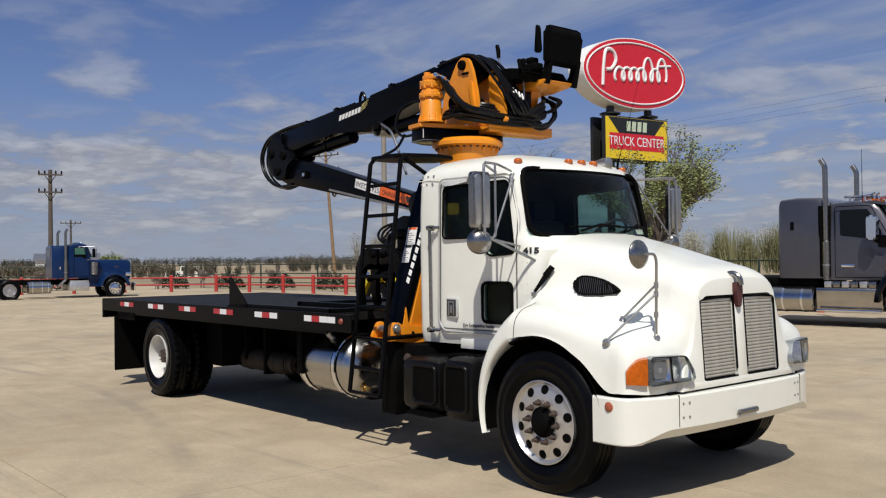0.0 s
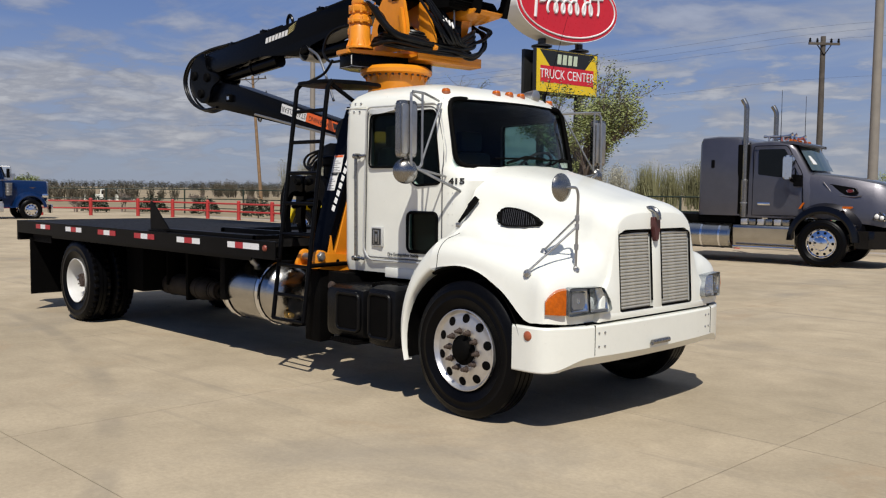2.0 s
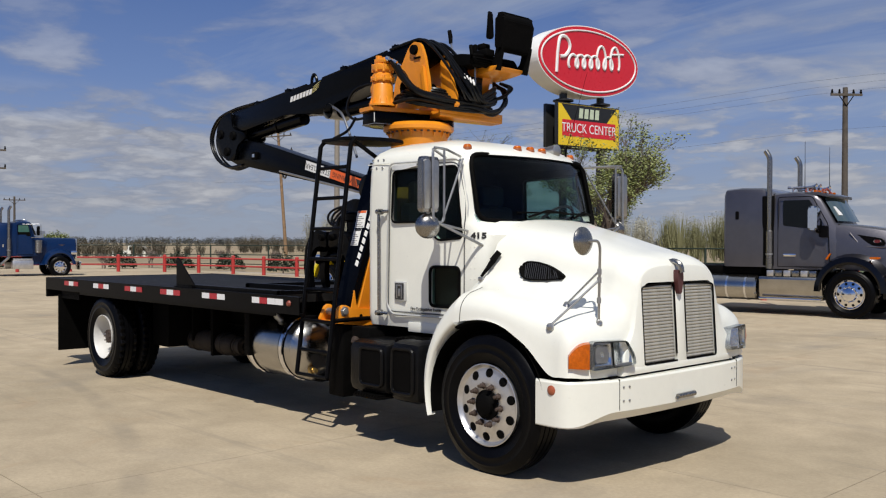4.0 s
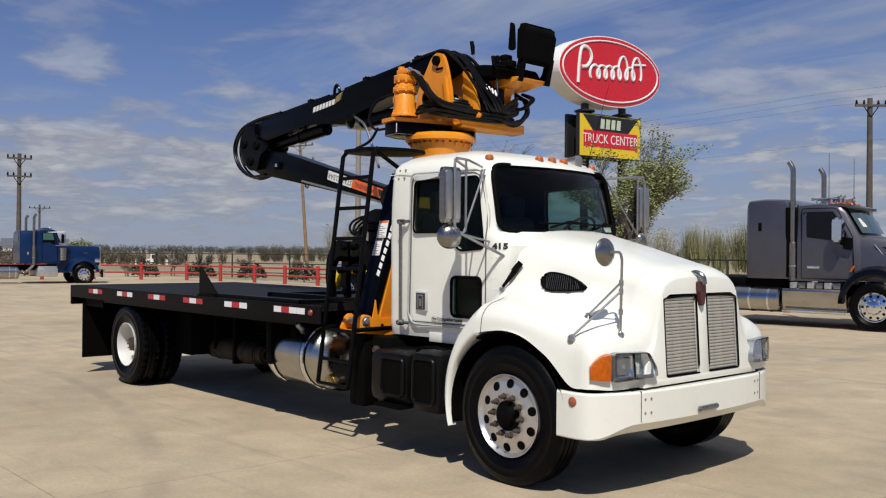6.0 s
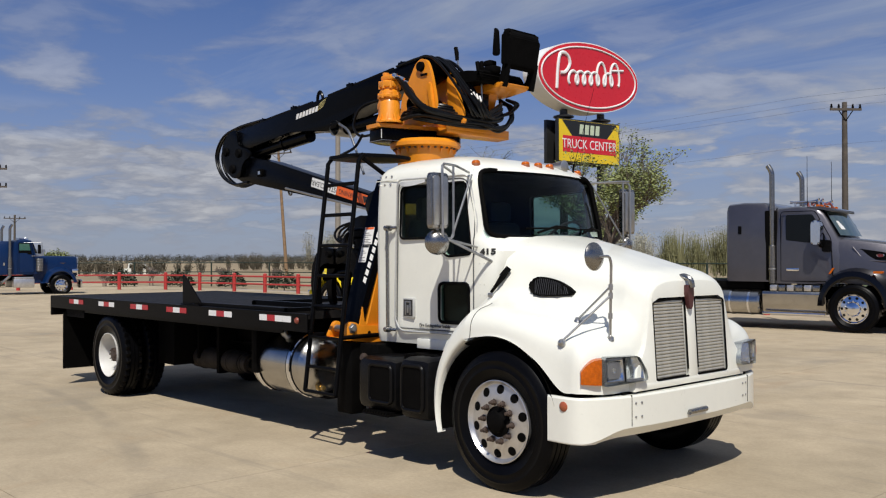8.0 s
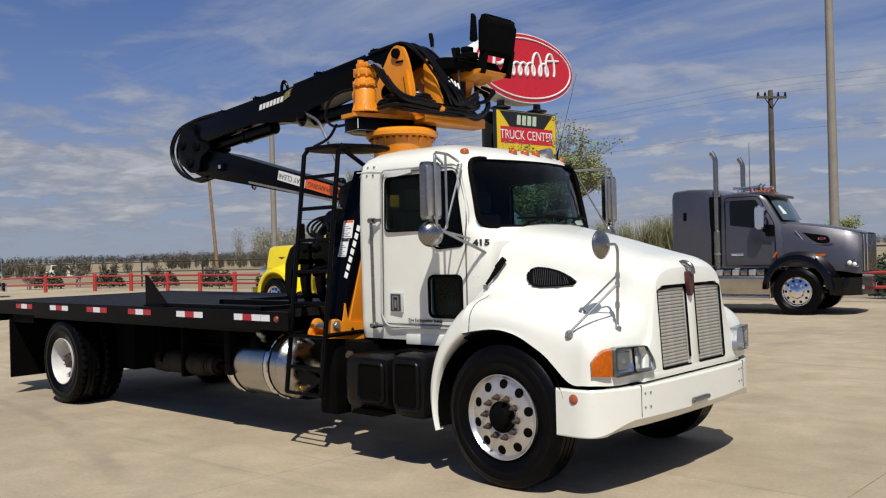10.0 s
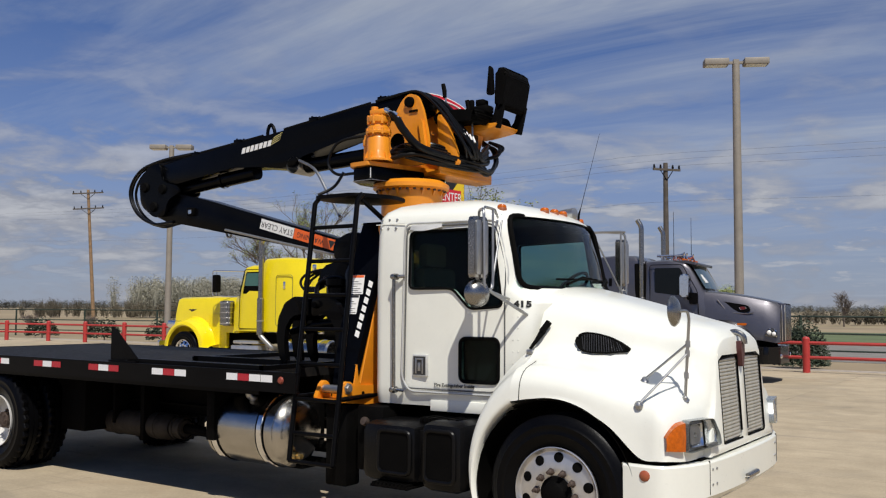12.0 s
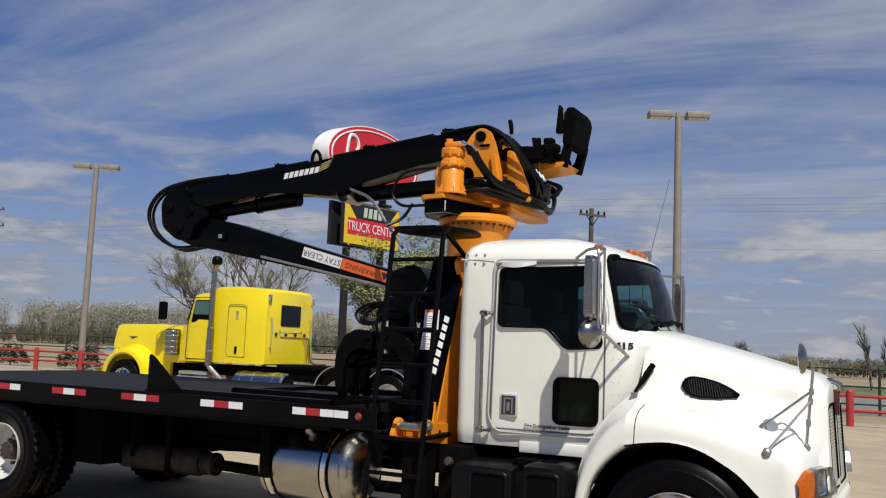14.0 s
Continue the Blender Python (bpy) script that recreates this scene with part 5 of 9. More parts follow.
# battery and tool box with tread steps
bm = B()
box(bm, -1.62, -1.10, -1.185, -0.6, 0.42, 0.865, 0.075)
box(bm, -1.06, -0.69, -1.20, -0.6, 0.40, 0.90, 0.075)
box(bm, -1.15, -1.0, -1.12, -0.6, 0.45, 0.82)
stepbox = part("battery_box", bm, BATTERYBLACK, truck, "black battery and tool box with step tops")
for k in range(10):
    bm = B()
    box(bm, -1.18 + 0.036 * k, -1.160 + 0.036 * k, -1.02, -0.80, 0.865, 0.90 + 0.006 * (k % 2))
    part("step_tread", bm, CHASSIS, stepbox)
# flat darker plates in rims stand in for the shaded step recesses
for xa, xb, za, zb, yf in ((-1.44, -1.15, 0.50, 0.81, -1.186), (-1.0, -0.75, 0.48, 0.84, -1.201)):
    bm = B()
    tube(bm, [(x, yf, z) for x, z in round_poly([(xa, za), (xb, za), (xb, zb), (xa, zb)], 0.05, 5)], 0.016, 8, closed=True)
    frame_ring = part("panel_frame", bm, BATTERYBLACK, stepbox)
    bm = prism(B(), round_poly([(xa, za), (xb, za), (xb, zb), (xa, zb)], 0.05, 5), "y", yf - 0.002, yf + 0.01)
    part("panel", bm, CHASSIS, frame_ring)
bm = B()
for k in range(9):
    box(bm, -1.46 + 0.036 * k, -1.445 + 0.036 * k, -1.235, -1.12, 0.405, 0.43)
box(bm, -1.48, -1.14, -1.23, -0.9, 0.395, 0.412)
part("low_step", bm, CHASSIS, stepbox)
bm = B()
lathe(bm, [(0.0, 0.03), (0.032, 0.025), (0.036, 0.0), (0.028, -0.02)], (-1.685, -1.045, 0.835), (-0.1, -0.85, 0.35), 14)
part("filler_cap", bm, RUSTNUT, stepbox)
bm = B()
tube(bm, [(-1.68, -1.0, 0.835), (-1.60, -0.98, 0.84), (-1.50, -0.95, 0.84)], 0.014, 8)
part("filler_pipe", bm, CHASSIS, stepbox)
# silencer and air tanks under the deck
for x0, x1, y, z, r in ((-5.72, -4.62, -0.47, 0.50, 0.13), (-4.62, -4.45, -0.47, 0.50, 0.10), (-5.90, -5.72, -0.47, 0.50, 0.095)):
    bm = B()
    L = x1 - x0
    lathe(bm, [(0.0, 0.0), (r * 0.8, 0.01), (r, 0.05), (r, L - 0.05), (r * 0.8, L - 0.01), (0.0, L)], (x0, y, z), (1, 0, 0), 28)
    for k in (0.2, 0.8):
        lathe(bm, [(r, -0.02), (r + 0.008, -0.015), (r + 0.008, 0.015), (r, 0.02)], (x0 + L * k, y, z), (1, 0, 0), 28)
    part("under_deck_tank", bm, mat("weathered_steel", (0.05, 0.042, 0.034), 0.65, 0.4, 0.35, 8, spec=0.25), truck)
for b in ((-5.0, -4.94, -0.62, -0.33, 0.36, 0.99), (-5.46, -5.42, -0.62, -0.40, 0.5, 0.99), (-3.45, -3.35, -1.1, -0.45, 0.55, 0.98), (-1.8, -1.55, -1.0, -0.45, 0.45, 0.95)):
    bm = B()
    box(bm, *b, 0.008)
    part("hanger_bracket", bm, CHASSIS, truck)
bm = B()
tube(bm, bent([(-4.50, -0.47, 0.50), (-3.6, -0.47, 0.48), (-2.0, -0.47, 0.5), (-1.2, -0.5, 0.55)], 0.1), 0.05, 10)
part("exhaust_pipe", bm, CHASSIS, truck)

# unseen black boxes, added to fill and darken the space under the deck
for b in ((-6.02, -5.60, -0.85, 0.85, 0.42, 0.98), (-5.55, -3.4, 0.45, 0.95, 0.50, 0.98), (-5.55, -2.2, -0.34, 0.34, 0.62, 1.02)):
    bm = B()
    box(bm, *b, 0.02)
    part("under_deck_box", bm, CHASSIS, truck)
for s in (-1, 1):
    bm = B()
    box(bm, -7.9, -2.65, min(s * 1.24, s * 1.25), max(s * 1.24, s * 1.25), 1.0, 1.04)
    part("skirt_bar", bm, BLACK, truck)

# ---- access ladder ----
bm = B()
XL, XR = -2.31, -1.85


def ladder_y(z):
    """The rails lean in towards the top."""
    return -1.185 + 0.125 * (z - 0.9)


for x in (XL, XR):
    tube(bm, [(x, ladder_y(0.50), 0.50), (x, ladder_y(2.585), 2.585), (x + 0.025, ladder_y(2.64) + 0.03, 2.645)], 0.021, 10)
ladder = part("ladder", bm, BLACK, truck, "black steel access ladder with a top platform")
for z in (0.50, 0.72, 0.985, 1.265, 1.545, 1.82, 2.10, 2.38):
    bm = B()
    tube(bm, [(XL, ladder_y(z), z), (XR, ladder_y(z), z)], 0.017, 8)
    part("rung", bm, BLACK, ladder)
bm = B()
prism(bm, round_poly([(-2.33, -0.985), (-1.87, -0.985), (-1.74, -0.66), (-1.80, -0.36), (-2.15, -0.32), (-2.36, -0.7)], 0.08), "z", 2.622, 2.655, 0.008)
part("platform", bm, BLACK, ladder)
for pts in ([(-1.87, -0.95, 2.63), (-1.82, -0.6, 2.42)], bent([(XL, -1.17, 1.0), (-2.33, -0.9, 1.0), (-2.33, -0.6, 1.05)], 0.04), bent([(XR, -1.17, 1.0), (-1.88, -0.9, 1.0), (-1.92, -0.6, 1.0)], 0.04)):
    bm = B()
    tube(bm, pts, 0.02, 8)
    part("ladder_brace", bm, BLACK, ladder)


# ---- the knuckle boom loader on its pedestal ----
crane = thing("loader_crane", "orange and black knuckle boom log loader folded over the flatbed", "crane")
CY = 0.095


def plate_path(pts, y0, y1, bev=0.006):
    return prism(B(), pts, "y", y0, y1, bev)


# pedestal: orange base beam with lugs, column, black inclined legs
for s in (-1, 1):
    def ear(name, pts, x0, x1, material, parent, label=""):
        return part(name, prism(B(), round_poly([(s * y, z) for y, z in pts], 0.02), "x", x0, x1, 0.004), material, parent, label)
    base = ear("base_bracket", [(1.07, 0.98), (1.075, 1.09), (1.04, 1.13), (0.98, 1.13), (0.92, 1.095), (0.60, 1.08), (0.30, 1.08), (0.30, 0.925), (0.70, 0.925), (1.03, 0.962)], -1.94, -1.900, ORANGE, crane, "orange welded base bracket with a pin")
    ear("lug", [(1.08, 0.985), (1.06, 1.03), (1.01, 1.12), (0.96, 1.13), (0.92, 1.09), (0.90, 0.985)], -2.205, -2.165, ORANGE, base)
    bm = B()
    box(bm, -2.235, -1.902, min(s * 0.86, s * 1.085), max(s * 0.86, s * 1.085), 0.965, 0.985, 0.004)
    part("foot_plate", bm, ORANGE, base)
    bm = B()
    prism(bm, [(s * 0.925, 1.085), (s * 0.82, 1.085), (s * 0.865, 1.13), (s * 0.885, 1.26)], "x", -1.93, -1.905)
    part("gusset", bm, ORANGE, base)
    bm = B()
    tube(bm, [(-2.20, s * 0.985, 1.06), (-1.91, s * 0.985, 1.06)], 0.036, 14)
    lathe(bm, [(0.048, -0.01), (0.048, 0.004), (0.030, 0.010), (0.030, 0.024), (0.0, 0.026)], (-1.898, s * 1.005, 1.075), (1, 0, 0), 6)
    part("pin", bm, STEEL, base)
    bm = B()
    lathe(bm, [(0.0, 0.003), (0.016, 0.003), (0.018, 0.0)], (-1.8995, s * 0.815, 1.025), (1, 0, 0), 12)
    part("bolt_hole", bm, CHASSIS, base)
bm = B()
box(bm, -2.16, -1.94, -0.9, 0.9, 0.93, 1.07, 0.006)
part("base_beam", bm, ORANGE, crane)
bm = prism(B(), [(-0.84, 1.07), (0.84, 1.07), (0.44, 2.40), (0.42, 2.45), (-0.42, 2.45), (-0.44, 2.40)], "x", -2.14, -1.922, 0.008)
column = part("column", bm, ORANGE, crane, "orange tapered pedestal column")
for s in (-1, 1):
    bm = prism(B(), round_poly([(s * 0.40, 2.02), (s * 0.53, 2.02), (s * 0.50, 2.14), (s * 0.49, 2.24), (s * 0.56, 2.34), (s * 0.58, 2.41), (s * 0.52, 2.45), (s * 0.40, 2.45)], 0.02), "x", -1.95, -1.906, 0.004)
    part("column_ear", bm, ORANGE, column)


def leg_y(z, out=0.0):
    """The legs spread outwards towards the ground."""
    return 1.313 - 0.34 * z + out


def leg_x(z):
    return -2.205 + max(0.0, 1.75 - z) * 0.12, -1.918


for s in (-1, 1):
    bm = B()
    rows = []
    for z in (1.10, 1.3, 1.6, 1.9, 2.2, 2.46):
        xl, xr = leg_x(z)
        yo, yi = s * leg_y(z), s * leg_y(z, -0.07)
        rows.append([(xl, yo, z), (xr, yo, z), (xr, yi, z), (xl, yi, z)])
    vs = grid(bm, rows, wrap=True)
    bm.faces.new(vs[0])
    bm.faces.new(vs[-1])
    bmesh.ops.bevel(bm, geom=[e for e in bm.edges if abs(e.verts[0].co.z - e.verts[1].co.z) > 0.05], offset=0.01, segments=2, affect="EDGES")
    leg = part("outrigger_leg", bm, BOOMBLACK, crane, "black spread outrigger leg with white labels")
    bm = B()
    box(bm, -2.12, -1.90, min(s * 0.84, s * 1.02), max(s * 0.84, s * 1.02), 0.30, 0.95, 0.02)
    part("outrigger_foot", bm, CHASSIS, leg)

    def sticker(name, pts, out, material, parent):
        bm = B()
        lo = [bm.verts.new((x, s * leg_y(z, out - 0.002), z)) for x, z in pts]
        hi = [bm.verts.new((x, s * leg_y(z, out), z)) for x, z in pts]
        bm.faces.new(hi)
        for i in range(len(pts)):
            k = (i + 1) % len(pts)
            bm.faces.new((lo[i], lo[k], hi[k], hi[i]))
        return part(name, bm, material, parent)

    for za, zb, xa, xd, w, ink in ((1.835, 1.997, -2.155, -2.178, 0.136, LABELO), (1.668, 1.826, -2.148, -2.156, 0.108, LABELBLACK)):
        lab = sticker("label", [(xa, za), (xa + w, za), (xd + w, zb), (xd, zb)], 0.002, LABELW, leg)
        for k, t in enumerate((0.07, 0.17, 0.27, 0.40, 0.52, 0.64, 0.87)):
            z0 = za + (zb - za) * t
            z1 = z0 + (0.020 if k == 6 else 0.005)
            x0 = xa + (xd - xa) * t
            sticker("label_print", [(x0 + 0.008, z0), (x0 + w * (0.9, 0.6, 0.75, 0.5, 0.8, 0.55, 0.95)[k], z0), (x0 + w * (0.9, 0.6, 0.75, 0.5, 0.8, 0.55, 0.95)[k], z1), (x0 + 0.008, z1)], 0.0035, ink if k == 6 else LABELBLACK, lab)
    # maker's mark up the leg: a row of plain slanted bars
    for k in range(7):
        z0 = 1.49 + 0.069 * k
        z1 = z0 + 0.048
        x0, x1 = -2.004 + 0.05 * (z0 - 1.49), -2.004 + 0.05 * (z1 - 1.49)
        sticker("maker_mark_bar", [(x0, z0), (x0 + 0.046, z0 - 0.018), (x1 + 0.046, z1 - 0.018), (x1, z1)], 0.002, LABELW, leg)
# small tanks and valve block behind the cab
bm = B()
box(bm, -2.75, -2.4, 0.30, 0.8, 1.2, 1.75, 0.03)
part("oil_tank", bm, BOOMBLACK, crane)

# slewing ring
RX, RY = -2.03, 0.0
bm = B()
lathe(bm, [(0.272, 2.40), (0.272, 2.66), (0.286, 2.70), (0.286, 2.772), (0.33, 2.778), (0.347, 2.79), (0.347, 2.825), (0.30, 2.86)], (RX, RY, 0), (0, 0, 1), 48)
ring = part("slew_ring", bm, ORANGE, crane, "orange slewing ring with a row of bolts")
bolt = B()
lathe(bolt, [(0.013, -0.02), (0.013, 0.012), (0.0, 0.014)], (0, 0, 0), (0, 0, -1), 6)
bolt_me = mesh_of("ring_bolt", bolt, RUSTNUT)
for k in range(16):
    a = 2 * math.pi * (k + 0.5) / 16
    bm = prism(B(), [(0.268, 2.68), (0.318, 2.772), (0.268, 2.772)], "y", -0.007, 0.007)
    bmesh.ops.transform(bm, matrix=Matrix.Translation((RX, RY, 0)) @ Matrix.Rotation(a, 4, "Z"), verts=bm.verts)
    part("ring_gusset", bm, ORANGE, ring)
for k in range(30):
    a = 2 * math.pi * k / 30
    o = part("ring_bolt", bolt_me, None, ring)
    o.location = (RX + 0.308 * math.cos(a), RY + 0.308 * math.sin(a), 2.772)
TURN = [(-2.10, -0.50), (-1.885, 0.33), (-1.97, 0.43), (-2.26, 0.46), (-2.40, 0.30), (-2.42, -0.25), (-2.32, -0.47)]


def turn_outline(k):
    """The turntable's uneven outline, grown about its middle."""
    return [(-2.15 + (x + 2.15) * k, -0.02 + (y + 0.02) * k) for x, y in TURN]


bm = prism(B(), turn_outline(1.0), "z", 2.835, 2.955, 0.006)
guard = part("slew_guard", bm, BOOMBLACK, crane, "black guard band under the turntable")
bm = B()
tube(bm, [(x, y, 2.836) for x, y in turn_outline(1.004)], 0.004, 6, closed=True)
part("guard_edge", bm, STEEL, guard)
bm = B()
box(bm, -2.104, -2.098, -0.505, -0.499, 2.85, 2.94)
part("guard_tick", bm, LABELW, guard)
bm = prism(B(), round_poly(turn_outline(1.085), 0.03), "z", 2.958, 2.995, 0.005)
part("turntable", bm, ORANGE, crane, "orange turntable plate")
bm = prism(B(), [(-2.0, 0.10), (-1.70, -0.02), (-1.70, 0.86), (-1.90, 0.90)], "z", 2.915, 2.953, 0.006)
prism(bm, [(-1.72, -0.02), (-1.70, -0.02), (-1.70, 0.86), (-1.72, 0.86)], "z", 2.95, 3.005, 0.003)
part("seat_arm", bm, ORANGE, crane, "orange arm that carries the seat")

# swing motor
MX, MY = -2.09, -0.41
bm = B()
lathe(bm, [(0.128, 3.0), (0.128, 3.018), (0.108, 3.024), (0.102, 3.04), (0.100, 3.20), (0.092, 3.215), (0.078, 3.222), (0.078, 3.236), (0.112, 3.242), (0.114, 3.262), (0.104, 3.268), (0.100, 3.30), (0.084, 3.312), (0.082, 3.335),
           (0.100, 3.342), (0.104, 3.352), (0.104, 3.388), (0.09, 3.40), (0.06, 3.41), (0.0, 3.41)], (MX, MY, 0), (0, 0, 1), 28)
motor = part("swing_motor", bm, ORANGE, crane, "orange hydraulic swing motor")
for k in range(8):
    a = k * math.pi / 4 + 0.2
    for z0, z1, r in ((3.232, 3.285, 0.100), (3.325, 3.40, 0.092)):
        bm = B()
        tube(bm, [(MX + r * math.cos(a), MY + r * math.sin(a), z0), (MX + r * math.cos(a), MY + r * math.sin(a), z1)], 0.015, 6)
        part("motor_bolt", bm, ORANGE, motor)
for k in range(6):
    a = radians(200 + 36 * k)
    bm = B()
    prism(bm, [(0.10, 0.0), (0.128, 0.0), (0.128, 0.02), (0.102, 0.09)], "y", -0.007, 0.007)
    bmesh.ops.transform(bm, matrix=Matrix.Translation((MX, MY, 3.0)) @ Matrix.Rotation(a, 4, "Z"), verts=bm.verts)
    part("motor_gusset", bm, ORANGE, motor)
bm = B()
box(bm, MX - 0.055, MX + 0.10, MY - 0.065, MY + 0.065, 3.405, 3.455, 0.012)
head = part("motor_head", bm, ORANGE, motor)
bm = B()
tube(bm, [(MX - 0.03, MY - 0.02, 3.45), (MX - 0.03, MY - 0.02, 3.485)], 0.032, 10)
part("port_cap", bm, ORANGE, head)
# brake housing beside the motor
bm = B()
lathe(bm, [(0.042, 3.0), (0.042, 3.15), (0.05, 3.155), (0.05, 3.20), (0.04, 3.215), (0.034, 3.25), (0.0, 3.255)], (MX - 0.13, MY + 0.02, 0), (0, 0, 1), 18)
part("brake_housing", bm, ORANGE, motor)

# boom tower: two cheek plates with the boom pin
HOLE = (-2.12, 3.225)
for s in (-1, 1):
    y0 = CY + s * 0.175
    pts = round_poly([(-2.32, 3.0), (-1.76, 3.0), (-1.78, 3.25), (-1.84, 3.50), (-1.90, 3.63), (-1.99, 3.66), (-2.07, 3.61), (-2.27, 3.30)], 0.06, 6)
    bm = carve(plate_path(pts, y0 - 0.018, y0 + 0.018), [lathe(B(), [(0.0, -0.1), (0.082, -0.1), (0.082, 0.1), (0.0, 0.1)], (HOLE[0], y0, HOLE[1]), (0, 1, 0), 28)])
    cheek = part("tower_plate", bm, ORANGE, crane, "orange tower side plate")
    bm = B()
    lathe(bm, [(0.0, 0.035), (0.045, 0.03), (0.05, 0.0)], (-1.98, y0 + s * 0.018, 3.575), (0, s, 0), 20)
    box(bm, -1.98, -1.89, min(y0 + s * 0.02, y0 + s * 0.032), max(y0 + s * 0.02, y0 + s * 0.032), 3.48, 3.50)
    part("boom_pin", bm, CHASSIS, cheek)
    bm = B()
    lathe(bm, [(0.081, 0.016), (0.081, -0.05), (0.0, -0.05)], (HOLE[0], y0, HOLE[1]), (0, s, 0), 28)
    part("pin_bore", bm, CHASSIS, cheek)
    bm = plate_path(round_poly([(-1.80, 3.0), (-1.76, 3.0), (-1.83, 3.40), (-1.87, 3.40)], 0.01), y0 + s * 0.018, y0 + s * 0.05)
    part("stiffener", bm, ORANGE, cheek)

bm = plate_path(round_poly([(-1.78, 3.0), (-1.56, 3.0), (-1.60, 3.16), (-1.73, 3.46), (-1.80, 3.48)], 0.03), CY - 0.02, CY + 0.02)
part("tower_rib", bm, ORANGE, crane)

# the boom and the stick share one stretch of plan behind the tower
REACH = Matrix.Translation((-2.02, 0, 0)) @ Matrix.Diagonal((1.02, 1, 1, 1)) @ Matrix.Translation((2.0, 0, 0))


def boom_part(name, bm, material, parent, label=""):
    ob = part(name, bm, material, parent, label)
    ob.data.transform(REACH)
    return ob


# main boom: tapered box, swollen below the middle where the cylinder lug sits
boom_pts = [(-1.86, 3.66), (-2.02, 3.695), (-2.6, 3.62), (-3.75, 3.485), (-5.05, 3.36), (-5.60, 3.29), (-5.68, 3.12), (-5.52, 3.02), (-5.15, 3.08), (-4.3, 3.20), (-3.95, 3.165), (-3.60, 3.12), (-3.40, 3.145), (-3.32, 3.23), (-2.6, 3.37), (-2.12, 3.43), (-1.90, 3.50)]
bm = plate_path(boom_pts, CY - 0.125, CY + 0.125, 0.016)
boom = boom_part("main_boom", bm, BOOMBLACK, crane, "glossy black main boom")
for k, (xa, za, xb, zb) in enumerate(((-2.5, 3.637, -3.6, 3.508), (-3.9, 3.472, -5.0, 3.368))):
    bm = B()
    tube(bm, [(xa, CY - 0.08, za + 0.018), (xb, CY - 0.08, zb + 0.018)], 0.016, 6)
    tube(bm, [(xa, CY - 0.03, za + 0.018), (xb, CY - 0.03, zb + 0.018)], 0.016, 6)
    boom_part("boom_pipe", bm, BOOMBLACK, boom)
for x in (-2.35, -3.2, -4.25, -4.9):
    z = 3.695 - (abs(x) - 2.02) * 0.1115
    bm = B()
    box(bm, x - 0.05, x + 0.05, CY - 0.11, CY + 0.02, z - 0.01, z + 0.04, 0.005)
    tube(bm, [(x - 0.03, CY - 0.08, z + 0.03), (x - 0.03, CY - 0.08, z + 0.055)], 0.01, 6)
    tube(bm, [(x + 0.03, CY - 0.04, z + 0.03), (x + 0.03, CY - 0.04, z + 0.055)], 0.01, 6)
    boom_part("pipe_clamp", bm, BOOMBLACK, boom)
bm = B()
tube(bm, bent([(-3.92, CY, 3.45), (-3.91, CY, 3.58), (-3.87, CY, 3.63), (-3.82, CY, 3.57), (-3.80, CY, 3.45)], 0.05), 0.018, 8)
boom_part("lifting_eye", bm, BOOMBLACK, boom)
# maker's mark on the boom: plain slanted bars with a yellow flash
bm = B()
yl = CY - 0.1265
d = Vector((1.0, 0, 0.115)).normalized()
for k in range(7):
    p = Vector((-4.16, 0, 3.318)) + d * (0.062 * k)
    q = p + d * 0.047
    prism(bm, [(p.x, p.z), (q.x, q.z), (q.x + 0.016, q.z + 0.060), (p.x + 0.016, p.z + 0.060)], "y", yl - 0.0015, yl + 0.001)
boom_part("maker_mark", bm, LABELW, boom, "white slanted maker's mark as plain bars")
bm = B()
for k in range(4):
    p = Vector((-3.755 + 0.012 * k, 0, 3.366 + 0.023 * k))
    prism(bm, [(p.x, p.z), (p.x + 0.11, p.z + 0.038), (p.x + 0.15, p.z + 0.058), (p.x + 0.03, p.z + 0.017)], "y", yl - 0.0015, yl + 0.001)
boom_part("yellow_flash", bm, mat("pale_yellow_print", (0.72, 0.62, 0.25), 0.45), boom)

# lift cylinder between tower and boom
bm = B()
tube(bm, [(-2.10, CY, 3.19), (-3.35, CY, 3.14)], 0.075, 20)
boom_part("lift_cylinder", bm, BOOMBLACK, crane, "black lift cylinder under the boom")
bm = B()
tube(bm, [(-3.30, CY, 3.14), (-3.45, CY, 3.135)], 0.045, 16)
lathe(bm, [(0.085, -0.13), (0.085, 0.13)], (-3.43, CY, 3.14), (0, 1, 0), 20)
boom_part("cylinder_rod", bm, STEEL, crane)
# stick cylinder under the outer half of the boom
bm = B()
tube(bm, [(-4.05, CY, 3.13), (-4.55, CY, 3.085), (-4.55, CY, 3.085), (-5.20, CY, 3.02)], [0.075, 0.075, 0.062, 0.062], 18)
lathe(bm, [(0.085, -0.02), (0.085, 0.02)], (-4.55, CY, 3.085), (1, 0, 0.1), 18)
boom_part("stick_cylinder", bm, BOOMBLACK, crane)
# elbow plates
for s in (-1, 1):
    y0 = CY + s * 0.14
    bm = plate_path(round_poly([(-5.62, 3.30), (-5.42, 3.34), (-5.38, 3.12), (-5.12, 3.05), (-5.08, 2.98), (-5.28, 2.90), (-5.32, 2.72), (-5.50, 2.72), (-5.73, 2.87), (-5.77, 3.15)], 0.06, 4), y0 - 0.014, y0 + 0.014)
    el = boom_part("elbow_plate", bm, BOOMBLACK, crane)
    for x, z in ((-5.66, 3.07), (-5.36, 3.03), (-5.5, 2.84)):
        bm = B()
        lathe(bm, [(0.0, 0.03), (0.05, 0.025), (0.06, 0.0)], (x, y0 + s * 0.014, z), (0, s, 0), 18)
        boom_part("elbow_pin", bm, CHASSIS, el)
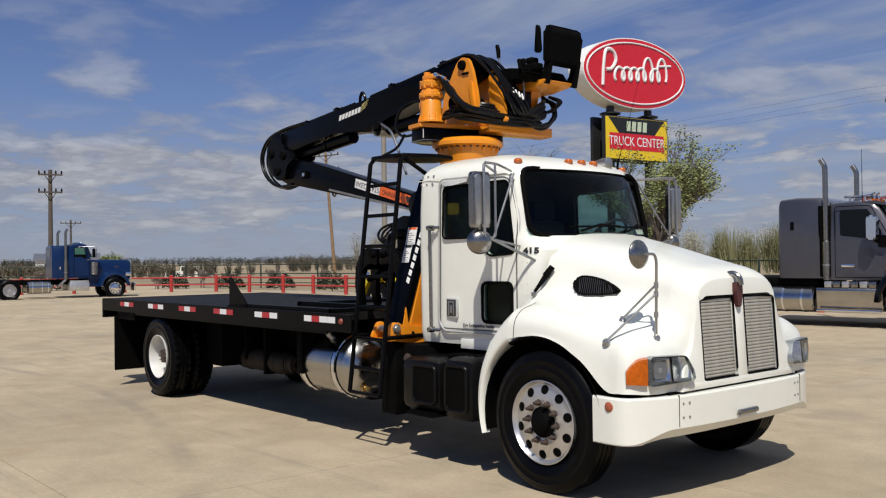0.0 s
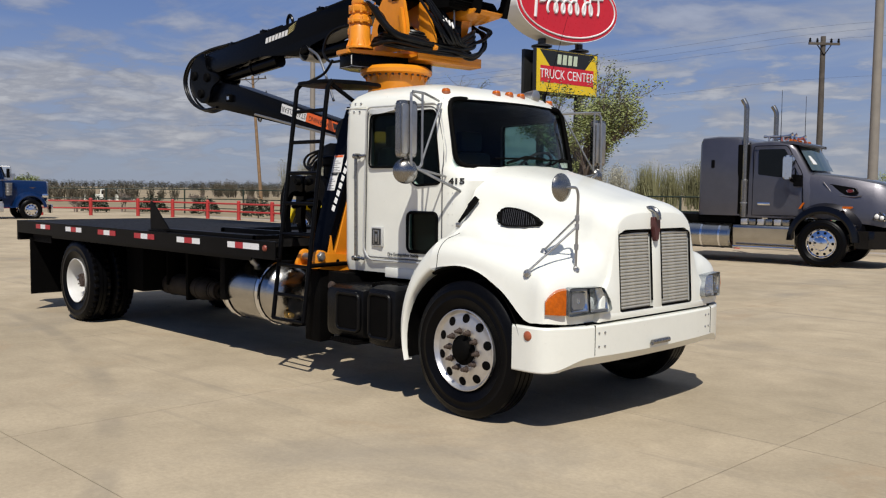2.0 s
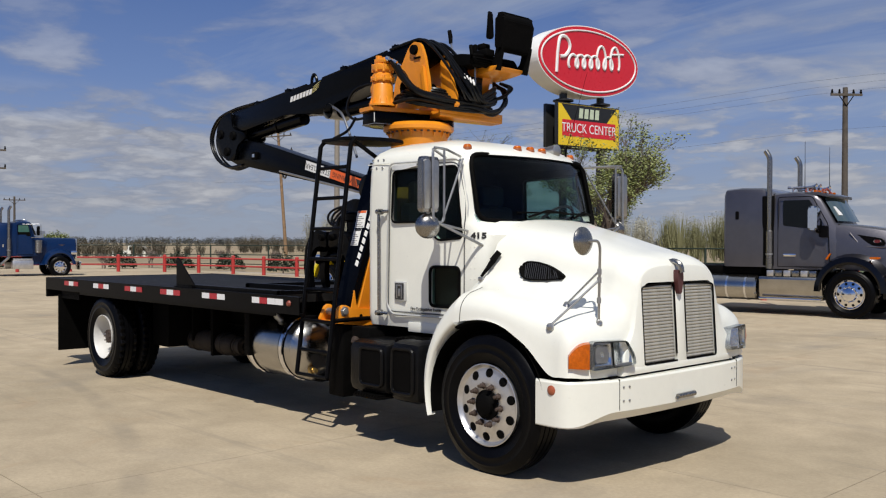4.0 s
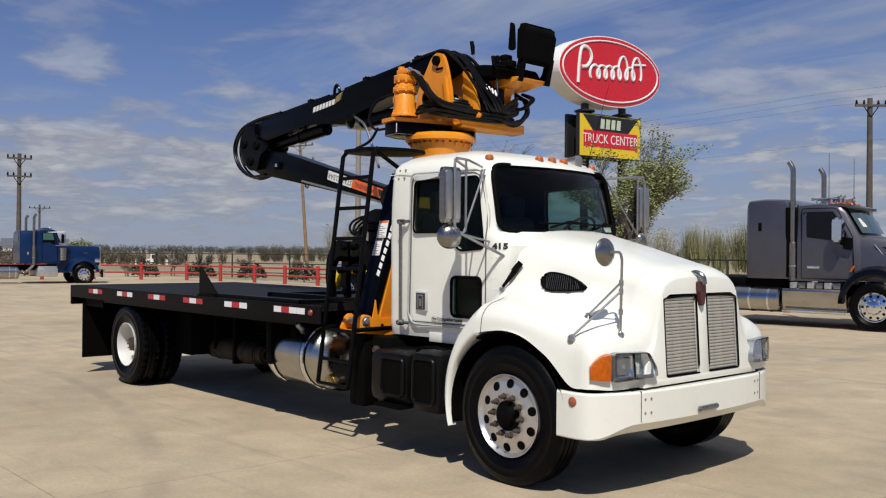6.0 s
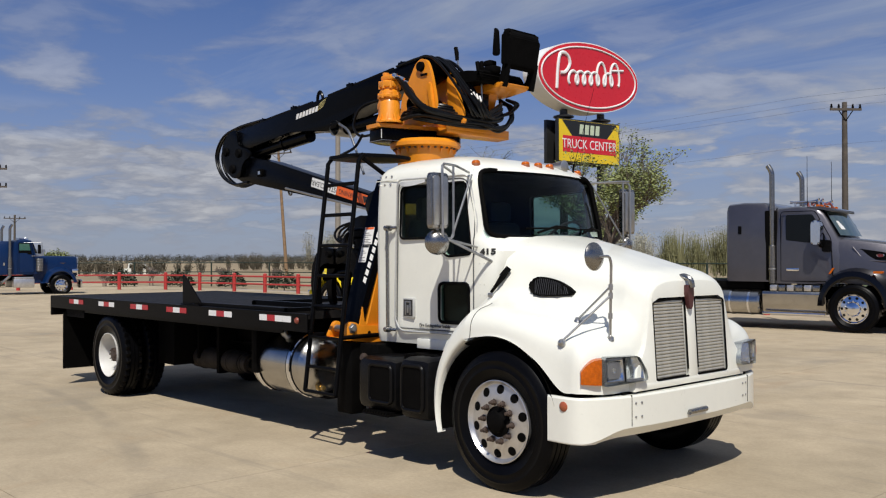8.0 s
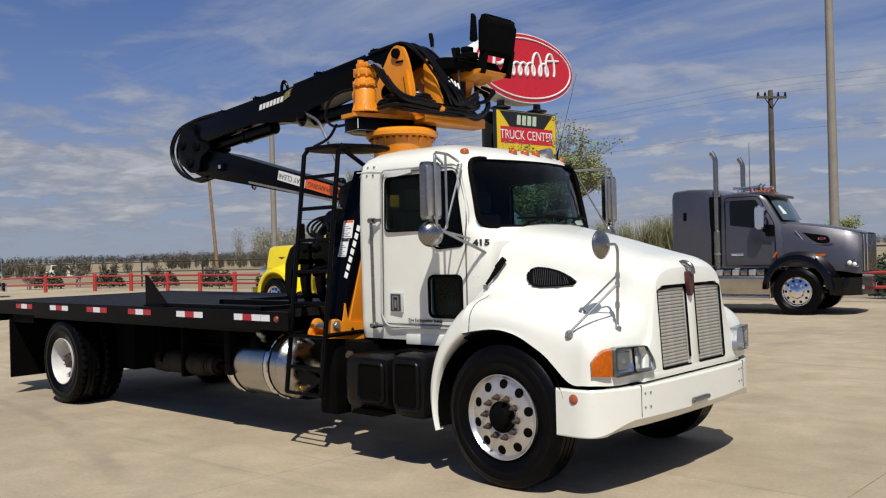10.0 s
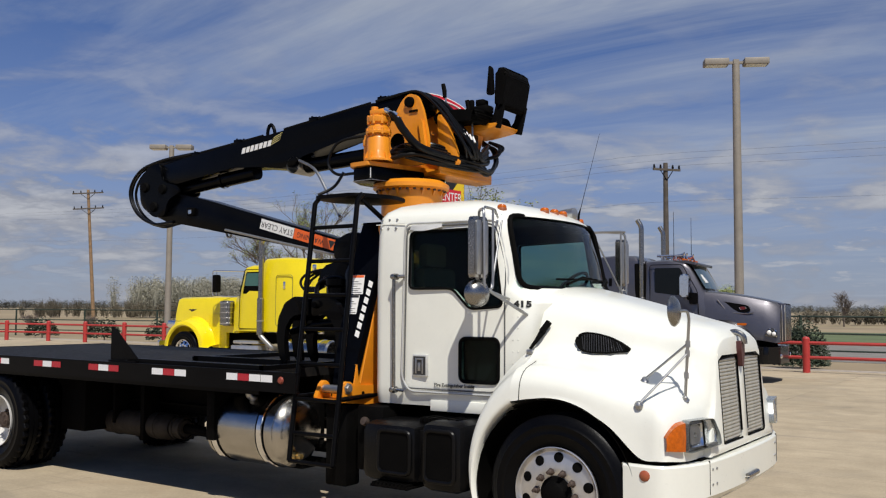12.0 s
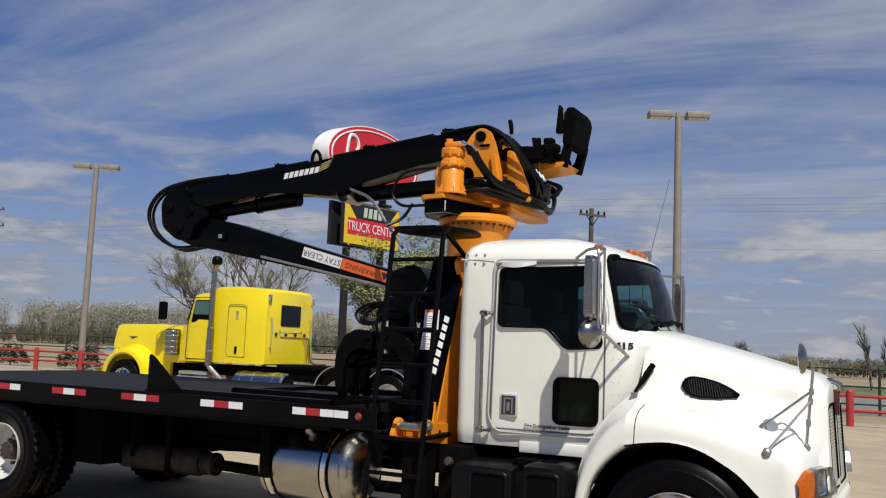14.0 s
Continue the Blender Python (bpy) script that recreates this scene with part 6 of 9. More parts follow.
# stick, folded back under the boom
stick_pts = [(-5.60, 2.76), (-5.42, 2.96), (-5.12, 2.96), (-4.75, 2.885), (-2.78, 2.36), (-2.74, 2.19), (-5.05, 2.62), (-5.35, 2.665)]
bm = plate_path(stick_pts, CY - 0.095, CY + 0.095, 0.010)
stick = boom_part("stick_boom", bm, BOOMBLACK, crane, "black stick boom with warning decals")
bm = B()
tube(bm, [(-4.4, CY - 0.105, 2.535), (-2.7, CY - 0.105, 2.185)], 0.014, 6)
tube(bm, bent([(-4.50, CY, 2.53), (-4.48, CY, 2.47), (-4.44, CY, 2.46), (-4.42, CY, 2.515)], 0.02), 0.012, 6)
boom_part("stick_pipe", bm, STEEL, stick)
bm = B()
box(bm, -4.98, -4.88, CY - 0.13, CY - 0.095, 2.71, 2.80, 0.008)
lamp = boom_part("work_lamp", bm, CHASSIS, stick)
bm = B()
box(bm, -4.955, -4.905, CY - 0.134, CY - 0.131, 2.735, 2.775)
boom_part("lamp_lens", bm, REFLECTOR, lamp)
# decals run along the stick, reading upside down
slope = math.atan2(-0.525, 1.97)
sl = math.degrees(slope)
yd = CY - 0.0965
def decal(xc, zc, w, h, material, name):
    m = pose(xc, yd, zc, 0, -sl, 0)
    bm = B()
    box(bm, -w / 2, w / 2, -0.0015, 0.001, -h / 2, h / 2, 0, m)
    return boom_part(name, bm, material, stick)
dw = decal(-3.665, 2.518, 0.47, 0.105, LABELW, "white_decal")
do = decal(-3.17, 2.388, 0.54, 0.105, LABELO, "orange_decal")
boom_part("decal_text", text_mesh("STAY CLEAR", 0.082, LABELBLACK, pose(-3.665, yd - 0.002, 2.518, 0, -sl, 0) @ pose(0, 0, 0, 90, 0, 0) @ pose(0, 0, 0, 0, 0, 180), 0.0006), None, dw)
boom_part("decal_text", text_mesh("WARNING", 0.075, LABELBLACK, pose(-3.215, yd - 0.002, 2.40, 0, -sl, 0) @ pose(0, 0, 0, 90, 0, 0) @ pose(0, 0, 0, 0, 0, 180), 0.0006), None, do)
bm = B()
prism(bm, [(-0.045, 0.036), (0.045, 0.036), (0.0, -0.04)], "y", -0.0006, 0.0006)
bmesh.ops.transform(bm, matrix=pose(-2.945, yd - 0.002, 2.327, 0, -sl, 0), verts=bm.verts)
boom_part("warning_triangle", bm, LABELBLACK, do)

# grapple hanging at the end of the stick, resting on the deck behind the cab
GX0, GY0 = -2.66, -0.42
bm = B()
tube(bm, [(-2.82, CY, 2.27), (-2.72, CY, 2.22)], 0.11, 14)
prism(bm, round_poly([(-2.92, 2.20), (-2.80, 2.12), (-2.56, 2.08), (-2.47, 2.12), (-2.47, 2.26), (-2.53, 2.36), (-2.60, 2.43), (-2.72, 2.43), (-2.90, 2.36)], 0.05), "y", CY - 0.15, CY + 0.13, 0.02)
prism(bm, round_poly([(-2.86, 1.94), (-2.48, 1.94), (-2.46, 2.10), (-2.62, 2.14), (-2.78, 2.10)], 0.03), "y", -0.34, CY + 0.05, 0.015)
grap = part("grapple_head", bm, BOOMBLACK, crane, "black rotator and grapple head")
bm = B()
lathe(bm, [(0.0, 0.0), (0.15, 0.0), (0.17, 0.03), (0.17, 0.10), (0.11, 0.13), (0.11, 0.24), (0.14, 0.26), (0.14, 0.32), (0.0, 0.33)], (GX0 + 0.05, GY0 + 0.12, 1.66), (0, 0, 1), 24)
part("rotator", bm, BOOMBLACK, grap)
for sy in (-1, 1):
    for yy in (-0.19, 0.0, 0.19):
        prof = [(0.02, 1.80), (0.22, 1.82), (0.36, 1.76), (0.45, 1.62), (0.47, 1.44), (0.43, 1.28), (0.36, 1.20), (0.33, 1.23), (0.36, 1.40), (0.34, 1.54), (0.26, 1.64), (0.14, 1.66), (0.02, 1.64)]
        bm = prism(B(), round_poly([(GX0 + sy * a * 0.86, z) for a, z in prof], 0.03), "y", GY0 + yy - 0.03, GY0 + yy + 0.03, 0.006)
        part("claw", bm, BOOMBLACK, grap)
    bm = prism(B(), [(GX0 + sy * a * 0.86, z) for a, z in ((0.16, 1.80), (0.24, 1.80), (0.38, 1.70), (0.41, 1.60), (0.36, 1.60), (0.30, 1.70), (0.16, 1.74))], "y", GY0 - 0.20, GY0 + 0.20, 0.006)
    part("claw_shell", bm, BOOMBLACK, grap)
    for yy in (-0.19, 0.19):
        bm = B()
        lathe(bm, [(0.0, 0.04), (0.03, 0.038), (0.036, 0.0)], (GX0 + sy * 0.08, GY0 + yy + (0.03 if yy > 0 else -0.03), 1.745), (0, 1 if yy > 0 else -1, 0), 14)
        part("claw_pin", bm, CHASSIS, grap)
bm = B()
for yy in (-0.10, 0.10):
    tube(bm, [(GX0 - 0.33, GY0 + yy, 1.50), (GX0 - 0.05, GY0 + yy, 1.56), (GX0 - 0.05, GY0 + yy, 1.56), (GX0 + 0.33, GY0 + yy, 1.60)], [0.03, 0.03, 0.05, 0.05], 12)
part("grapple_cylinder", bm, BOOMBLACK, grap)
# outer lines


def hose(pts, r=0.017, n=8, name="hose", parent=None, material=None):
    bm = B()
    tube(bm, spline(pts, n), r, 8)
    return part(name, bm, material or HOSE, parent or crane)


rnd = random.Random(5)
# loop round the elbow
for k, (o, yy) in enumerate(((0.0, -0.10), (0.03, -0.05), (0.05, 0.02))):
    hose([(-5.03, CY + yy, 3.40), (-5.53, CY + yy, 3.37), (-5.92 - o, CY + yy, 3.28), (-6.10 - o, CY + yy, 3.06), (-5.98 - o, CY + yy, 2.81), (-5.68, CY + yy, 2.66 - o * 0.5), (-5.32, CY + yy, 2.66)], 0.016)
# lines over the tower, each with its own sag, down to the valve bank
for k in range(7):
    yy = CY - 0.135 + 0.045 * k
    j = [rnd.uniform(-0.018, 0.018) for _ in range(8)]
    hose([(-2.42, yy, 3.652), (-2.12, yy, 3.682 + j[0] * 0.4), (-1.93, yy, 3.672 + j[1] * 0.5), (-1.76 + j[2], yy + 0.01, 3.54), (-1.62 + j[3], yy + 0.05, 3.34 + j[4]), (-1.52 + j[5], yy + 0.11, 3.16), (-1.54 + j[6], 0.20 + 0.04 * k, 3.07), (-1.66, 0.42 + 0.03 * k, 3.10)], rnd.choice((0.012, 0.014, 0.017)))
# bundle from the swing motor down and across to the valve bank
for k in range(6):
    o = 0.022 * k
    j = [rnd.uniform(-0.02, 0.02) for _ in range(10)]
    hose([(-1.96, MY - 0.02 + o * 0.4, 3.425 - o * 0.5), (-1.89 + j[0] * 0.5, MY - 0.02 + o, 3.375 - o * 0.6), (-1.82 + j[1], -0.34 + o, 3.22 - o * 0.6 + j[2]), (-1.70 + j[3], -0.20 + o, 3.10 + j[4]), (-1.58, 0.10 + o, 3.04 + j[5]), (-1.56 + j[6], 0.42, 3.04 + 0.02 * k), (-1.62, 0.66 + j[7], 3.10 + 0.03 * k), (-1.74, 0.76, 3.24)], 0.016)
for k in range(11):
    o = 0.026 * k
    j = [rnd.uniform(-0.03, 0.03) for _ in range(10)]
    hose([(-2.16 + j[0], -0.22 + o * 0.6, 3.06 + 0.012 * k), (-1.98 + j[1], -0.36 + o, 3.05 + 0.014 * k + j[2]), (-1.80 + j[3], -0.26 + o, 3.06 + 0.012 * k), (-1.64 + j[4], 0.02 + o, 3.03 + j[5] * 0.7 + 0.008 * k), (-1.58 + j[6], 0.34 + o * 0.6, 3.02 + 0.01 * k), (-1.62, 0.58 + j[7], 3.03 + o * 0.5)], rnd.choice((0.016, 0.019, 0.022)))
for k in range(2):
    a = Vector((-1.995, MY - 0.035 + 0.05 * k, 3.445 - 0.03 * k))
    b = a + Vector((0.115, 0.035, -0.055))
    bm = B()
    tube(bm, [a, a.lerp(b, 0.3), a.lerp(b, 0.32), a.lerp(b, 0.62), a.lerp(b, 0.64), b], [0.024, 0.024, 0.015, 0.015, 0.022, 0.018], 10)
    part("hose_fitting", bm, CHROME, crane, "bright hose fitting")
for k in range(4):
    bm = B()
    p = Vector((-1.60 + 0.022 * k, 0.20 + 0.02 * k, 3.33 - 0.02 * k))
    tube(bm, [p, p + Vector((0.03, -0.01, -0.055))], 0.010, 8)
    part("hose_fitting", bm, LABELW, crane, "pale hose fitting")
# black spiral guard over the bundle
bm = B()
tube(bm, spline([(-1.89, MY - 0.0, 3.36), (-1.84, -0.36, 3.25), (-1.75, -0.26, 3.12), (-1.64, 0.0, 3.06)], 6), 0.036, 12)
part("hose_guard", bm, HOSE, crane)
# long low loop out to the seat
for k in range(6):
    j = [rnd.uniform(-0.025, 0.025) for _ in range(10)]
    hose([(-1.88, -0.30, 3.04 + 0.02 * k), (-1.72 + j[0], -0.12, 3.0 + 0.012 * k), (-1.58 + j[1], 0.26, 2.97 + 0.018 * k), (-1.58 + j[2], 0.58, 2.98 + j[3]), (-1.62, 0.80 + j[4], 3.10), (-1.66 + j[5], 0.84 + j[6], 3.24), (-1.76, 0.78, 3.31 + j[7])], 0.015)
for k in range(4):
    j = [rnd.uniform(-0.03, 0.03) for _ in range(6)]
    hose([(-1.70, 0.60, 3.12), (-1.60 + j[0], 0.74 + j[1], 3.16), (-1.60 + j[2], 0.84 + j[3], 3.26), (-1.72, 0.86 + j[4], 3.33)], 0.016)
# droppers in front of the ladder
hose([(-3.40, CY - 0.12, 3.18), (-3.10, CY - 0.22, 3.05), (-2.86, CY - 0.3, 2.80), (-2.62, CY - 0.4, 2.56)], 0.014, material=STEEL, name="hose")
hose([(-2.36, CY - 0.3, 3.30), (-2.62, CY - 0.42, 3.24), (-2.72, CY - 0.45, 3.06), (-2.62, CY - 0.45, 2.94), (-2.38, CY - 0.45, 2.93)], 0.014)
hose([(-2.45, -0.45, 2.93), (-2.52, -0.5, 2.80), (-2.62, -0.6, 2.72)], 0.014)
# loops of the grapple lines
for k in range(3):
    o = 0.03 * k
    hose([(-2.56, -0.20 + o, 2.02), (-2.80, -0.28, 2.07 - o * 0.4), (-3.0 + o * 0.5, -0.32 + o, 2.03 - o * 0.6), (-3.06 + o, -0.34 + o, 1.95), (-2.98 + o * 0.4, -0.34, 1.875 + o * 0.5), (-2.82, -0.34 + o, 1.89 + o * 0.4), (-2.72, -0.38, 1.98 + o * 0.3), (-2.60, -0.36, 2.00)], 0.013)
for k in range(4):
    o = 0.06 * k
    hose([(-2.45, -0.30 + o, 1.90), (-2.58 - o * 0.4, -0.36 + o, 2.0 + 0.01 * k), (-2.76 - o * 0.3, -0.42 + o * 0.5, 1.94), (-2.74 - o * 0.2, -0.46 + o * 0.4, 1.78), (-2.62, -0.42 + o * 0.4, 1.62)], 0.015)
for k in range(6):
    o = 0.03 * k
    hose([(-2.28, -0.35 + o, 2.3), (-2.40 - o, -0.42 + o, 2.05), (-2.36 - o, -0.45 + o, 1.7), (-2.42, -0.42 + o, 1.3)], 0.018)

# valve bank and levers
bm = B()
for k in range(6):
    box(bm, -1.86 + 0.045 * k, -1.825 + 0.045 * k, 0.22, 0.46, 3.12, 3.32, 0.006)
part("valve_bank", bm, BOOMBLACK, crane)
for x, y, zt, k in ((-1.86, 0.26, 3.80, 1), (-1.66, 0.36, 3.64, 2)):
    bm = B()
    tube(bm, spline([(x + 0.06, y, 3.25), (x + 0.05, y, 3.5), (x + 0.02, y, zt - 0.12), (x + 0.02, y, zt - 0.1)], 4), 0.009, 8)
    lv = part("control_lever", bm, STEEL, crane, "control lever with a black grip")
    bm = B()
    tube(bm, [(x + 0.015, y, zt - 0.13), (x + 0.01, y, zt - 0.06), (x - 0.005, y, zt)], [0.018, 0.022, 0.020], 10)
    part("grip", bm, CHASSIS, lv)
# operator's seat
SX, SZ = -0.05, -0.035
bm = B()
prism(bm, round_poly([(-1.92 + SX, 3.36), (-1.80 + SX, 3.335), (-1.60 + SX, 3.345), (-1.36 + SX, 3.375), (-1.33 + SX, 3.415), (-1.90 + SX, 3.43)], 0.02), "y", 0.42, 0.82, 0.006)
prism(bm, round_poly([(-1.80, 2.95), (-1.74, 2.95), (-1.71, 3.16), (-1.60 + SX, 3.37), (-1.80 + SX, 3.40), (-1.78, 3.16)], 0.02), "y", 0.53, 0.64, 0.006)
part("seat_bracket", bm, ORANGE, crane, "orange seat pedestal")
def seat_bm(pts, y0, y1, bev, rad=0.03):
    return prism(B(), round_poly([(x + SX, z + SZ) for x, z in pts], rad), "y", y0, y1, bev)
seat = part("operator_seat", seat_bm([(-1.88, 3.48), (-1.82, 3.455), (-1.42, 3.445), (-1.40, 3.53), (-1.60, 3.565), (-1.86, 3.56)], 0.19, 0.82, 0.045, 0.05), CHASSIS, crane, "black vinyl operator's seat")
part("seat_back", seat_bm([(-1.36, 3.60), (-1.28, 3.58), (-1.22, 3.90), (-1.28, 3.97), (-1.35, 3.94)], 0.43, 0.86, 0.03, 0.04), CHASSIS, seat)
for yy in (0.37, 0.89):
    part("armrest", seat_bm([(-1.40, 3.70), (-1.33, 3.70), (-1.345, 3.95), (-1.375, 3.97)], yy - 0.02, yy + 0.02, 0.008, 0.02), CHASSIS, seat)
for b in ((-1.54, -1.38, 0.34, 0.46, 3.54, 3.61), (-1.52, -1.43, 0.35, 0.45, 3.61, 3.67), (-1.60, -1.55, 0.36, 0.40, 3.56, 3.68)):
    bm = B()
    box(bm, b[0] + SX, b[1] + SX, b[2], b[3], b[4] + SZ, b[5] + SZ, 0.015)
    part("control_pod", bm, CHASSIS, seat)
for y0, y1 in ((0.44, 0.48), (0.82, 0.87)):
    part("seat_side_bracket", seat_bm([(-1.46, 3.44), (-1.32, 3.40), (-1.26, 3.66), (-1.34, 3.66), (-1.38, 3.52)], y0, y1, 0.004, 0.01), CHASSIS, seat)


# ---- parked tractors ----
def wheel_at(parent, c, out, chrome=True, R=0.52, W=0.28, k=1.0):
    bm = B()
    lathe(bm, [(r * k, h) for r, h in ((0.275, -0.10), (0.298, 0.115), (0.303, 0.125), (0.29, 0.125), (0.265, 0.085), (0.235, 0.095), (0.15, 0.12), (0.13, 0.16), (0.06, 0.19), (0.0, 0.20))], c, (0, out, 0), 40)
    w = part("wheel", bm, CHROME if chrome else WHITERIM, parent)
    for i in range(10):
        a = 2 * math.pi * i / 10
        bm = B()
        lathe(bm, [(0.0, 0.004), (0.030, 0.003), (0.034, -0.01)], (c[0] + 0.222 * k * math.cos(a), c[1] + out * 0.104, c[2] + 0.222 * k * math.sin(a)), (0, out, 0), 10)
        part("hand_hole", bm, CHASSIS, w)
        bm = B()
        lathe(bm, [(0.017, -0.01), (0.015, 0.03), (0.0, 0.036)], (c[0] + 0.155 * k * math.cos(a + 0.3), c[1] + out * 0.118, c[2] + 0.155 * k * math.sin(a + 0.3)), (0, out, 0), 6)
        part("lug_nut", bm, ALU, w)
    tyre("tyre", w, c, R=R, W=W, rim=0.29 * k, out=out)
    return w


def drive_wheels(parent, x, s):
    c = (x, s * 1.12, 0.52)
    bm = B()
    lathe(bm, [(0.275, -0.10), (0.298, 0.115), (0.303, 0.125), (0.29, 0.125), (0.275, 0.0), (0.25, -0.06), (0.1, -0.06), (0.1, 0.06), (0.0, 0.07)], c, (0, s, 0), 36)
    w = part("wheel", bm, ALU, parent)
    tyre("tyre", w, c, R=0.52, W=0.27, out=s, lugs=True)
    tyre("inner_tyre", w, (x, s * 0.79, 0.52), R=0.52, W=0.27, out=s)


def sloped(bm, secs, closed=True):
    """A body from sections (x, half width at the foot, half width at the top, foot z, top z), with rounded shoulders."""
    rows = []
    for x, wb, wt, z0, z1 in secs:
        r = min(0.12, (z1 - z0) * 0.25)
        half = [(wb, z0), (wb * 1.0, z0 + (z1 - z0) * 0.5), (wt, z1 - r), (wt - r * 0.3, z1 - r * 0.3), (wt - r, z1), (wt * 0.4, z1 + 0.012)]
        rows.append([(x, -y, z) for y, z in half] + [(x, y, z) for y, z in half[::-1]])
    vs = grid(bm, rows, wrap=True)
    if closed:
        bm.faces.new(vs[0])
        bm.faces.new(vs[-1])
    return bm


def stack(parent, x, y, z0, z1, bend, cap=False, k=1.0, metal=None):
    bm = B()
    pts = [Vector((x, y, z0)), Vector((x, y, z0 + 0.9)), Vector((x, y, z0 + 0.93))] + bent([(x, y, z0 + 0.95), (x, y, z1 - 0.16), (x - 0.10 * bend, y, z1)], 0.15, 6)
    tube(bm, pts, [0.085 * k, 0.085 * k] + [0.062 * k] * (len(pts) - 2), 18)
    st = part("exhaust_pipe", bm, metal or CHROME, parent, "chrome exhaust stack with a curved tip")
    bm = B()
    lathe(bm, [(0.0, 0.003), (0.054 * k, 0.003)], (x - 0.10 * bend, y, z1), (-0.55 * bend, 0, 0.83), 16)
    part("stack_mouth", bm, LABELBLACK, st)
    if cap:
        bm = B()
        lathe(bm, [(0.0, 0.0), (0.10, 0.01), (0.13, 0.07), (0.125, 0.16), (0.08, 0.22), (0.0, 0.24)], (x - 0.06 * bend, y, z1 - 0.05), (0, 0, 1), 16)
        part("rain_cap", bm, BLACK, st)
    bm = B()
    lathe(bm, [(0.086 * k, -0.02), (0.092 * k, -0.015), (0.092 * k, 0.015), (0.086 * k, 0.02)], (x, y, z0 + 0.35), (0, 0, 1), 18)
    part("stack_clamp", bm, STEEL, st)


def pane(parent, pts, axis, a, name="window"):
    bm = prism(B(), round_poly(pts, 0.04), axis, a - 0.006, a + 0.006)
    return part(name, bm, DARKGLASS, parent)


DARKGLASS = mat("dark_window", (0.004, 0.005, 0.006), 0.05, 0, 0.1, 4, coat=0.1, spec=0.2)
# teal base colour stands in for what the upper pane reflects
TEALGLASS = mat("green_tinted_window", (0.05, 0.13, 0.11), 0.06, 0, 0.1, 4, coat=0.4)
SKYGLASS = mat("teal_window", (0.02, 0.05, 0.05), 0.06, 0, 0.1, 4, coat=0.3)


def chassis(parent, x_rear, axles, x_front=0.7):
    bm = B()
    for s in (-1, 1):
        prism(bm, [(s * 0.35, 0.75), (s * 0.43, 0.75), (s * 0.43, 1.0), (s * 0.35, 1.0)], "x", x_rear, x_front)
    for x in axles:
        tube(bm, [(x, -0.9, 0.52), (x, 0.9, 0.52)], 0.08, 10)
    tube(bm, [(0, -0.9, 0.52), (0, 0.9, 0.52)], 0.06, 10)
    part("chassis_frame", bm, CHASSIS, parent)
    bm = B()
    lathe(bm, [(0.45, 0.0), (0.48, 0.05), (0.2, 0.08), (0.0, 0.08)], ((axles[0] + axles[-1]) / 2 if axles else -4, 0, 1.12), (0, 0, 1), 20)
    part("fifth_wheel", bm, CHASSIS, parent)
    for x in axles:
        for s in (-1, 1):
            drive_wheels(parent, x, s)


def round_tank(parent, x0, x1, s, r=0.30, z=0.62):
    bm = B()
    L = x1 - x0
    lathe(bm, [(0.0, 0.0), (r * 0.85, 0.01), (r, 0.05), (r, L - 0.05), (r * 0.85, L - 0.01), (0.0, L)], (x0, s * 0.93, z), (1, 0, 0), 32)
    t = part("fuel_tank", bm, TANKALU, parent)
    for k in (0.2, 0.6, 0.85):
        bm = B()
        lathe(bm, [(r, -0.03), (r + 0.01, -0.025), (r + 0.01, 0.025), (r, 0.03)], (x0 + L * k, s * 0.93, z), (1, 0, 0), 32)
        part("tank_strap", bm, CHROME, t)


def mirror_set(parent, x, s, w, z, col, d=0.06):
    bm = prism(B(), round_poly([(s * (w + 0.18), z), (s * (w + 0.36), z), (s * (w + 0.36), z + 0.45), (s * (w + 0.18), z + 0.45)], 0.04), "x", x - d, x + d, 0.02)
    m = part("door_mirror", bm, col, parent)
    bm = B()
    tube(bm, bent([(x - 0.75, s * (w - 0.02), z + 0.54), (x + 0.12, s * (w + 0.30), z + 0.56), (x + 0.12, s * (w + 0.30), z - 0.10), (x - 0.45, s * (w - 0.04), z - 0.12)], 0.06), 0.014, 8)
    tube(bm, [(x, s * (w + 0.27), z - 0.10), (x, s * (w + 0.27), z + 0.55)], 0.008, 6)
    part("mirror_arm", bm, CHROME, m)


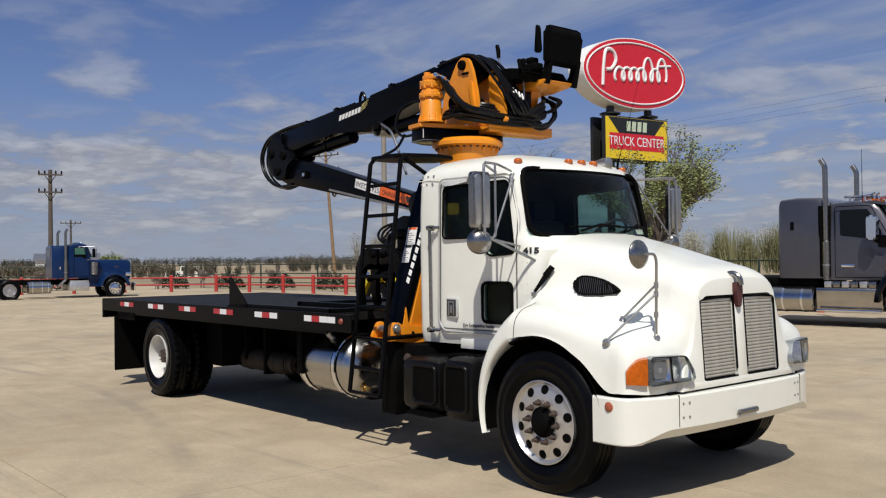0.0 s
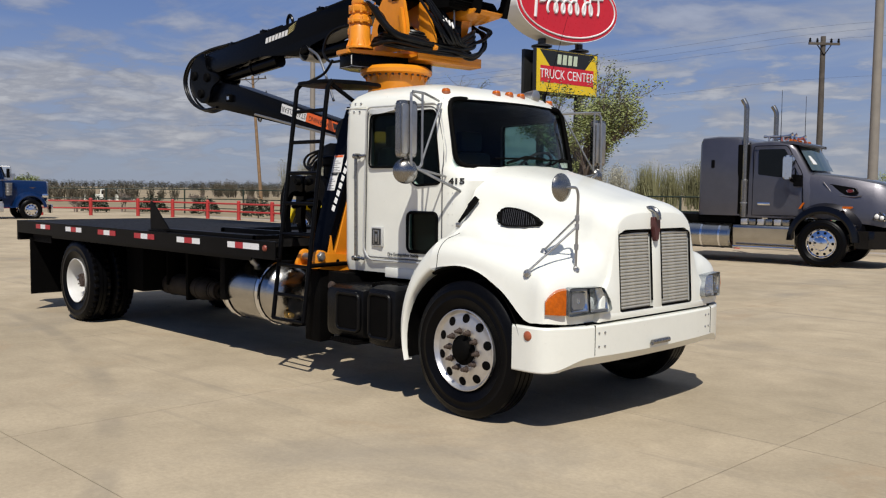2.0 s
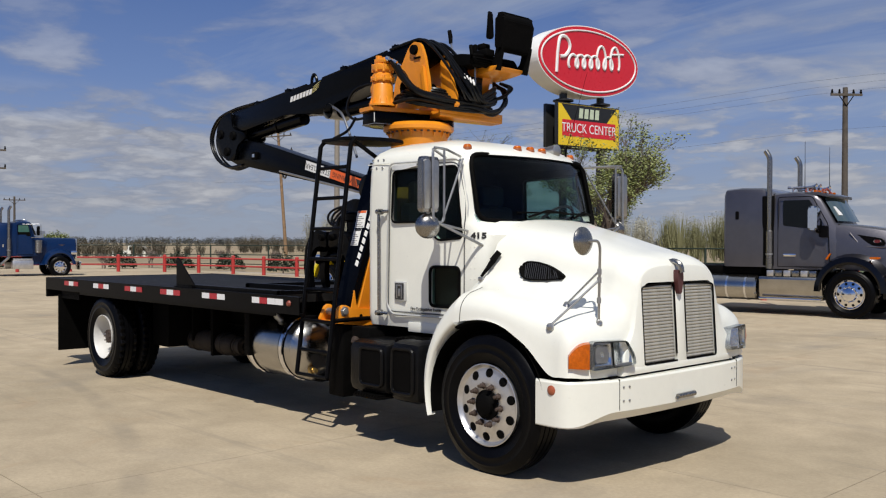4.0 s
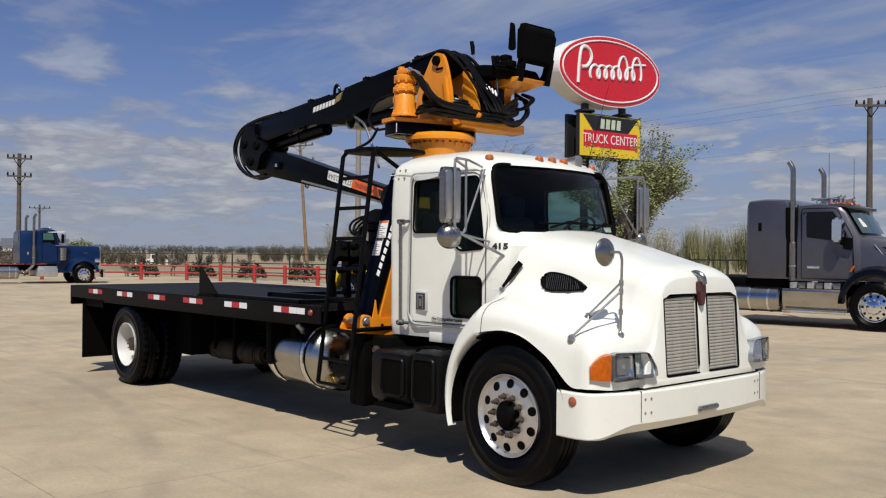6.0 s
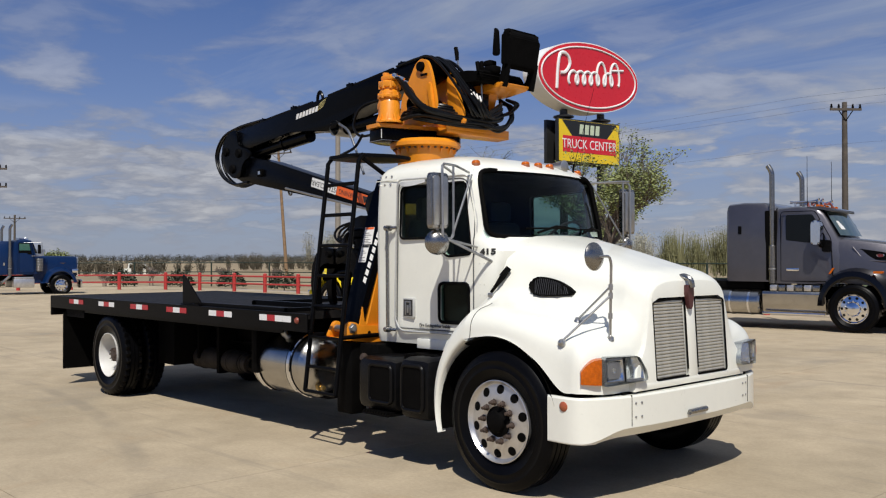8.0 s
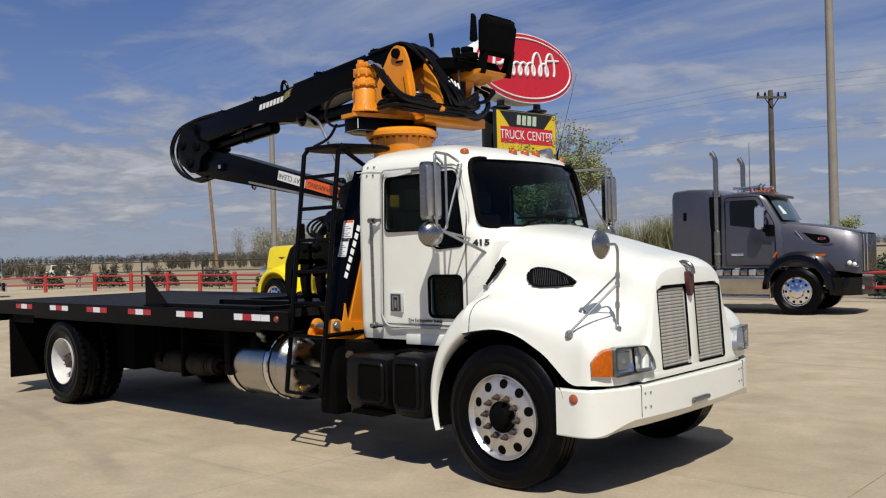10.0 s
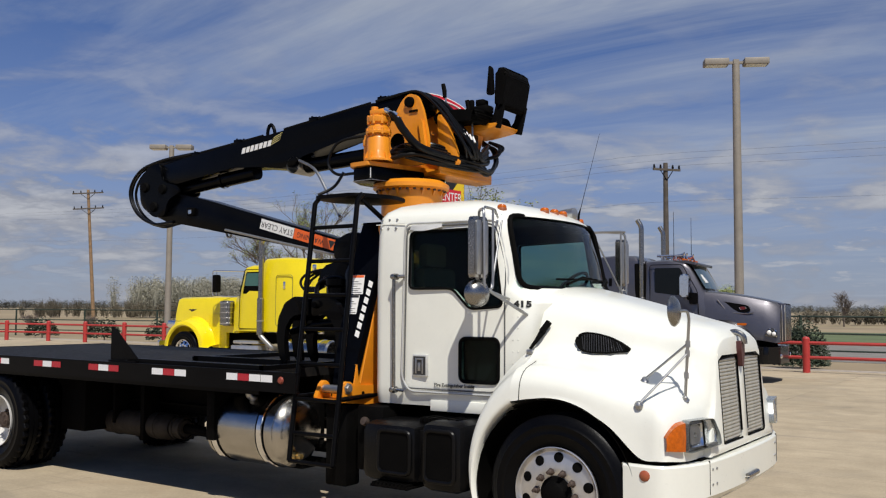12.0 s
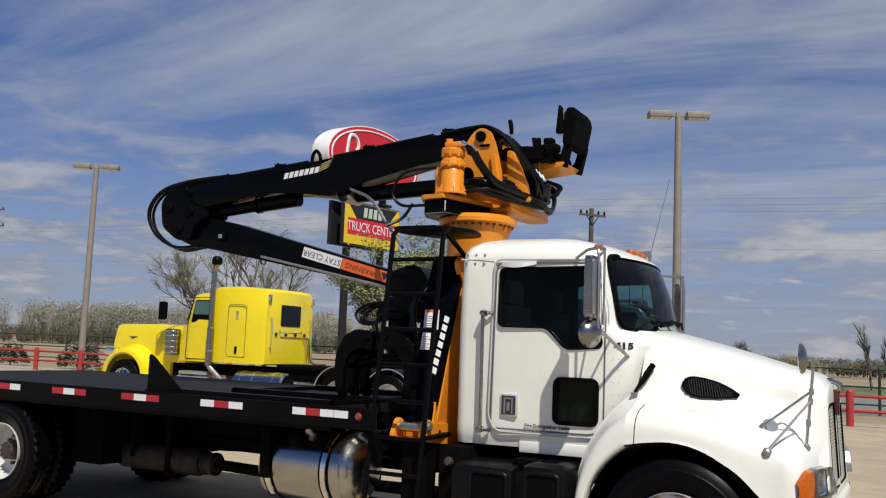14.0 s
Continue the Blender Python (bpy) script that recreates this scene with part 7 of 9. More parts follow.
def aero_tractor(at, paint, label):
    """Long nosed modern tractor with a mid sleeper; the front axle at the origin, facing +x."""
    t = thing("semi_truck", label, "truck", at)
    bm = B()
    sloped(bm, [(-0.50, 0.98, 0.90, 1.15, 2.19), (0.1, 0.95, 0.84, 1.10, 2.13), (0.55, 0.88, 0.75, 1.05, 2.06), (0.95, 0.84, 0.67, 1.0, 1.98), (1.22, 0.80, 0.58, 0.95, 1.91), (1.31, 0.76, 0.52, 0.95, 1.85)])
    hood = part("hood", bm, paint, t, "metallic grey sloping hood")
    for s in (-1, 1):
        bm = B()
        rows = []
        for k in range(17):
            a = radians(0 + 180 * k / 16)
            ca, sa = math.cos(a), math.sin(a)
            rows.append([(0.64 * ca, s * 1.22, 0.60 + 0.64 * sa), (0.68 * ca, s * 1.24, 0.60 + 0.69 * sa), (0.79 * ca, s * 1.20, 0.60 + 0.81 * sa), (0.86 * ca, s * 1.02, 0.60 + 0.87 * sa), (0.90 * ca, s * 0.80, 0.60 + 0.92 * sa)])
        grid(bm, rows)
        part("fender", bm, GLOSSBLACK, hood, "glossy black fender flare")
        bm = prism(B(), round_poly([(0.0, 1.90), (0.08, 1.92), (0.62, 1.83), (0.68, 1.70), (0.56, 1.66), (0.22, 1.68)], 0.05), "y", s * 0.70, s * 0.872)
        v = part("hood_vent", bm, BLACK, hood)
        bm = B()
        lathe(bm, [(0.070, 0.004), (0.078, 0.010), (0.086, 0.0)], (0.50, s * 0.874, 1.765), (0, s, 0), 24)
        bmesh.ops.scale(bm, vec=(1, 1, 0.5), space=Matrix.Translation((-0.50, 0, -1.765)), verts=bm.verts)
        badge = part("hood_badge", bm, CHROME, v)
        bm = B()
        lathe(bm, [(0.0, 0.006), (0.070, 0.004)], (0.50, s * 0.874, 1.765), (0, s, 0), 24)
        bmesh.ops.scale(bm, vec=(1, 1, 0.5), space=Matrix.Translation((-0.50, 0, -1.765)), verts=bm.verts)
        part("badge_field", bm, mat("dark_red_enamel", (0.12, 0.012, 0.015), 0.25, coat=0.4), badge)
        bm = B()
        tube(bm, bent([(-0.08, s * 0.905, 1.96), (0.16, s * 0.90, 1.655), (0.60, s * 0.868, 1.625), (0.74, s * 0.845, 1.66)], 0.06), 0.014, 6)
        part("vent_lip", bm, paint, v)
        bm = prism(B(), round_poly([(0.98, 1.12), (1.28, 1.08), (1.26, 1.27), (1.10, 1.31)], 0.05), "y", s * 0.72, s * 0.905, 0.03)
        lamp = part("headlamp", bm, CHROME, hood, "bright chrome headlamp")
        for x, z, r in ((1.10, 1.195, 0.055), (1.205, 1.165, 0.05)):
            bm = B()
            lathe(bm, [(0.0, 0.022), (r * 0.6, 0.018), (r, 0.0)], (x, s * 0.905, z), (0.2, s, 0), 18)
            part("lamp_lens", bm, LABELW, lamp)
        bm = prism(B(), round_poly([(0.42, 1.36), (0.62, 1.36), (0.62, 1.41), (0.42, 1.41)], 0.015), "y", s * 1.05, s * 1.165)
        part("side_marker", bm, AMBER, hood)
        wheel_at(t, (0, s * 1.08, 0.55), s, R=0.55, k=1.12)
    bm = prism(B(), round_poly([(-0.46, 0.98), (0.46, 0.98), (0.42, 1.87), (-0.42, 1.87)], 0.06), "x", 1.26, 1.40, 0.02)
    gr = part("grille", bm, CHASSIS, hood)
    for k in range(11):
        bm = B()
        yk = -0.40 + 0.08 * k
        box(bm, 1.40, 1.412, yk - 0.012, yk + 0.012, 1.0, 1.85, 0.003)
        part("grille_bar", bm, STAINLESS, gr)
    for s in (-1, 1):
        bm = prism(B(), round_poly([(1.19, 0.97), (1.41, 0.97), (1.41, 1.87), (1.21, 1.90)], 0.03), "y", min(s * 0.455, s * 0.50), max(s * 0.455, s * 0.50), 0.008)
        part("grille_surround", bm, paint, gr)
        for x in (1.26, 1.33, 1.395):
            bm = B()
            tube(bm, [(x, s * 0.505, 1.0), (x, s * 0.505, 1.84)], 0.014, 8)
            part("grille_rib", bm, CHROME, gr)
    bm = B()
    prism(bm, round_poly([(0.68, -1.16), (1.06, -1.12), (1.32, -0.8), (1.40, 0.0), (1.32, 0.8), (1.06, 1.12), (0.68, 1.16), (0.68, 0.9), (0.68, -0.9)], 0.08), "z", 0.46, 0.86, 0.03)
    bmp = part("bumper", bm, GLOSSBLACK, t, "glossy black wraparound bumper")
    for y in (-0.72, 0.72):
        bm = B()
        lathe(bm, [(0.0, 0.03), (0.04, 0.026), (0.055, 0.0)], (1.325, y, 0.64), (0.9, 0.4 if y > 0 else -0.4, 0), 16)
        part("fog_lamp", bm, CHROME, bmp)
    # cab
    bm = B()
    sloped(bm, [(-1.80, 1.05, 0.98, 1.10, 2.92), (-1.3, 1.05, 0.98, 1.10, 2.95), (-0.90, 1.03, 0.95, 1.10, 2.92), (-0.74, 1.02, 0.93, 1.10, 2.82), (-0.43, 1.0, 0.90, 1.12, 2.25), (-0.36, 0.98, 0.86, 1.12, 2.18)])
    cabp = part("cab", bm, paint, t, "metallic grey cab")
    bm = prism(B(), round_poly([(-1.1, 2.92), (-0.80, 2.93), (-0.56, 2.86), (-0.56, 2.80), (-0.80, 2.86), (-1.1, 2.85)], 0.02), "y", -0.93, 0.93, 0.02)
    part("sun_visor", bm, paint, cabp)
    for s in (-1, 1):
        w = pane(cabp, [(-1.56, 2.74), (-0.94, 2.74), (-0.66, 2.24), (-0.66, 2.06), (-1.10, 2.08), (-1.56, 2.14)], "y", s * 1.04, "side_window")
        bm = B()
        tube(bm, [(p.x, s * 1.045, p.z) for p in bent([(-1.68, 0, 1.16), (-1.68, 0, 2.82), (-0.88, 0, 2.82), (-0.52, 0, 2.16), (-0.48, 0, 1.16), (-1.68, 0, 1.16)], 0.08)], 0.010, 6)
        part("door_seam", bm, CHASSIS, cabp)
        bm = B()
        box(bm, -1.55, -1.25, min(s * 1.04, s * 1.07), max(s * 1.04, s * 1.07), 1.40, 1.47, 0.01)
        part("door_handle", bm, CHROME, cabp)
        bm = prism(B(), [(-0.58, 1.34), (-0.53, 1.34), (-0.44, 1.48), (-0.49, 1.48)], "y", s * 1.03, s * 1.06)
        part("cab_marker", bm, AMBER, cabp)
        bm = prism(B(), round_poly([(-0.70, 1.86), (-0.50, 1.86), (-0.50, 2.12), (-0.70, 2.14)], 0.03), "y", s * 1.05, s * 1.13)
        part("mirror_base", bm, BLACK, cabp)
        bm = prism(B(), round_poly([(-0.86, 2.02), (-0.66, 2.02), (-0.64, 2.50), (-0.68, 2.58), (-0.82, 2.58), (-0.86, 2.50)], 0.05), "y", min(s * 1.20, s * 1.42), max(s * 1.20, s * 1.42), 0.045)
        m = part("door_mirror", bm, CHROME, cabp, "tall rounded chrome door mirror")
        bm = B()
        tube(bm, bent([(-0.70, s * 1.0, 1.98), (-0.70, s * 1.26, 1.98), (-0.70, s * 1.28, 2.05)], 0.04), 0.03, 8)
        tube(bm, bent([(-0.78, s * 0.98, 2.60), (-0.72, s * 1.24, 2.60), (-0.72, s * 1.26, 2.54)], 0.03), 0.014, 8)
        part("mirror_arm", bm, BLACK, m)
        round_tank(t, -4.0, -2.15, s, 0.31, 0.64)
        bm = B()
        prism(bm, [(s * 0.75, 0.38), (s * 1.08, 0.38), (s * 1.135, 0.60), (s * 1.165, 0.86), (s * 1.13, 0.92), (s * 0.75, 0.92)], "x", -2.10, -0.62, 0.012)
        step = part("step_box", bm, TANKALU, t, "polished step box with a kick plate")
        bm = B()
        box(bm, -2.09, -0.63, min(s * 1.15, s * 1.19), max(s * 1.15, s * 1.19), 0.36, 0.42, 0.012)
        part("kick_plate", bm, CHROME, step)
        for k in range(6):
            bm = B()
            box(bm, -1.92 + 0.20 * k, -1.75 + 0.20 * k, s * 0.94 - 0.2, s * 0.94 + 0.2, 0.925, 1.07, 0.02)
            part("tread_plate", bm, STAINLESS if k % 2 else ALU, step)
        stack(t, -1.88, s * 1.06, 1.1, 3.95, 1, False, 1.0, STAINLESS)
        for z in (1.30, 2.05):
            bm = B()
            box(bm, -1.99, -1.80, min(s * 1.02, s * 1.05), max(s * 1.02, s * 1.05), z - 0.03, z + 0.03, 0.01)
            part("stack_bracket", bm, CHASSIS, t)
    ws = []
    bm = B()
    rows = []
    for x, z, w in ((-0.36, 2.24, 0.86), (-0.70, 2.83, 0.86)):
        rows.append([(x + 0.05 * (1 - (y / 0.86) ** 2), y, z) for y in np.linspace(-w, w, 9)])
    grid(bm, rows)
    part("windscreen", bm, SKYGLASS, cabp)
    bm = B()
    box(bm, 0.0, 0.012, -0.62, -0.34, 2.38, 2.62, 0, pose(-0.41, 0, 0, 0, 0, 0))
    bmesh.ops.rotate(bm, cent=(-0.41, -0.5, 2.38), matrix=Matrix.Rotation(radians(-32), 3, "Y"), verts=bm.verts)
    part("paper_notice", bm, LABELW, cabp)
    # sleeper
    bm = B()
    sloped(bm, [(-3.03, 1.02, 1.00, 1.16, 2.98), (-2.98, 1.06, 1.04, 1.14, 3.05), (-2.6, 1.08, 1.05, 1.14, 3.08), (-2.10, 1.08, 1.05, 1.14, 3.06), (-1.82, 1.06, 1.02, 1.14, 2.92)])
    sl = part("sleeper", bm, paint, t, "grey sleeper box")
    for s in (-1, 1):
        bm = prism(B(), round_poly([(-2.72, 2.30), (-2.64, 2.30), (-2.64, 2.50), (-2.72, 2.50)], 0.02), "y", s * 1.07, s * 1.085)
        part("sleeper_latch", bm, BLACK, sl)
        bm = B()
        box(bm, -2.06, -1.78, min(s * 0.98, s * 1.075), max(s * 0.98, s * 1.075), 1.16, 2.86, 0.02)
        part("gap_panel", bm, CHASSIS, sl)
    for y in (-0.7, -0.4, 0.0, 0.4, 0.7):
        bm = prism(B(), round_poly([(-0.96, 2.93), (-0.88, 2.93), (-0.89, 2.985), (-0.95, 2.985)], 0.015), "y", y - 0.03, y + 0.03, 0.006)
        part("marker_lamp", bm, AMBER, cabp)
    for y in (-0.55, -0.25, 0.45):
        bm = B()
        lathe(bm, [(0.0, -0.32), (0.035, -0.32), (0.035, -0.26), (0.022, -0.25), (0.026, 0.15), (0.045, 0.28), (0.085, 0.36), (0.075, 0.35), (0.0, 0.30)], (-1.30, y, 3.07), (1, 0, 0), 16)
        tube(bm, [(-1.50, y, 2.93), (-1.50, y, 3.05)], 0.02, 8)
        tube(bm, [(-1.15, y, 2.93), (-1.15, y, 3.05)], 0.02, 8)
        part("air_horn", bm, CHROME, cabp)
    wire = random.Random(21)
    for k in range(7):
        x0, y0 = wire.uniform(-1.25, -0.95), wire.uniform(-0.8, 0.1)
        bm = B()
        tube(bm, spline([(x0, y0, 2.93), (x0 + 0.03, y0 + 0.06, 3.0 + wire.uniform(0, 0.08)), (x0 + 0.09, y0 + 0.12, 2.98 + wire.uniform(0, 0.06)), (x0 + 0.14, y0 + 0.18, 3.02 + wire.uniform(0, 0.06)), (x0 + 0.18, y0 + 0.26, 2.93)], 4), 0.014, 6)
        part("roof_cable", bm, mat("red_brown_cable", (0.28, 0.06, 0.035), 0.5), cabp, "red brown loose cable")
    for x, y in ((-1.15, -0.75), (-1.1, 0.92)):
        bm = B()
        tube(bm, [(x, y, 2.9), (x, y, 4.15)], [0.010, 0.005], 6)
        part("antenna", bm, CHASSIS, cabp)
    bm = B()
    box(bm, -4.3, -2.12, -0.95, 0.95, 0.96, 1.15, 0.02)
    part("sleeper_frame", bm, CHASSIS, t)
    chassis(t, -7.2, (-5.3, -6.6), 1.1)
    return t


def classic_tractor(at, paint, label, sleeper):
    """Square nosed tractor with a flat grille; the front axle at the origin, facing +x."""
    c = 0.0 if sleeper else 0.64
    t = thing("semi_truck", label, "truck", at)
    bm = B()
    sloped(bm, [(-1.70, 0.82, 0.76, 1.02, 1.985), (-1.25, 0.80, 0.74, 1.02, 1.975), (-0.4, 0.77, 0.70, 1.02, 1.965), (0.7, 0.71, 0.64, 1.0, 1.95), (0.86, 0.69, 0.61, 1.0, 1.93)])
    hood = part("hood", bm, paint, t)
    bm = prism(B(), round_poly([(-0.52, 0.9), (0.52, 0.9), (0.52, 1.94), (-0.52, 1.94)], 0.05), "x", 0.86, 0.95, 0.02)
    gr = part("grille", bm, CHROME, hood)
    for k in range(11):
        bm = B()
        yk = -0.4 + 0.08 * k
        box(bm, 0.95, 0.962, yk - 0.012, yk + 0.012, 0.98, 1.86)
        part("grille_bar", bm, CHASSIS, gr)
    for s in (-1, 1):
        bm = B()
        rows = []
        for k in range(19):
            a = radians(5 + 170 * k / 18)
            ca, sa = math.cos(a), math.sin(a)
            rows.append([(0.60 * ca, s * 1.18, 0.58 + 0.60 * sa), (0.64 * ca, s * 1.21, 0.58 + 0.64 * sa), (0.74 * ca, s * 1.18, 0.58 + 0.72 * sa), (0.80 * ca, s * 1.0, 0.58 + 0.78 * sa), (0.84 * ca, s * 0.66, 0.58 + 0.88 * sa)])
        rows.append([(-0.95, s * 1.18, 0.62), (-0.96, s * 1.19, 0.62), (-0.98, s * 1.16, 0.66), (-0.98, s * 0.95, 0.70), (-0.98, s * 0.62, 0.72)])
        grid(bm, rows)
        part("fender", bm, paint, hood)
        bm = prism(B(), [(-1.22, 0.62), (-0.70, 0.62), (-0.55, 1.1), (-0.55, 1.5), (-1.22, 1.5)], "y", s * 0.70, s * 0.80)
        part("hood_side", bm, paint, hood)
        bm = prism(B(), round_poly([(0.0, 1.635), (0.12, 1.625), (0.16, 1.64), (0.20, 1.625), (0.33, 1.635), (0.25, 1.60), (0.215, 1.575), (0.20, 1.53), (0.16, 1.515), (0.12, 1.53), (0.105, 1.575), (0.07, 1.60)], 0.008), "y", s * 0.70, s * 0.722)
        part("hood_badge", bm, RUSTNUT, hood)
        wheel_at(t, (0, s * 1.06, 0.52), s)
        bm = B()
        lathe(bm, [(0.0, -0.34), (0.17, -0.32), (0.19, -0.3), (0.19, 0.3), (0.17, 0.32), (0.0, 0.34)], (-1.36 + 0.6 * c, s * 0.93, 1.53), (0, 0, 1), 28)
        cleaner = part("air_cleaner", bm, STAINLESS, hood, "dull steel air cleaner canister")
        for z in (-0.26, -0.12, 0.02, 0.16, 0.27):
            bm = B()
            lathe(bm, [(0.190, -0.012), (0.197, -0.008), (0.197, 0.008), (0.190, 0.012)], (-1.36 + 0.6 * c, s * 0.93, 1.53 + z), (0, 0, 1), 28)
            part("cleaner_band", bm, CHROME, cleaner)
        bm = B()
        box(bm, 0.55, 0.86, s * 0.86 - 0.14, s * 0.86 + 0.14, 1.12, 1.32, 0.04)
        part("headlamp", bm, CHROME, hood)
        stack(t, -2.70 + 0.55 * c, s * 1.10, 1.0, 3.50, 1 if sleeper else -1, sleeper and s > 0, 1.05, STAINLESS)
        bm = B()
        tube(bm, [p + Vector((0.55 * c, 0, 0)) for p in bent([(-2.70, s * 1.10, 1.02), (-2.74, s * 1.10, 0.95), (-3.02, s * 0.98, 0.66), (-3.02, s * 0.70, 0.62)], 0.08)], 0.062, 12)
        part("exhaust_elbow", bm, STEEL, t)
        mirror_set(hood, -1.22 + 0.3 * c, s, 0.92, 2.08, CHASSIS)
        round_tank(t, -4.95 if sleeper else -4.1, -3.50 if sleeper else -3.0, s, 0.29, 0.62)
        bm = B()
        box(bm, -2.70 + 0.8 * c, -1.75 + 0.8 * c, s * 0.95 - 0.22, s * 0.95 + 0.22, 0.42, 0.72 + 0.2 * c, 0.03)
        box(bm, -2.66 + 0.8 * c, -1.78 + 0.8 * c, s * 0.92 - 0.20, s * 0.92 + 0.20, 0.76 + 0.15 * c, 0.84 + 0.15 * c, 0.02)
        part("step_box", bm, ALU, t)
    bm = prism(B(), round_poly([(-1.2, 0.36), (1.2, 0.36), (1.2, 0.78), (-1.2, 0.78)], 0.04), "x", 0.92, 1.0, 0.02)
    part("bumper", bm, CHROME, t)
    bm = B()
    sloped(bm, [(c - 2.62, 1.0, 0.94, 1.08, 2.76), (c - 2.2, 1.0, 0.94, 1.08, 2.78), (c - 1.98, 0.99, 0.92, 1.08, 2.74), (c - 1.76, 0.98, 0.90, 1.08, 2.04), (c - 1.60, 0.92, 0.84, 1.05, 2.0)])
    cabp = part("cab", bm, paint, t)
    for s in (-1, 1):
        # black plate: seal round the teal pane and the window's dark lower part
        bm = prism(B(), round_poly([(c - 2.58, 2.60), (c - 2.08, 2.60), (c - 1.96, 2.04), (c - 2.58, 2.04)], 0.05), "y", s * 0.955 - 0.03, s * 0.955 + 0.03)
        part("window_seal", bm, CHASSIS, cabp)
        bm = prism(B(), round_poly([(c - 2.55, 2.57), (c - 2.10, 2.57), (c - 2.03, 2.24), (c - 2.55, 2.24)], 0.04), "y", s * 0.985 - 0.006, s * 0.985 + 0.006)
        part("side_window", bm, TEALGLASS, cabp)
        bm = B()
        tube(bm, [(p.x + c, s * 1.0, p.z) for p in bent([(-2.56, 0, 1.14), (-2.56, 0, 2.66), (-2.03, 0, 2.66), (-1.88, 0, 2.0), (-1.86, 0, 1.14), (-2.56, 0, 1.14)], 0.06)], 0.009, 6)
        part("door_seam", bm, CHASSIS, cabp)
    bm = B()
    rows = []
    for x, z, w in ((-1.71, 2.10, 0.84), (-1.93, 2.68, 0.84)):
        rows.append([(x + c + 0.02, y, z) for y in (-w, -0.02)])
    grid(bm, rows)
    rows = [[(x, -y, z) for x, y, z in r] for r in rows]
    grid(bm, rows)
    part("windscreen", bm, SKYGLASS, cabp)
    for y in (-0.6, -0.3, 0.0, 0.3, 0.6):
        bm = B()
        lathe(bm, [(0.05, -0.03), (0.045, 0.03), (0.0, 0.06)], (c - 2.1, y, 2.79), (0, 0, 1), 12)
        part("marker_lamp", bm, CHROME, cabp)
    if sleeper:
        bm = B()
        sloped(bm, [(-4.26, 0.97, 0.93, 1.10, 2.82), (-4.20, 1.01, 0.97, 1.08, 2.90), (-3.4, 1.03, 0.99, 1.08, 2.95), (-2.72, 1.03, 0.99, 1.08, 2.93), (-2.62, 1.01, 0.96, 1.08, 2.84)])
        sl = part("sleeper", bm, paint, t, "large flat top sleeper box")
        for s in (-1, 1):
            bm = B()
            tube(bm, [(p.x, s * 1.030, p.z) for p in bent([(-3.70, 0, 1.24), (-3.70, 0, 2.50), (-3.15, 0, 2.50), (-3.15, 0, 1.24), (-3.70, 0, 1.24)], 0.09)], 0.009, 6)
            part("locker_seam", bm, mat("seam_dull", (0.25, 0.22, 0.03), 0.6), sl)
            for zc in (2.25, 1.40):
                bm = B()
                box(bm, -3.47, -3.40, min(s * 1.02, s * 1.047), max(s * 1.02, s * 1.047), zc - 0.09, zc + 0.09, 0.01)
                part("locker_latch", bm, CHROME if zc > 2 else BLACK, sl)
        pane(sl, [(-0.42, 2.02), (0.40, 2.02), (0.40, 2.54), (-0.42, 2.54)], "x", -4.265, "rear_window")
        for yy in (-0.82, 0.82):
            bm = B()
            tube(bm, bent([(-4.25, yy, 1.5), (-4.33, yy, 1.5), (-4.33, yy, 2.2), (-4.25, yy, 2.2)], 0.03), 0.016, 6)
            part("grab_rail", bm, CHROME, sl)
        bm = B()
        tube(bm, bent([(-4.27, -0.45, 1.92), (-4.32, -0.45, 1.86), (-4.32, 0.45, 1.86), (-4.27, 0.45, 1.92)], 0.03), 0.014, 6)
        part("grab_rail", bm, CHROME, sl)
        for y in (-0.62, -0.22, 0.18, 0.58):
            bm = B()
            lathe(bm, [(0.045, 0.0), (0.045, 0.03), (0.0, 0.05)], (-4.26, y, 1.82), (-1, 0, 0), 14)
            part("rear_lamp", bm, RUSTNUT, sl)
        bm = B()
        box(bm, -5.75, -4.28, -0.50, 0.50, 0.98, 1.10, 0.02)
        part("frame_deck", bm, CHASSIS, t)
        for y, col in ((-0.62, (0.02, 0.02, 0.02)), (-0.70, (0.10, 0.30, 0.08)), (-0.55, (0.30, 0.05, 0.03))):
            bm = B()
            tube(bm, spline([(-4.27, y, 1.75), (-4.38, y - 0.02, 1.72), (-4.46, y + 0.02, 1.45), (-4.50, y, 1.18), (-4.75, y + 0.1, 1.11), (-5.05, y + 0.2, 1.12)], 5), 0.016, 6)
            part("air_line", bm, mat("air_line_rubber", col, 0.5), sl, "coloured air line looped down the back")
        for s in (-1, 1):
            bm = B()
            box(bm, -4.32, -4.25, s * 0.9 - 0.05, s * 0.9 + 0.05, 2.6, 2.76, 0.02)
            part("load_lamp", bm, CHROME, sl)
    else:
        bm = B()
        sloped(bm, [(-2.96, 0.95, 0.90, 1.08, 2.60), (-2.90, 0.98, 0.93, 1.06, 2.68), (-2.05, 0.99, 0.94, 1.06, 2.70), (-1.96, 0.97, 0.92, 1.06, 2.66)])
        sl = part("sleeper", bm, paint, t, "short flat top sleeper box")
        pane(sl, [(-0.6, 2.12), (0.6, 2.12), (0.6, 2.5), (-0.6, 2.5)], "x", -2.965, "rear_window")
        for s in (-1, 1):
            for x in (-2.62, -2.40):
                bm = prism(B(), round_poly([(x, 1.50), (x + 0.07, 1.50), (x + 0.07, 1.64), (x, 1.64)], 0.02), "y", s * 0.98, s * 0.995)
                part("locker_latch", bm, CHROME, sl)
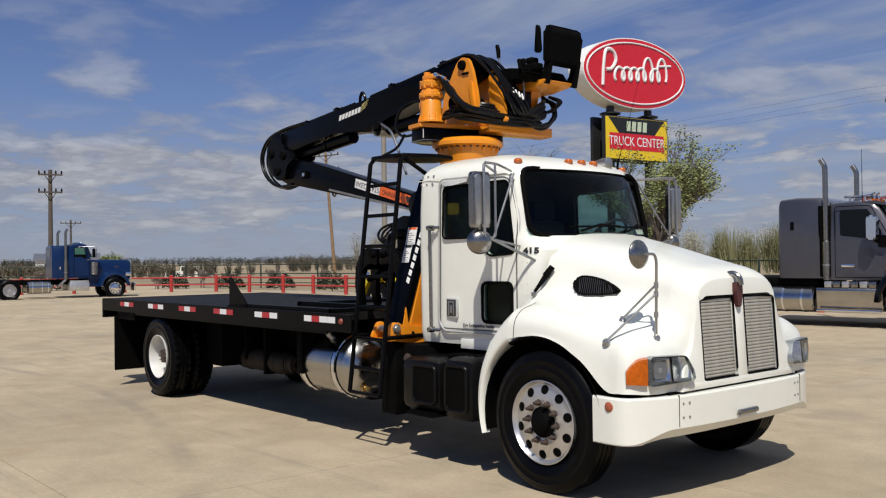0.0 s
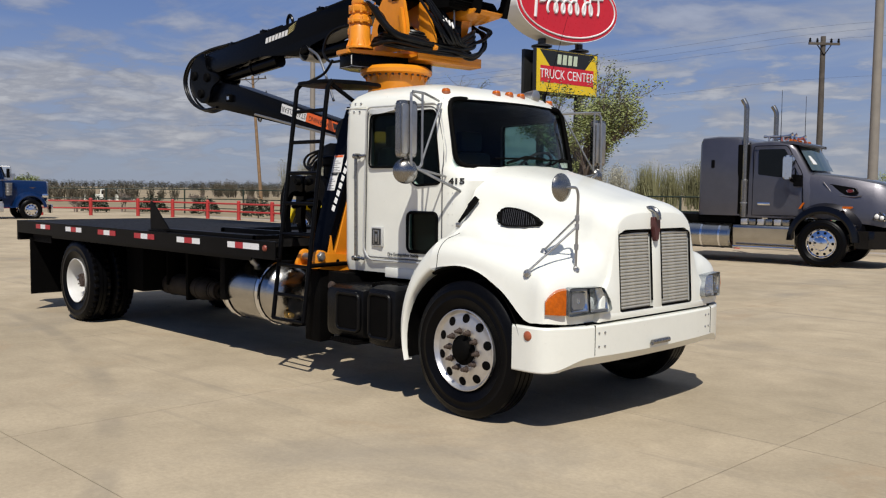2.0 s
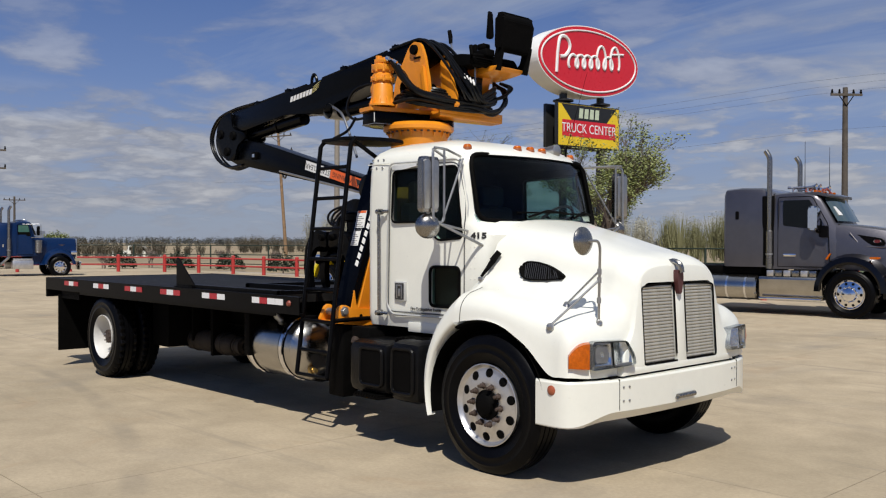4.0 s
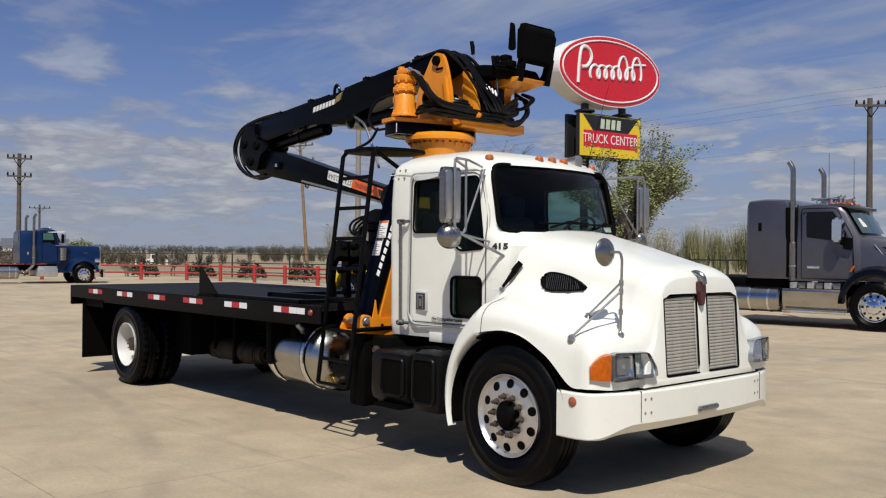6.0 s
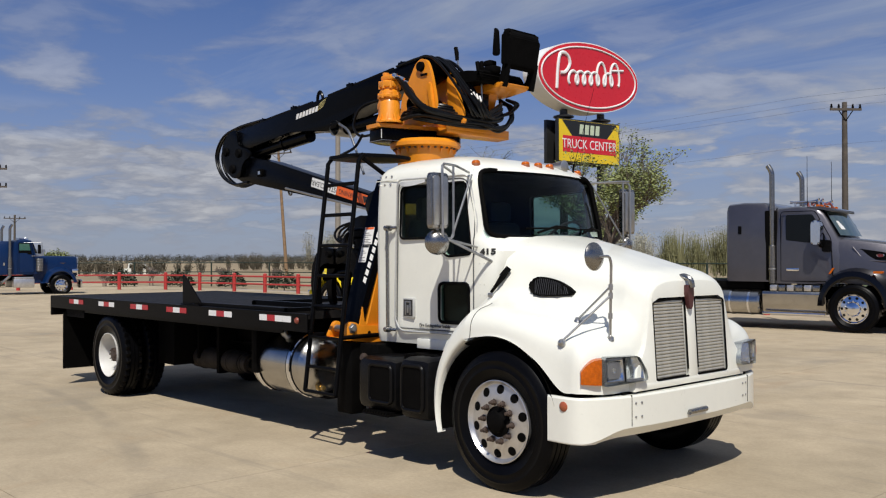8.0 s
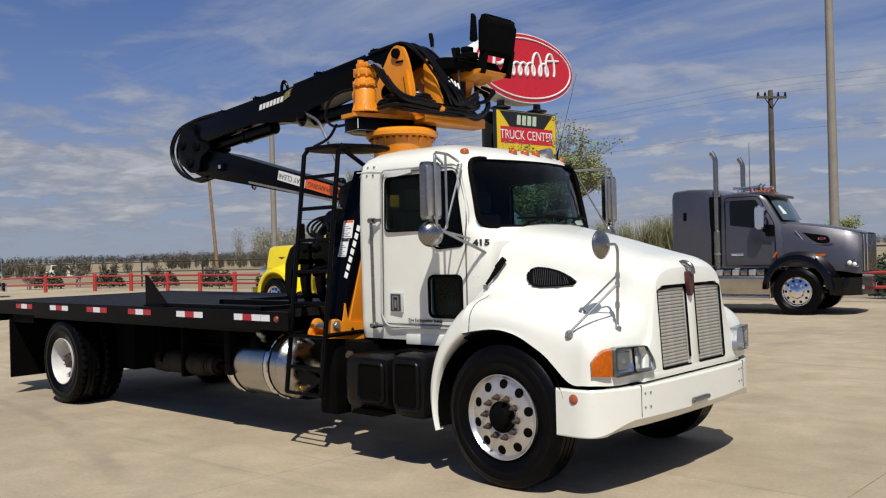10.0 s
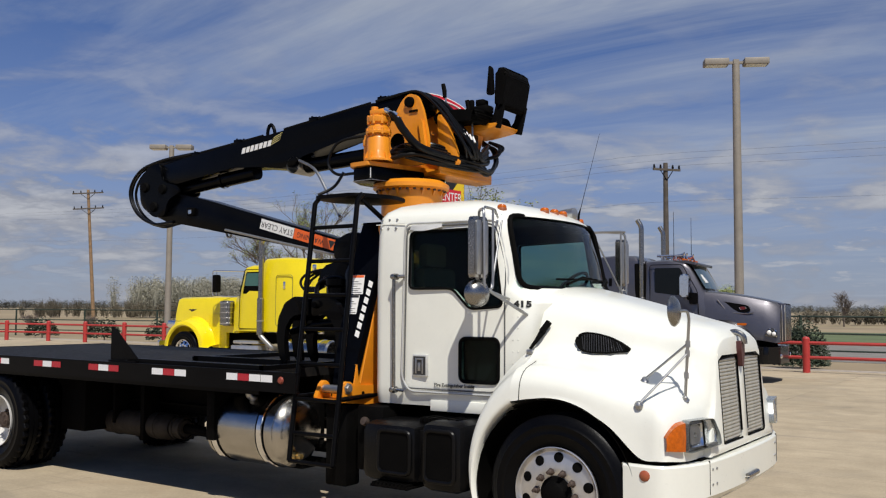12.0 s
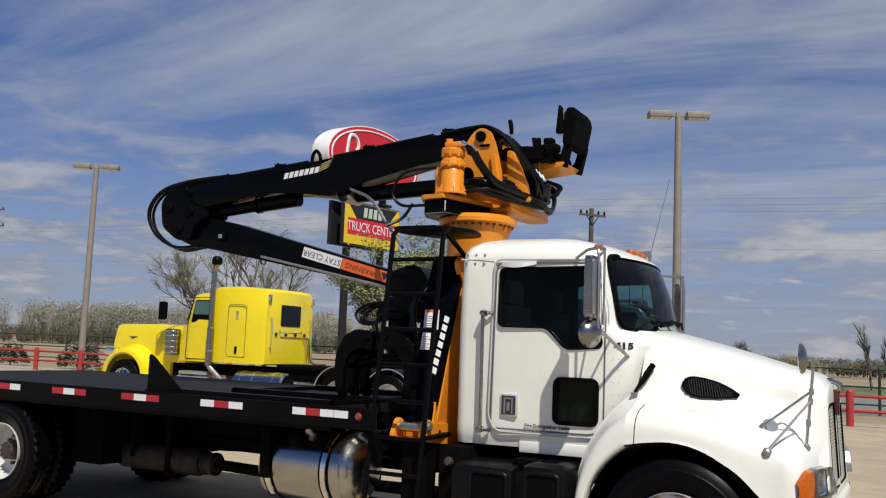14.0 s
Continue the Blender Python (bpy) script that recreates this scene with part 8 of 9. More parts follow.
        for y in (-0.5, -0.25, 0.25, 0.5):
            bm = B()
            lathe(bm, [(0.0, -0.16), (0.03, -0.15), (0.035, 0.05), (0.06, 0.12), (0.0, 0.12)], (c - 2.3, y, 2.84), (1, 0, 0), 12)
            part("air_horn", bm, CHROME, cabp)
    chassis(t, -8.3 if sleeper else -6.6, (-6.5, -7.8) if sleeper else (-4.9, -6.2), 0.8)
    for s in (-1, 1):
        for x in ((-6.5, -7.8) if sleeper else ()):
            bm = B()
            arc = np.linspace(radians(15), radians(165), 16)
            grid(bm, [[(x + r * math.cos(a), s * y, 0.54 + r * math.sin(a)) for r, y in ((0.585, 1.27), (0.60, 1.265), (0.605, 0.70), (0.59, 0.69))] for a in arc])
            f = part("wheel_fender", bm, BLACK, t, "black half round fender over the drive wheel")
            bm = B()
            tube(bm, [(x + 0.60 * math.cos(a), s * 1.27, 0.54 + 0.60 * math.sin(a)) for a in arc], 0.014, 6)
            part("fender_edge", bm, ALU, f)
    return t


GREY = mat("metallic_grey_paint", (0.105, 0.100, 0.112), 0.36, 0.75, 0.06, 4, coat=0.8)
YELLOW = mat("bright_yellow_paint", (0.83, 0.65, 0.004), 0.32, 0, 0.03, 4, coat=0.5)
BLUE = mat("deep_blue_paint", (0.003, 0.020, 0.080), 0.30, 0.2, 0.06, 4, coat=0.3, spec=0.3)
aero_tractor(pose(-4.09, 16.08, 0, 0, 0, 6.3), GREY, "grey long nosed semi tractor with chrome stacks")
classic_tractor(pose(-16.98, 10.99, 0, 0, 0, 182.2) @ Matrix.Scale(1.014, 4), YELLOW, "bright yellow semi tractor with a big sleeper", True)
classic_tractor(pose(-42.62, 11.48, -0.07, 0, 0, 82), BLUE, "dark blue semi tractor with tall chrome stacks", False)


def pickup(at, label, col):
    t = thing("pickup_truck", label, "truck", at)
    bm = B()
    prism(bm, round_poly([(-2.8, 0.45), (2.8, 0.45), (2.85, 0.95), (1.5, 1.12), (0.85, 1.75), (-0.95, 1.78), (-1.05, 1.15), (-2.85, 1.12)], 0.08), "y", -0.92, 0.92, 0.05)
    part("body", bm, col, t)
    for s in (-1, 1):
        pane(t, [(-0.85, 1.2), (1.2, 1.18), (0.78, 1.65), (-0.85, 1.66)], "y", s * 0.93, "side_window")
        for x in (-1.8, 1.8):
            wheel_at(t, (x, s * 0.82, 0.4), s, R=0.4, W=0.24)
    bm = B()
    prism(bm, [(1.47, 1.13), (0.88, 1.70), (0.86, 1.70), (1.44, 1.13)], "y", -0.8, 0.8)
    part("windscreen", bm, DARKGLASS, t)
    return t


pickup(pose(-100.7, 42.7, -0.5, 0, 0, 62), "white pickup truck on a dirt lane", WHITE)


def far_house(at, L, W, h, label):
    t = thing("farm_building", label, "building", at)
    bm = prism(B(), [(-W, 0.0), (W, 0.0), (W, h), (0, h * 1.5), (-W, h)], "x", -L, L)
    part("wall", bm, LABELW, t)
    for s in (-1, 1):
        bm = prism(B(), [(s * (W + 0.4), h - 0.15), (0, h * 1.5 + 0.05), (0, h * 1.5 + 0.25), (s * (W + 0.4), h + 0.05)], "x", -L - 0.4, L + 0.4)
        part("roof", bm, STEEL, t)
    for k in range(3):
        bm = B()
        x = -L * 0.6 + L * 0.6 * k
        box(bm, x - 0.6, x + 0.6, -W - 0.05, -W + 0.05, h * 0.35, h * 0.75)
        part("window", bm, DARKGLASS, t)


far_house(pose(-205, 62, -0.06, 0, 0, 70), 6.5, 3.5, 2.6, "low white farm building far across the field")


# ---- roadside sign ----
def road_sign():
    t = thing("pole_sign", "red oval dealer sign over a yellow panel on posts", "sign", pose(-21.0, 27.0, 0, 0, 0, -8) @ Matrix.Scale(1.105, 4))
    SIGNWHITE = mat("sign_white", (0.82, 0.82, 0.80), 0.35, 0, 0.04, 1, dirt=0.1)
    SIGNRED = mat("sign_red", (0.62, 0.015, 0.025), 0.3, 0, 0.04, 1, coat=0.3)
    SIGNYELLOW = mat("sign_yellow", (0.80, 0.55, 0.02), 0.35, 0, 0.05, 1)
    SIGNBLACK = mat("sign_black", (0.015, 0.015, 0.015), 0.4)
    zc, hw, hh = 8.95, 2.85, 1.42
    def oval(k, x0, x1, bev=0.0):
        return prism(B(), [(hw * k * math.cos(a), zc + hh * (1 - (1 - k) * 2.0) * math.sin(a)) for a in np.linspace(0, 2 * math.pi, 65)[:-1]], "x", x0, x1, bev)
    part("oval_box", oval(1.0, -0.45, 0.45, 0.03), SIGNWHITE, t, "white deep oval sign box")
    for s in (-1, 1):
        face = part("oval_face", oval(0.985, s * 0.45, s * 0.46), SIGNRED, t, "glossy red oval face")
        bm = B()
        tube(bm, [(s * 0.465, hw * 0.93 * math.cos(a), zc + hh * 0.86 * math.sin(a)) for a in np.linspace(0, 2 * math.pi, 73)[:-1]], 0.035, 6, closed=True)
        part("oval_ring", bm, SIGNWHITE, face)
        # flowing white stroke in place of the script
        fx = s * 0.468
        pts = [(-1.15 + 2.75 * u - 0.16 * math.sin(2 * math.pi * 7 * u), -0.30 + 0.02 * u + (0.95 if int(7 * u) in (4, 6) else 0.52) * (0.5 - 0.5 * math.cos(2 * math.pi * 7 * u))) for u in (k / 140 for k in range(141))]
        bm = B()
        tube(bm, [(fx, s * y, zc + z + 0.05 * y) for y, z in pts], 0.058, 6)
        tube(bm, [(fx, s * p[0], zc + p[1]) for p in spline([(-1.86, -0.62), (-1.80, 0.20), (-1.66, 0.78), (-1.30, 0.80), (-1.14, 0.45), (-1.36, 0.10), (-1.66, 0.02)], 8)], 0.070, 6)
        tube(bm, [(fx, s * p[0], zc + p[1]) for p in spline([(1.20, 0.42), (1.55, 0.46), (1.92, 0.50)], 6)], 0.05, 6)
        part("white_stroke", bm, SIGNWHITE, face, "white flowing stroke")
    pz0, pz1, pw = 5.42, 7.18, 1.75
    panels = {}
    for s in (-1, 1):
        bm = prism(B(), [(-pw, pz0), (pw, pz0), (pw, pz1), (-pw, pz1)], "x", min(s * 0.25, s * 0.42), max(s * 0.25, s * 0.42), 0.02)
        panels[s] = part("panel_box", bm, SIGNBLACK, t, "thin black box of the lower panel")
    for s in (-1, 1):
        f = s * 0.425
        bm = prism(B(), [(-pw + 0.05, pz0 + 0.05), (pw - 0.05, pz0 + 0.05), (pw - 0.05, pz1 - 0.05), (-pw + 0.05, pz1 - 0.05)], "x", min(f, f + s * 0.008), max(f, f + s * 0.008))
        pf = part("panel_face", bm, SIGNYELLOW, panels[s])
        f += s * 0.009
        bm = prism(B(), [(-1.55, pz1 - 0.06), (1.55, pz1 - 0.06), (0.95, pz1 - 0.72), (-0.95, pz1 - 0.72)], "x", min(f, f + s * 0.004), max(f, f + s * 0.004))
        part("black_wedge", bm, SIGNBLACK, pf)
        bm = prism(B(), [(-1.5, pz0 + 0.42), (1.5, pz0 + 0.42), (1.5, pz0 + 1.08), (-1.5, pz0 + 1.08)], "x", min(f, f + s * 0.006), max(f, f + s * 0.006))
        part("red_band", bm, SIGNRED, pf)
        f += s * 0.007
        part("sign_words", text_mesh("TRUCK CENTER", 0.46, SIGNWHITE, pose(f, 0, pz0 + 0.75, 90, 0, 90 * s) @ Matrix.Diagonal((0.92, 1.15, 1, 1)), 0.003), None, pf)
        bm = B()
        for k in range(4):
            y = s * (-0.48 + 0.3 * k)
            prism(bm, [(y - 0.12, pz1 - 0.58), (y + 0.10, pz1 - 0.58), (y + 0.13, pz1 - 0.18), (y - 0.08, pz1 - 0.18)], "x", min(f, f + s * 0.004), max(f, f + s * 0.004))
        part("name_bars", bm, mat("sign_pale_green", (0.55, 0.62, 0.45), 0.4), pf)
    for y in (-1.05, 1.05):
        bm = B()
        tube(bm, [(0, y, -0.1), (0, y, 7.6)], 0.16, 16)
        lathe(bm, [(0.2, 7.22), (0.42, 7.28), (0.42, 7.34), (0.2, 7.4)], (0, y, 0), (0, 0, 1), 16)
        part("post", bm, SIGNBLACK, t)


road_sign()


# ---- yard lamps and utility poles ----
POLEMETAL = mat("tan_pole_paint", (0.26, 0.23, 0.19), 0.55, 0, 0.1, 3)
POLEWOOD = mat("weathered_pole_wood", (0.095, 0.078, 0.062), 0.85, 0, 0.25, 4, bump=0.4, bscale=30)
POLEWOOD2 = mat("fresh_pole_wood", (0.27, 0.17, 0.09), 0.85, 0, 0.25, 4, bump=0.4, bscale=30)


def yard_lamp(x, y, h, turn):
    t = thing("yard_lamp", "tan steel pole with two shoebox lamp heads", "lamp", pose(x, y, 0, 0, 0, turn), "yard lamps")
    bm = B()
    tube(bm, [(0, 0, -0.1), (0, 0, h)], [0.16, 0.12], 12)
    box(bm, -0.09, 0.09, -0.09, 0.09, h - 0.05, h + 0.12)
    part("pole", bm, POLEMETAL, t)
    for s in (-1, 1):
        bm = B()
        box(bm, min(s * 0.25, s * 1.05), max(s * 0.25, s * 1.05), -0.24, 0.24, h - 0.08, h + 0.14, 0.03)
        box(bm, min(0, s * 0.3), max(0, s * 0.3), -0.05, 0.05, h - 0.02, h + 0.06)
        hd = part("lamp_head", bm, POLEMETAL, t)
        bm = B()
        box(bm, min(s * 0.32, s * 0.98), max(s * 0.32, s * 0.98), -0.18, 0.18, h - 0.095, h - 0.078)
        part("lens", bm, LABELW, hd)


yard_lamp(-6.03, 23.65, 9.98, 28)
yard_lamp(-33.6, 22.6, 9.6, 33)


def utility_pole(x, y, h, turn, lean=(0, 0), arms=(0.35,), wood=None, w=1.2):
    t = thing("utility_pole", "weathered wooden utility pole with a crossarm", "utility pole", pose(x, y, 0, *lean) @ pose(0, 0, 0, 0, 0, turn), "utility poles")
    bm = B()
    tube(bm, [(0, 0, -0.3), (0, 0, h)], [0.19, 0.13], 12)
    part("pole", bm, wood or POLEWOOD, t)
    for d in arms:
        bm = B()
        box(bm, -w, w, -0.18, -0.08, h - d - 0.06, h - d + 0.06)
        a = part("crossarm", bm, POLEWOOD, t)
        for k in (-0.92, -0.45, 0.45, 0.92):
            bm = B()
            lathe(bm, [(0.05, 0.0), (0.07, 0.08), (0.04, 0.14), (0.06, 0.18), (0.0, 0.24)], (w * k, -0.13, h - d + 0.06), (0, 0, 1), 10)
            part("insulator", bm, CHASSIS, a)
        bm = B()
        tube(bm, [(-w * 0.5, -0.13, h - d), (0, -0.14, h - d - 0.6)], 0.025, 6)
        tube(bm, [(w * 0.5, -0.13, h - d), (0, -0.14, h - d - 0.6)], 0.025, 6)
        part("brace", bm, CHASSIS, a)
    return t


utility_pole(-15.6, 42.5, 10.0, 50, (0, 0), (0.4,), w=0.85)
utility_pole(-77.2, 48.5, 13.4, 40, (3.2, -2.1), (0.35, 1.9), POLEWOOD2, 1.5)
utility_pole(-62.4, 14.6, 8.4, 75, (0, 0), (0.35, 1.6), w=0.8)
utility_pole(-128.0, 37.5, 8.0, 75, (0, 0), (0.5,), w=1.4)
# wires between the far poles
WIRE = mat("wire_dark", (0.05, 0.05, 0.05), 0.6)
t = thing("overhead_line", "thin dark overhead power wires", "power line")
for dz, dy, zz in ((9.6, -1.1, 0), (9.6, 0.9, 0), (9.1, 0.0, 0), (7.2, 0.0, 0)):
    bm = B()
    pts = []
    for k in range(41):
        u = k / 40
        x = -75 + 130 * u
        span = ((x + 15.2) % 60) / 60
        pts.append((x, 40.0 + dy + 0.06 * (x + 15.2) * 2.2 * 0.15, dz + 0.35 - 0.9 * 4 * span * (1 - span) * 0.7))
    tube(bm, pts, 0.005, 4)
    part("wire", bm, WIRE, t)


# ---- fences ----
FENCERED = mat("red_fence_paint", (0.42, 0.035, 0.03), 0.5, 0, 0.12, 3, dirt=0.15, dirt_col=(0.3, 0.08, 0.06))
FENCEGREEN = mat("dark_green_fence_paint", (0.015, 0.03, 0.02), 0.6)


def along(pts, step):
    """Points at even steps along a line."""
    out, carry = [], 0.0
    for a, b in zip(pts, pts[1:]):
        a, b = Vector(a), Vector(b)
        L = (b - a).length
        d = carry
        while d < L:
            out.append(a.lerp(b, d / L))
            d += step
        carry = d - L
    return out


def pipe_fence(path, name, label, step, h, rails, rp, rr, material):
    t = thing(name, label, "fence")
    posts = along(path, step)
    pm = B()
    lathe(pm, [(rp, -0.1), (rp, h - rp * 0.6), (rp * 0.7, h - 0.02), (0.0, h)], (0, 0, 0), (0, 0, 1), 14)
    pm = mesh_of("post", pm, material)
    for p in posts:
        o = part("post", pm, None, t)
        o.location = (p.x, p.y, 0)
    for a, b in zip(posts, posts[1:]):
        for z in rails:
            bm = B()
            tube(bm, [(a.x, a.y, z), (b.x, b.y, z)], rr, 8)
            part("rail", bm, material, t)


FPATH = [(26.8, 20.0), (-32.0, 19.8), (-39.0, 19.3), (-43.8, 18.0), (-47.0, 15.0), (-49.6, 8.0), (-52.5, -4.0)]
pipe_fence(FPATH, "pipe_fence", "low red painted steel pipe fence", 2.72, 1.0, (0.42, 0.82), 0.10, 0.045, FENCERED)
pipe_fence([(30, 27.5), (-38, 27.5), (-50, 24), (-56, 10), (-58, -10)], "wire_fence", "dark green field fence behind the yard", 5.0, 1.55, (0.3, 0.9, 1.5), 0.05, 0.03, FENCEGREEN)


# ---- trees, shrubs and far woods ----
BARK = mat("grey_bark", (0.14, 0.11, 0.085), 0.9, 0, 0.25, 6, bump=0.5, bscale=40)
LEAFNEW = mat("spring_leaf", (0.22, 0.25, 0.08), 0.6, 0, 0.3, 1.5)
LEAFDULL = mat("dull_leaf", (0.10, 0.11, 0.05), 0.7, 0, 0.3, 1.5)
LEAFGREEN = mat("evergreen_leaf", (0.03, 0.045, 0.022), 0.7, 0, 0.35, 2)
TWIG = mat("bare_twig", (0.20, 0.16, 0.13), 0.9, 0, 0.3, 2)
TWIGRED = mat("reddish_twig", (0.20, 0.12, 0.09), 0.9, 0, 0.3, 2)


def leaf_quads(verts, faces, p, size, rn):
    a, b = rn.uniform(0, 6.28), rn.uniform(-1, 1)
    u = Vector((math.cos(a), math.sin(a), b * 0.6)).normalized() * size
    v = u.orthogonal().normalized() * size * 0.55
    if rn.random() < 0.5:
        v = -v
    n = len(verts)
    verts += [p - u, p + v, p + u, p - v]
    faces.append((n, n + 1, n + 2, n + 3))


def raw_part(name, verts, faces, material, parent, label="", kind=""):
    me = bpy.data.meshes.new(name)
    me.from_pydata([tuple(v) for v in verts], [], faces)
    me.materials.append(material)
    o = new(name, me)
    o.parent = parent
    return tagged(o, label, kind=kind)


def grow(rn, h, spread, levels, leaf, leaves, twig_r, lean=0.25):
    """Limbs as thin tapered prisms and leaves at their tips."""
    lv, lf, bv, bf = [], [], [], []
    def limb(a, b, ra, rb):
        d = (b - a).normalized()
        u = d.orthogonal().normalized()
        w = d.cross(u)
        n = len(bv)
        k = 5 if ra > 0.03 else 3
        for c, r in ((a, ra), (b, rb)):
            for i in range(k):
                t = 2 * math.pi * i / k
                bv.append(c + r * (math.cos(t) * u + math.sin(t) * w))
        for i in range(k):
            bf.append((n + i, n + (i + 1) % k, n + k + (i + 1) % k, n + k + i))
    def rec(a, d, L, r, lev):
        b = a + d * L
        mid = a + d * L * 0.5 + Vector((rn.uniform(-1, 1), rn.uniform(-1, 1), rn.uniform(-0.3, 0.6))) * L * 0.08
        limb(a, mid, r, r * 0.85)
        limb(mid, b, r * 0.85, r * 0.65)
        if lev == 0:
            for _ in range(leaves):
                leaf_quads(lv, lf, b + Vector((rn.gauss(0, 1), rn.gauss(0, 1), rn.gauss(0, 1))) * leaf * 2.2, leaf * rn.uniform(0.6, 1.2), rn)
            return
        for k in range(rn.choice((3, 3, 4)) if lev > 1 else 4):
            nd = (d + Vector((rn.uniform(-1, 1), rn.uniform(-1, 1), rn.uniform(-0.2, 0.75))) * spread).normalized()
            s = a + (b - a) * rn.uniform(0.45, 1.0)
            rec(s, nd, L * rn.uniform(0.58, 0.82), max(twig_r, r * 0.55), lev - 1)
    rec(Vector((0, 0, -0.1)), Vector((rn.uniform(-lean, lean) * 0.2, rn.uniform(-lean, lean) * 0.2, 1)).normalized(), h * 0.36, h * 0.018 + 0.02, levels)
    return bv, bf, lv, lf


def tree(x, y, h, seed, label, leafmat, leaves=8, leaf=0.07, levels=4, spread=0.75, trunks=1, category="tree", name="tree", bark=None):
    rn = random.Random(seed)
    t = thing(name, label, category, pose(x, y, 0))
    bv, bf, lv, lf = [], [], [], []
    for k in range(trunks):
        a, b, c, d = grow(rn, h * rn.uniform(0.85, 1.0), spread, levels, leaf, leaves, 0.009)
        off = Vector((rn.uniform(-1, 1), rn.uniform(-1, 1), 0)) * 0.25 * (trunks > 1) * h * 0.3
        n, m = len(bv), len(lv)
        bv += [v + off for v in a]
        bf += [tuple(i + n for i in f) for f in b]
        lv += [v + off for v in c]
        lf += [tuple(i + m for i in f) for f in d]
    raw_part("trunk", bv, bf, bark or BARK, t, "branching trunk and limbs")
    if lf:
        raw_part("crown", lv, lf, leafmat, t, "thin crown of small leaves", "stuff")
    return t


tree(-16.9, 23.7, 7.3, 11, "young many-stemmed tree with thin spring leaves beside the sign", LEAFNEW, 9, 0.06, 5, 0.72, 3)
tree(-16.6, 25.6, 2.3, 23, "low reddish brown twiggy bush by the sign", LEAFDULL, 0, 0.05, 5, 0.9, 3, "bush", "bush", TWIGRED)
tree(-20.8, 28.5, 6.3, 12, "young tree with sparse spring leaves", LEAFNEW, 20, 0.05, 5, 0.75)
tree(-24.0, 79.5, 4.9, 19, "small olive green budding tree beyond the road", LEAFNEW, 7, 0.08, 4, 0.8, 4)
tree(-25.0, 24.5, 8.4, 13, "mostly bare spring tree behind the yellow tractor", LEAFNEW, 8, 0.034, 5, 0.8)
tree(-30.0, 26.5, 7.6, 14, "mostly bare spring tree with a wide crown", LEAFNEW, 7, 0.034, 5, 0.85)
tree(-90.0, 29.0, 3.2, 24, "round olive green tree across the field", LEAFNEW, 14, 0.09, 4, 1.0, 3)
tree(-1.85, 60.0, 4.6, 15, "slender bare leafless tree by the road", LEAFNEW, 0, 0.05, 4, 0.34)
tree(-0.95, 60.5, 4.4, 16, "slender bare leafless tree by the road", LEAFNEW, 0, 0.05, 4, 0.32)
tree(-17.3, 100.0, 4.3, 18, "round bare tree beyond the road", LEAFDULL, 0, 0.05, 5, 0.95, 2)

# shrubs along the fence
rn = random.Random(3)
for k, (x, y, h) in enumerate(((-51.5, 19.0, 1.0), (-47.8, 21.0, 1.05), (-43.6, 22.2, 1.0), (-38.6, 22.6, 1.0), (-34.2, 23.0, 1.15), (-30.5, 22.6, 1.0), (-56.0, 13.0, 0.9), (-27.0, 22.4, 1.0))):
    t = thing("shrub", "low dark evergreen shrub by the fence", "shrub", pose(x, y, 0), "fence shrubs")
    lv, lf = [], []
    for _ in range(900):
        u = Vector((rn.gauss(0, 1), rn.gauss(0, 1), abs(rn.gauss(0, 1)))).normalized() * rn.uniform(0.6, 1.0) ** 0.5
        p = Vector((u.x * h * 0.9, u.y * h * 0.9, 0.1 + u.z * h * (0.85 + 0.2 * math.sin(5 * math.atan2(u.y, u.x)))))
        leaf_quads(lv, lf, p, rn.uniform(0.05, 0.1), rn)
    raw_part("foliage", lv, lf, LEAFGREEN, t, kind="stuff")
    bm = B()
    tube(bm, [(0, 0, -0.05), (0, 0, 0.5)], 0.04, 6)
    part("stem", bm, BARK, t)
for k, (x, y, h) in enumerate(((-3.85, 22.4, 1.45),)):
    t = thing("shrub", "dense dark green shrub behind the fence", "shrub", pose(x, y, 0), "fence shrubs")
    lv, lf = [], []
    for _ in range(6000):
        u = Vector((rn.gauss(0, 1), rn.gauss(0, 1), abs(rn.gauss(0, 1)))).normalized() * rn.uniform(0.35, 1.0) ** 0.5
        leaf_quads(lv, lf, Vector((u.x * h * 0.6, u.y * h * 0.5, 0.05 + u.z * h * (0.9 + 0.12 * math.sin(4 * math.atan2(u.y, u.x) + h)))), rn.uniform(0.03, 0.06), rn)
    raw_part("foliage", lv, lf, LEAFGREEN, t, kind="stuff")
    bm = B()
    tube(bm, [(0, 0, -0.05), (0, 0, 0.5)], 0.04, 6)
    part("stem", bm, BARK, t)
# bare bushes past the fence
for k in range(13):
    x, y = -50 - rn.uniform(0, 9) + k * 0.9, 12 + k * 2.1 + rn.uniform(-1, 1)
    tree(x, y, rn.uniform(1.2, 1.8), 40 + k, "bare twiggy bush in the dry field", LEAFDULL, 0, 0.05, 4, 1.0, 3, "bush", "bush", TWIG)


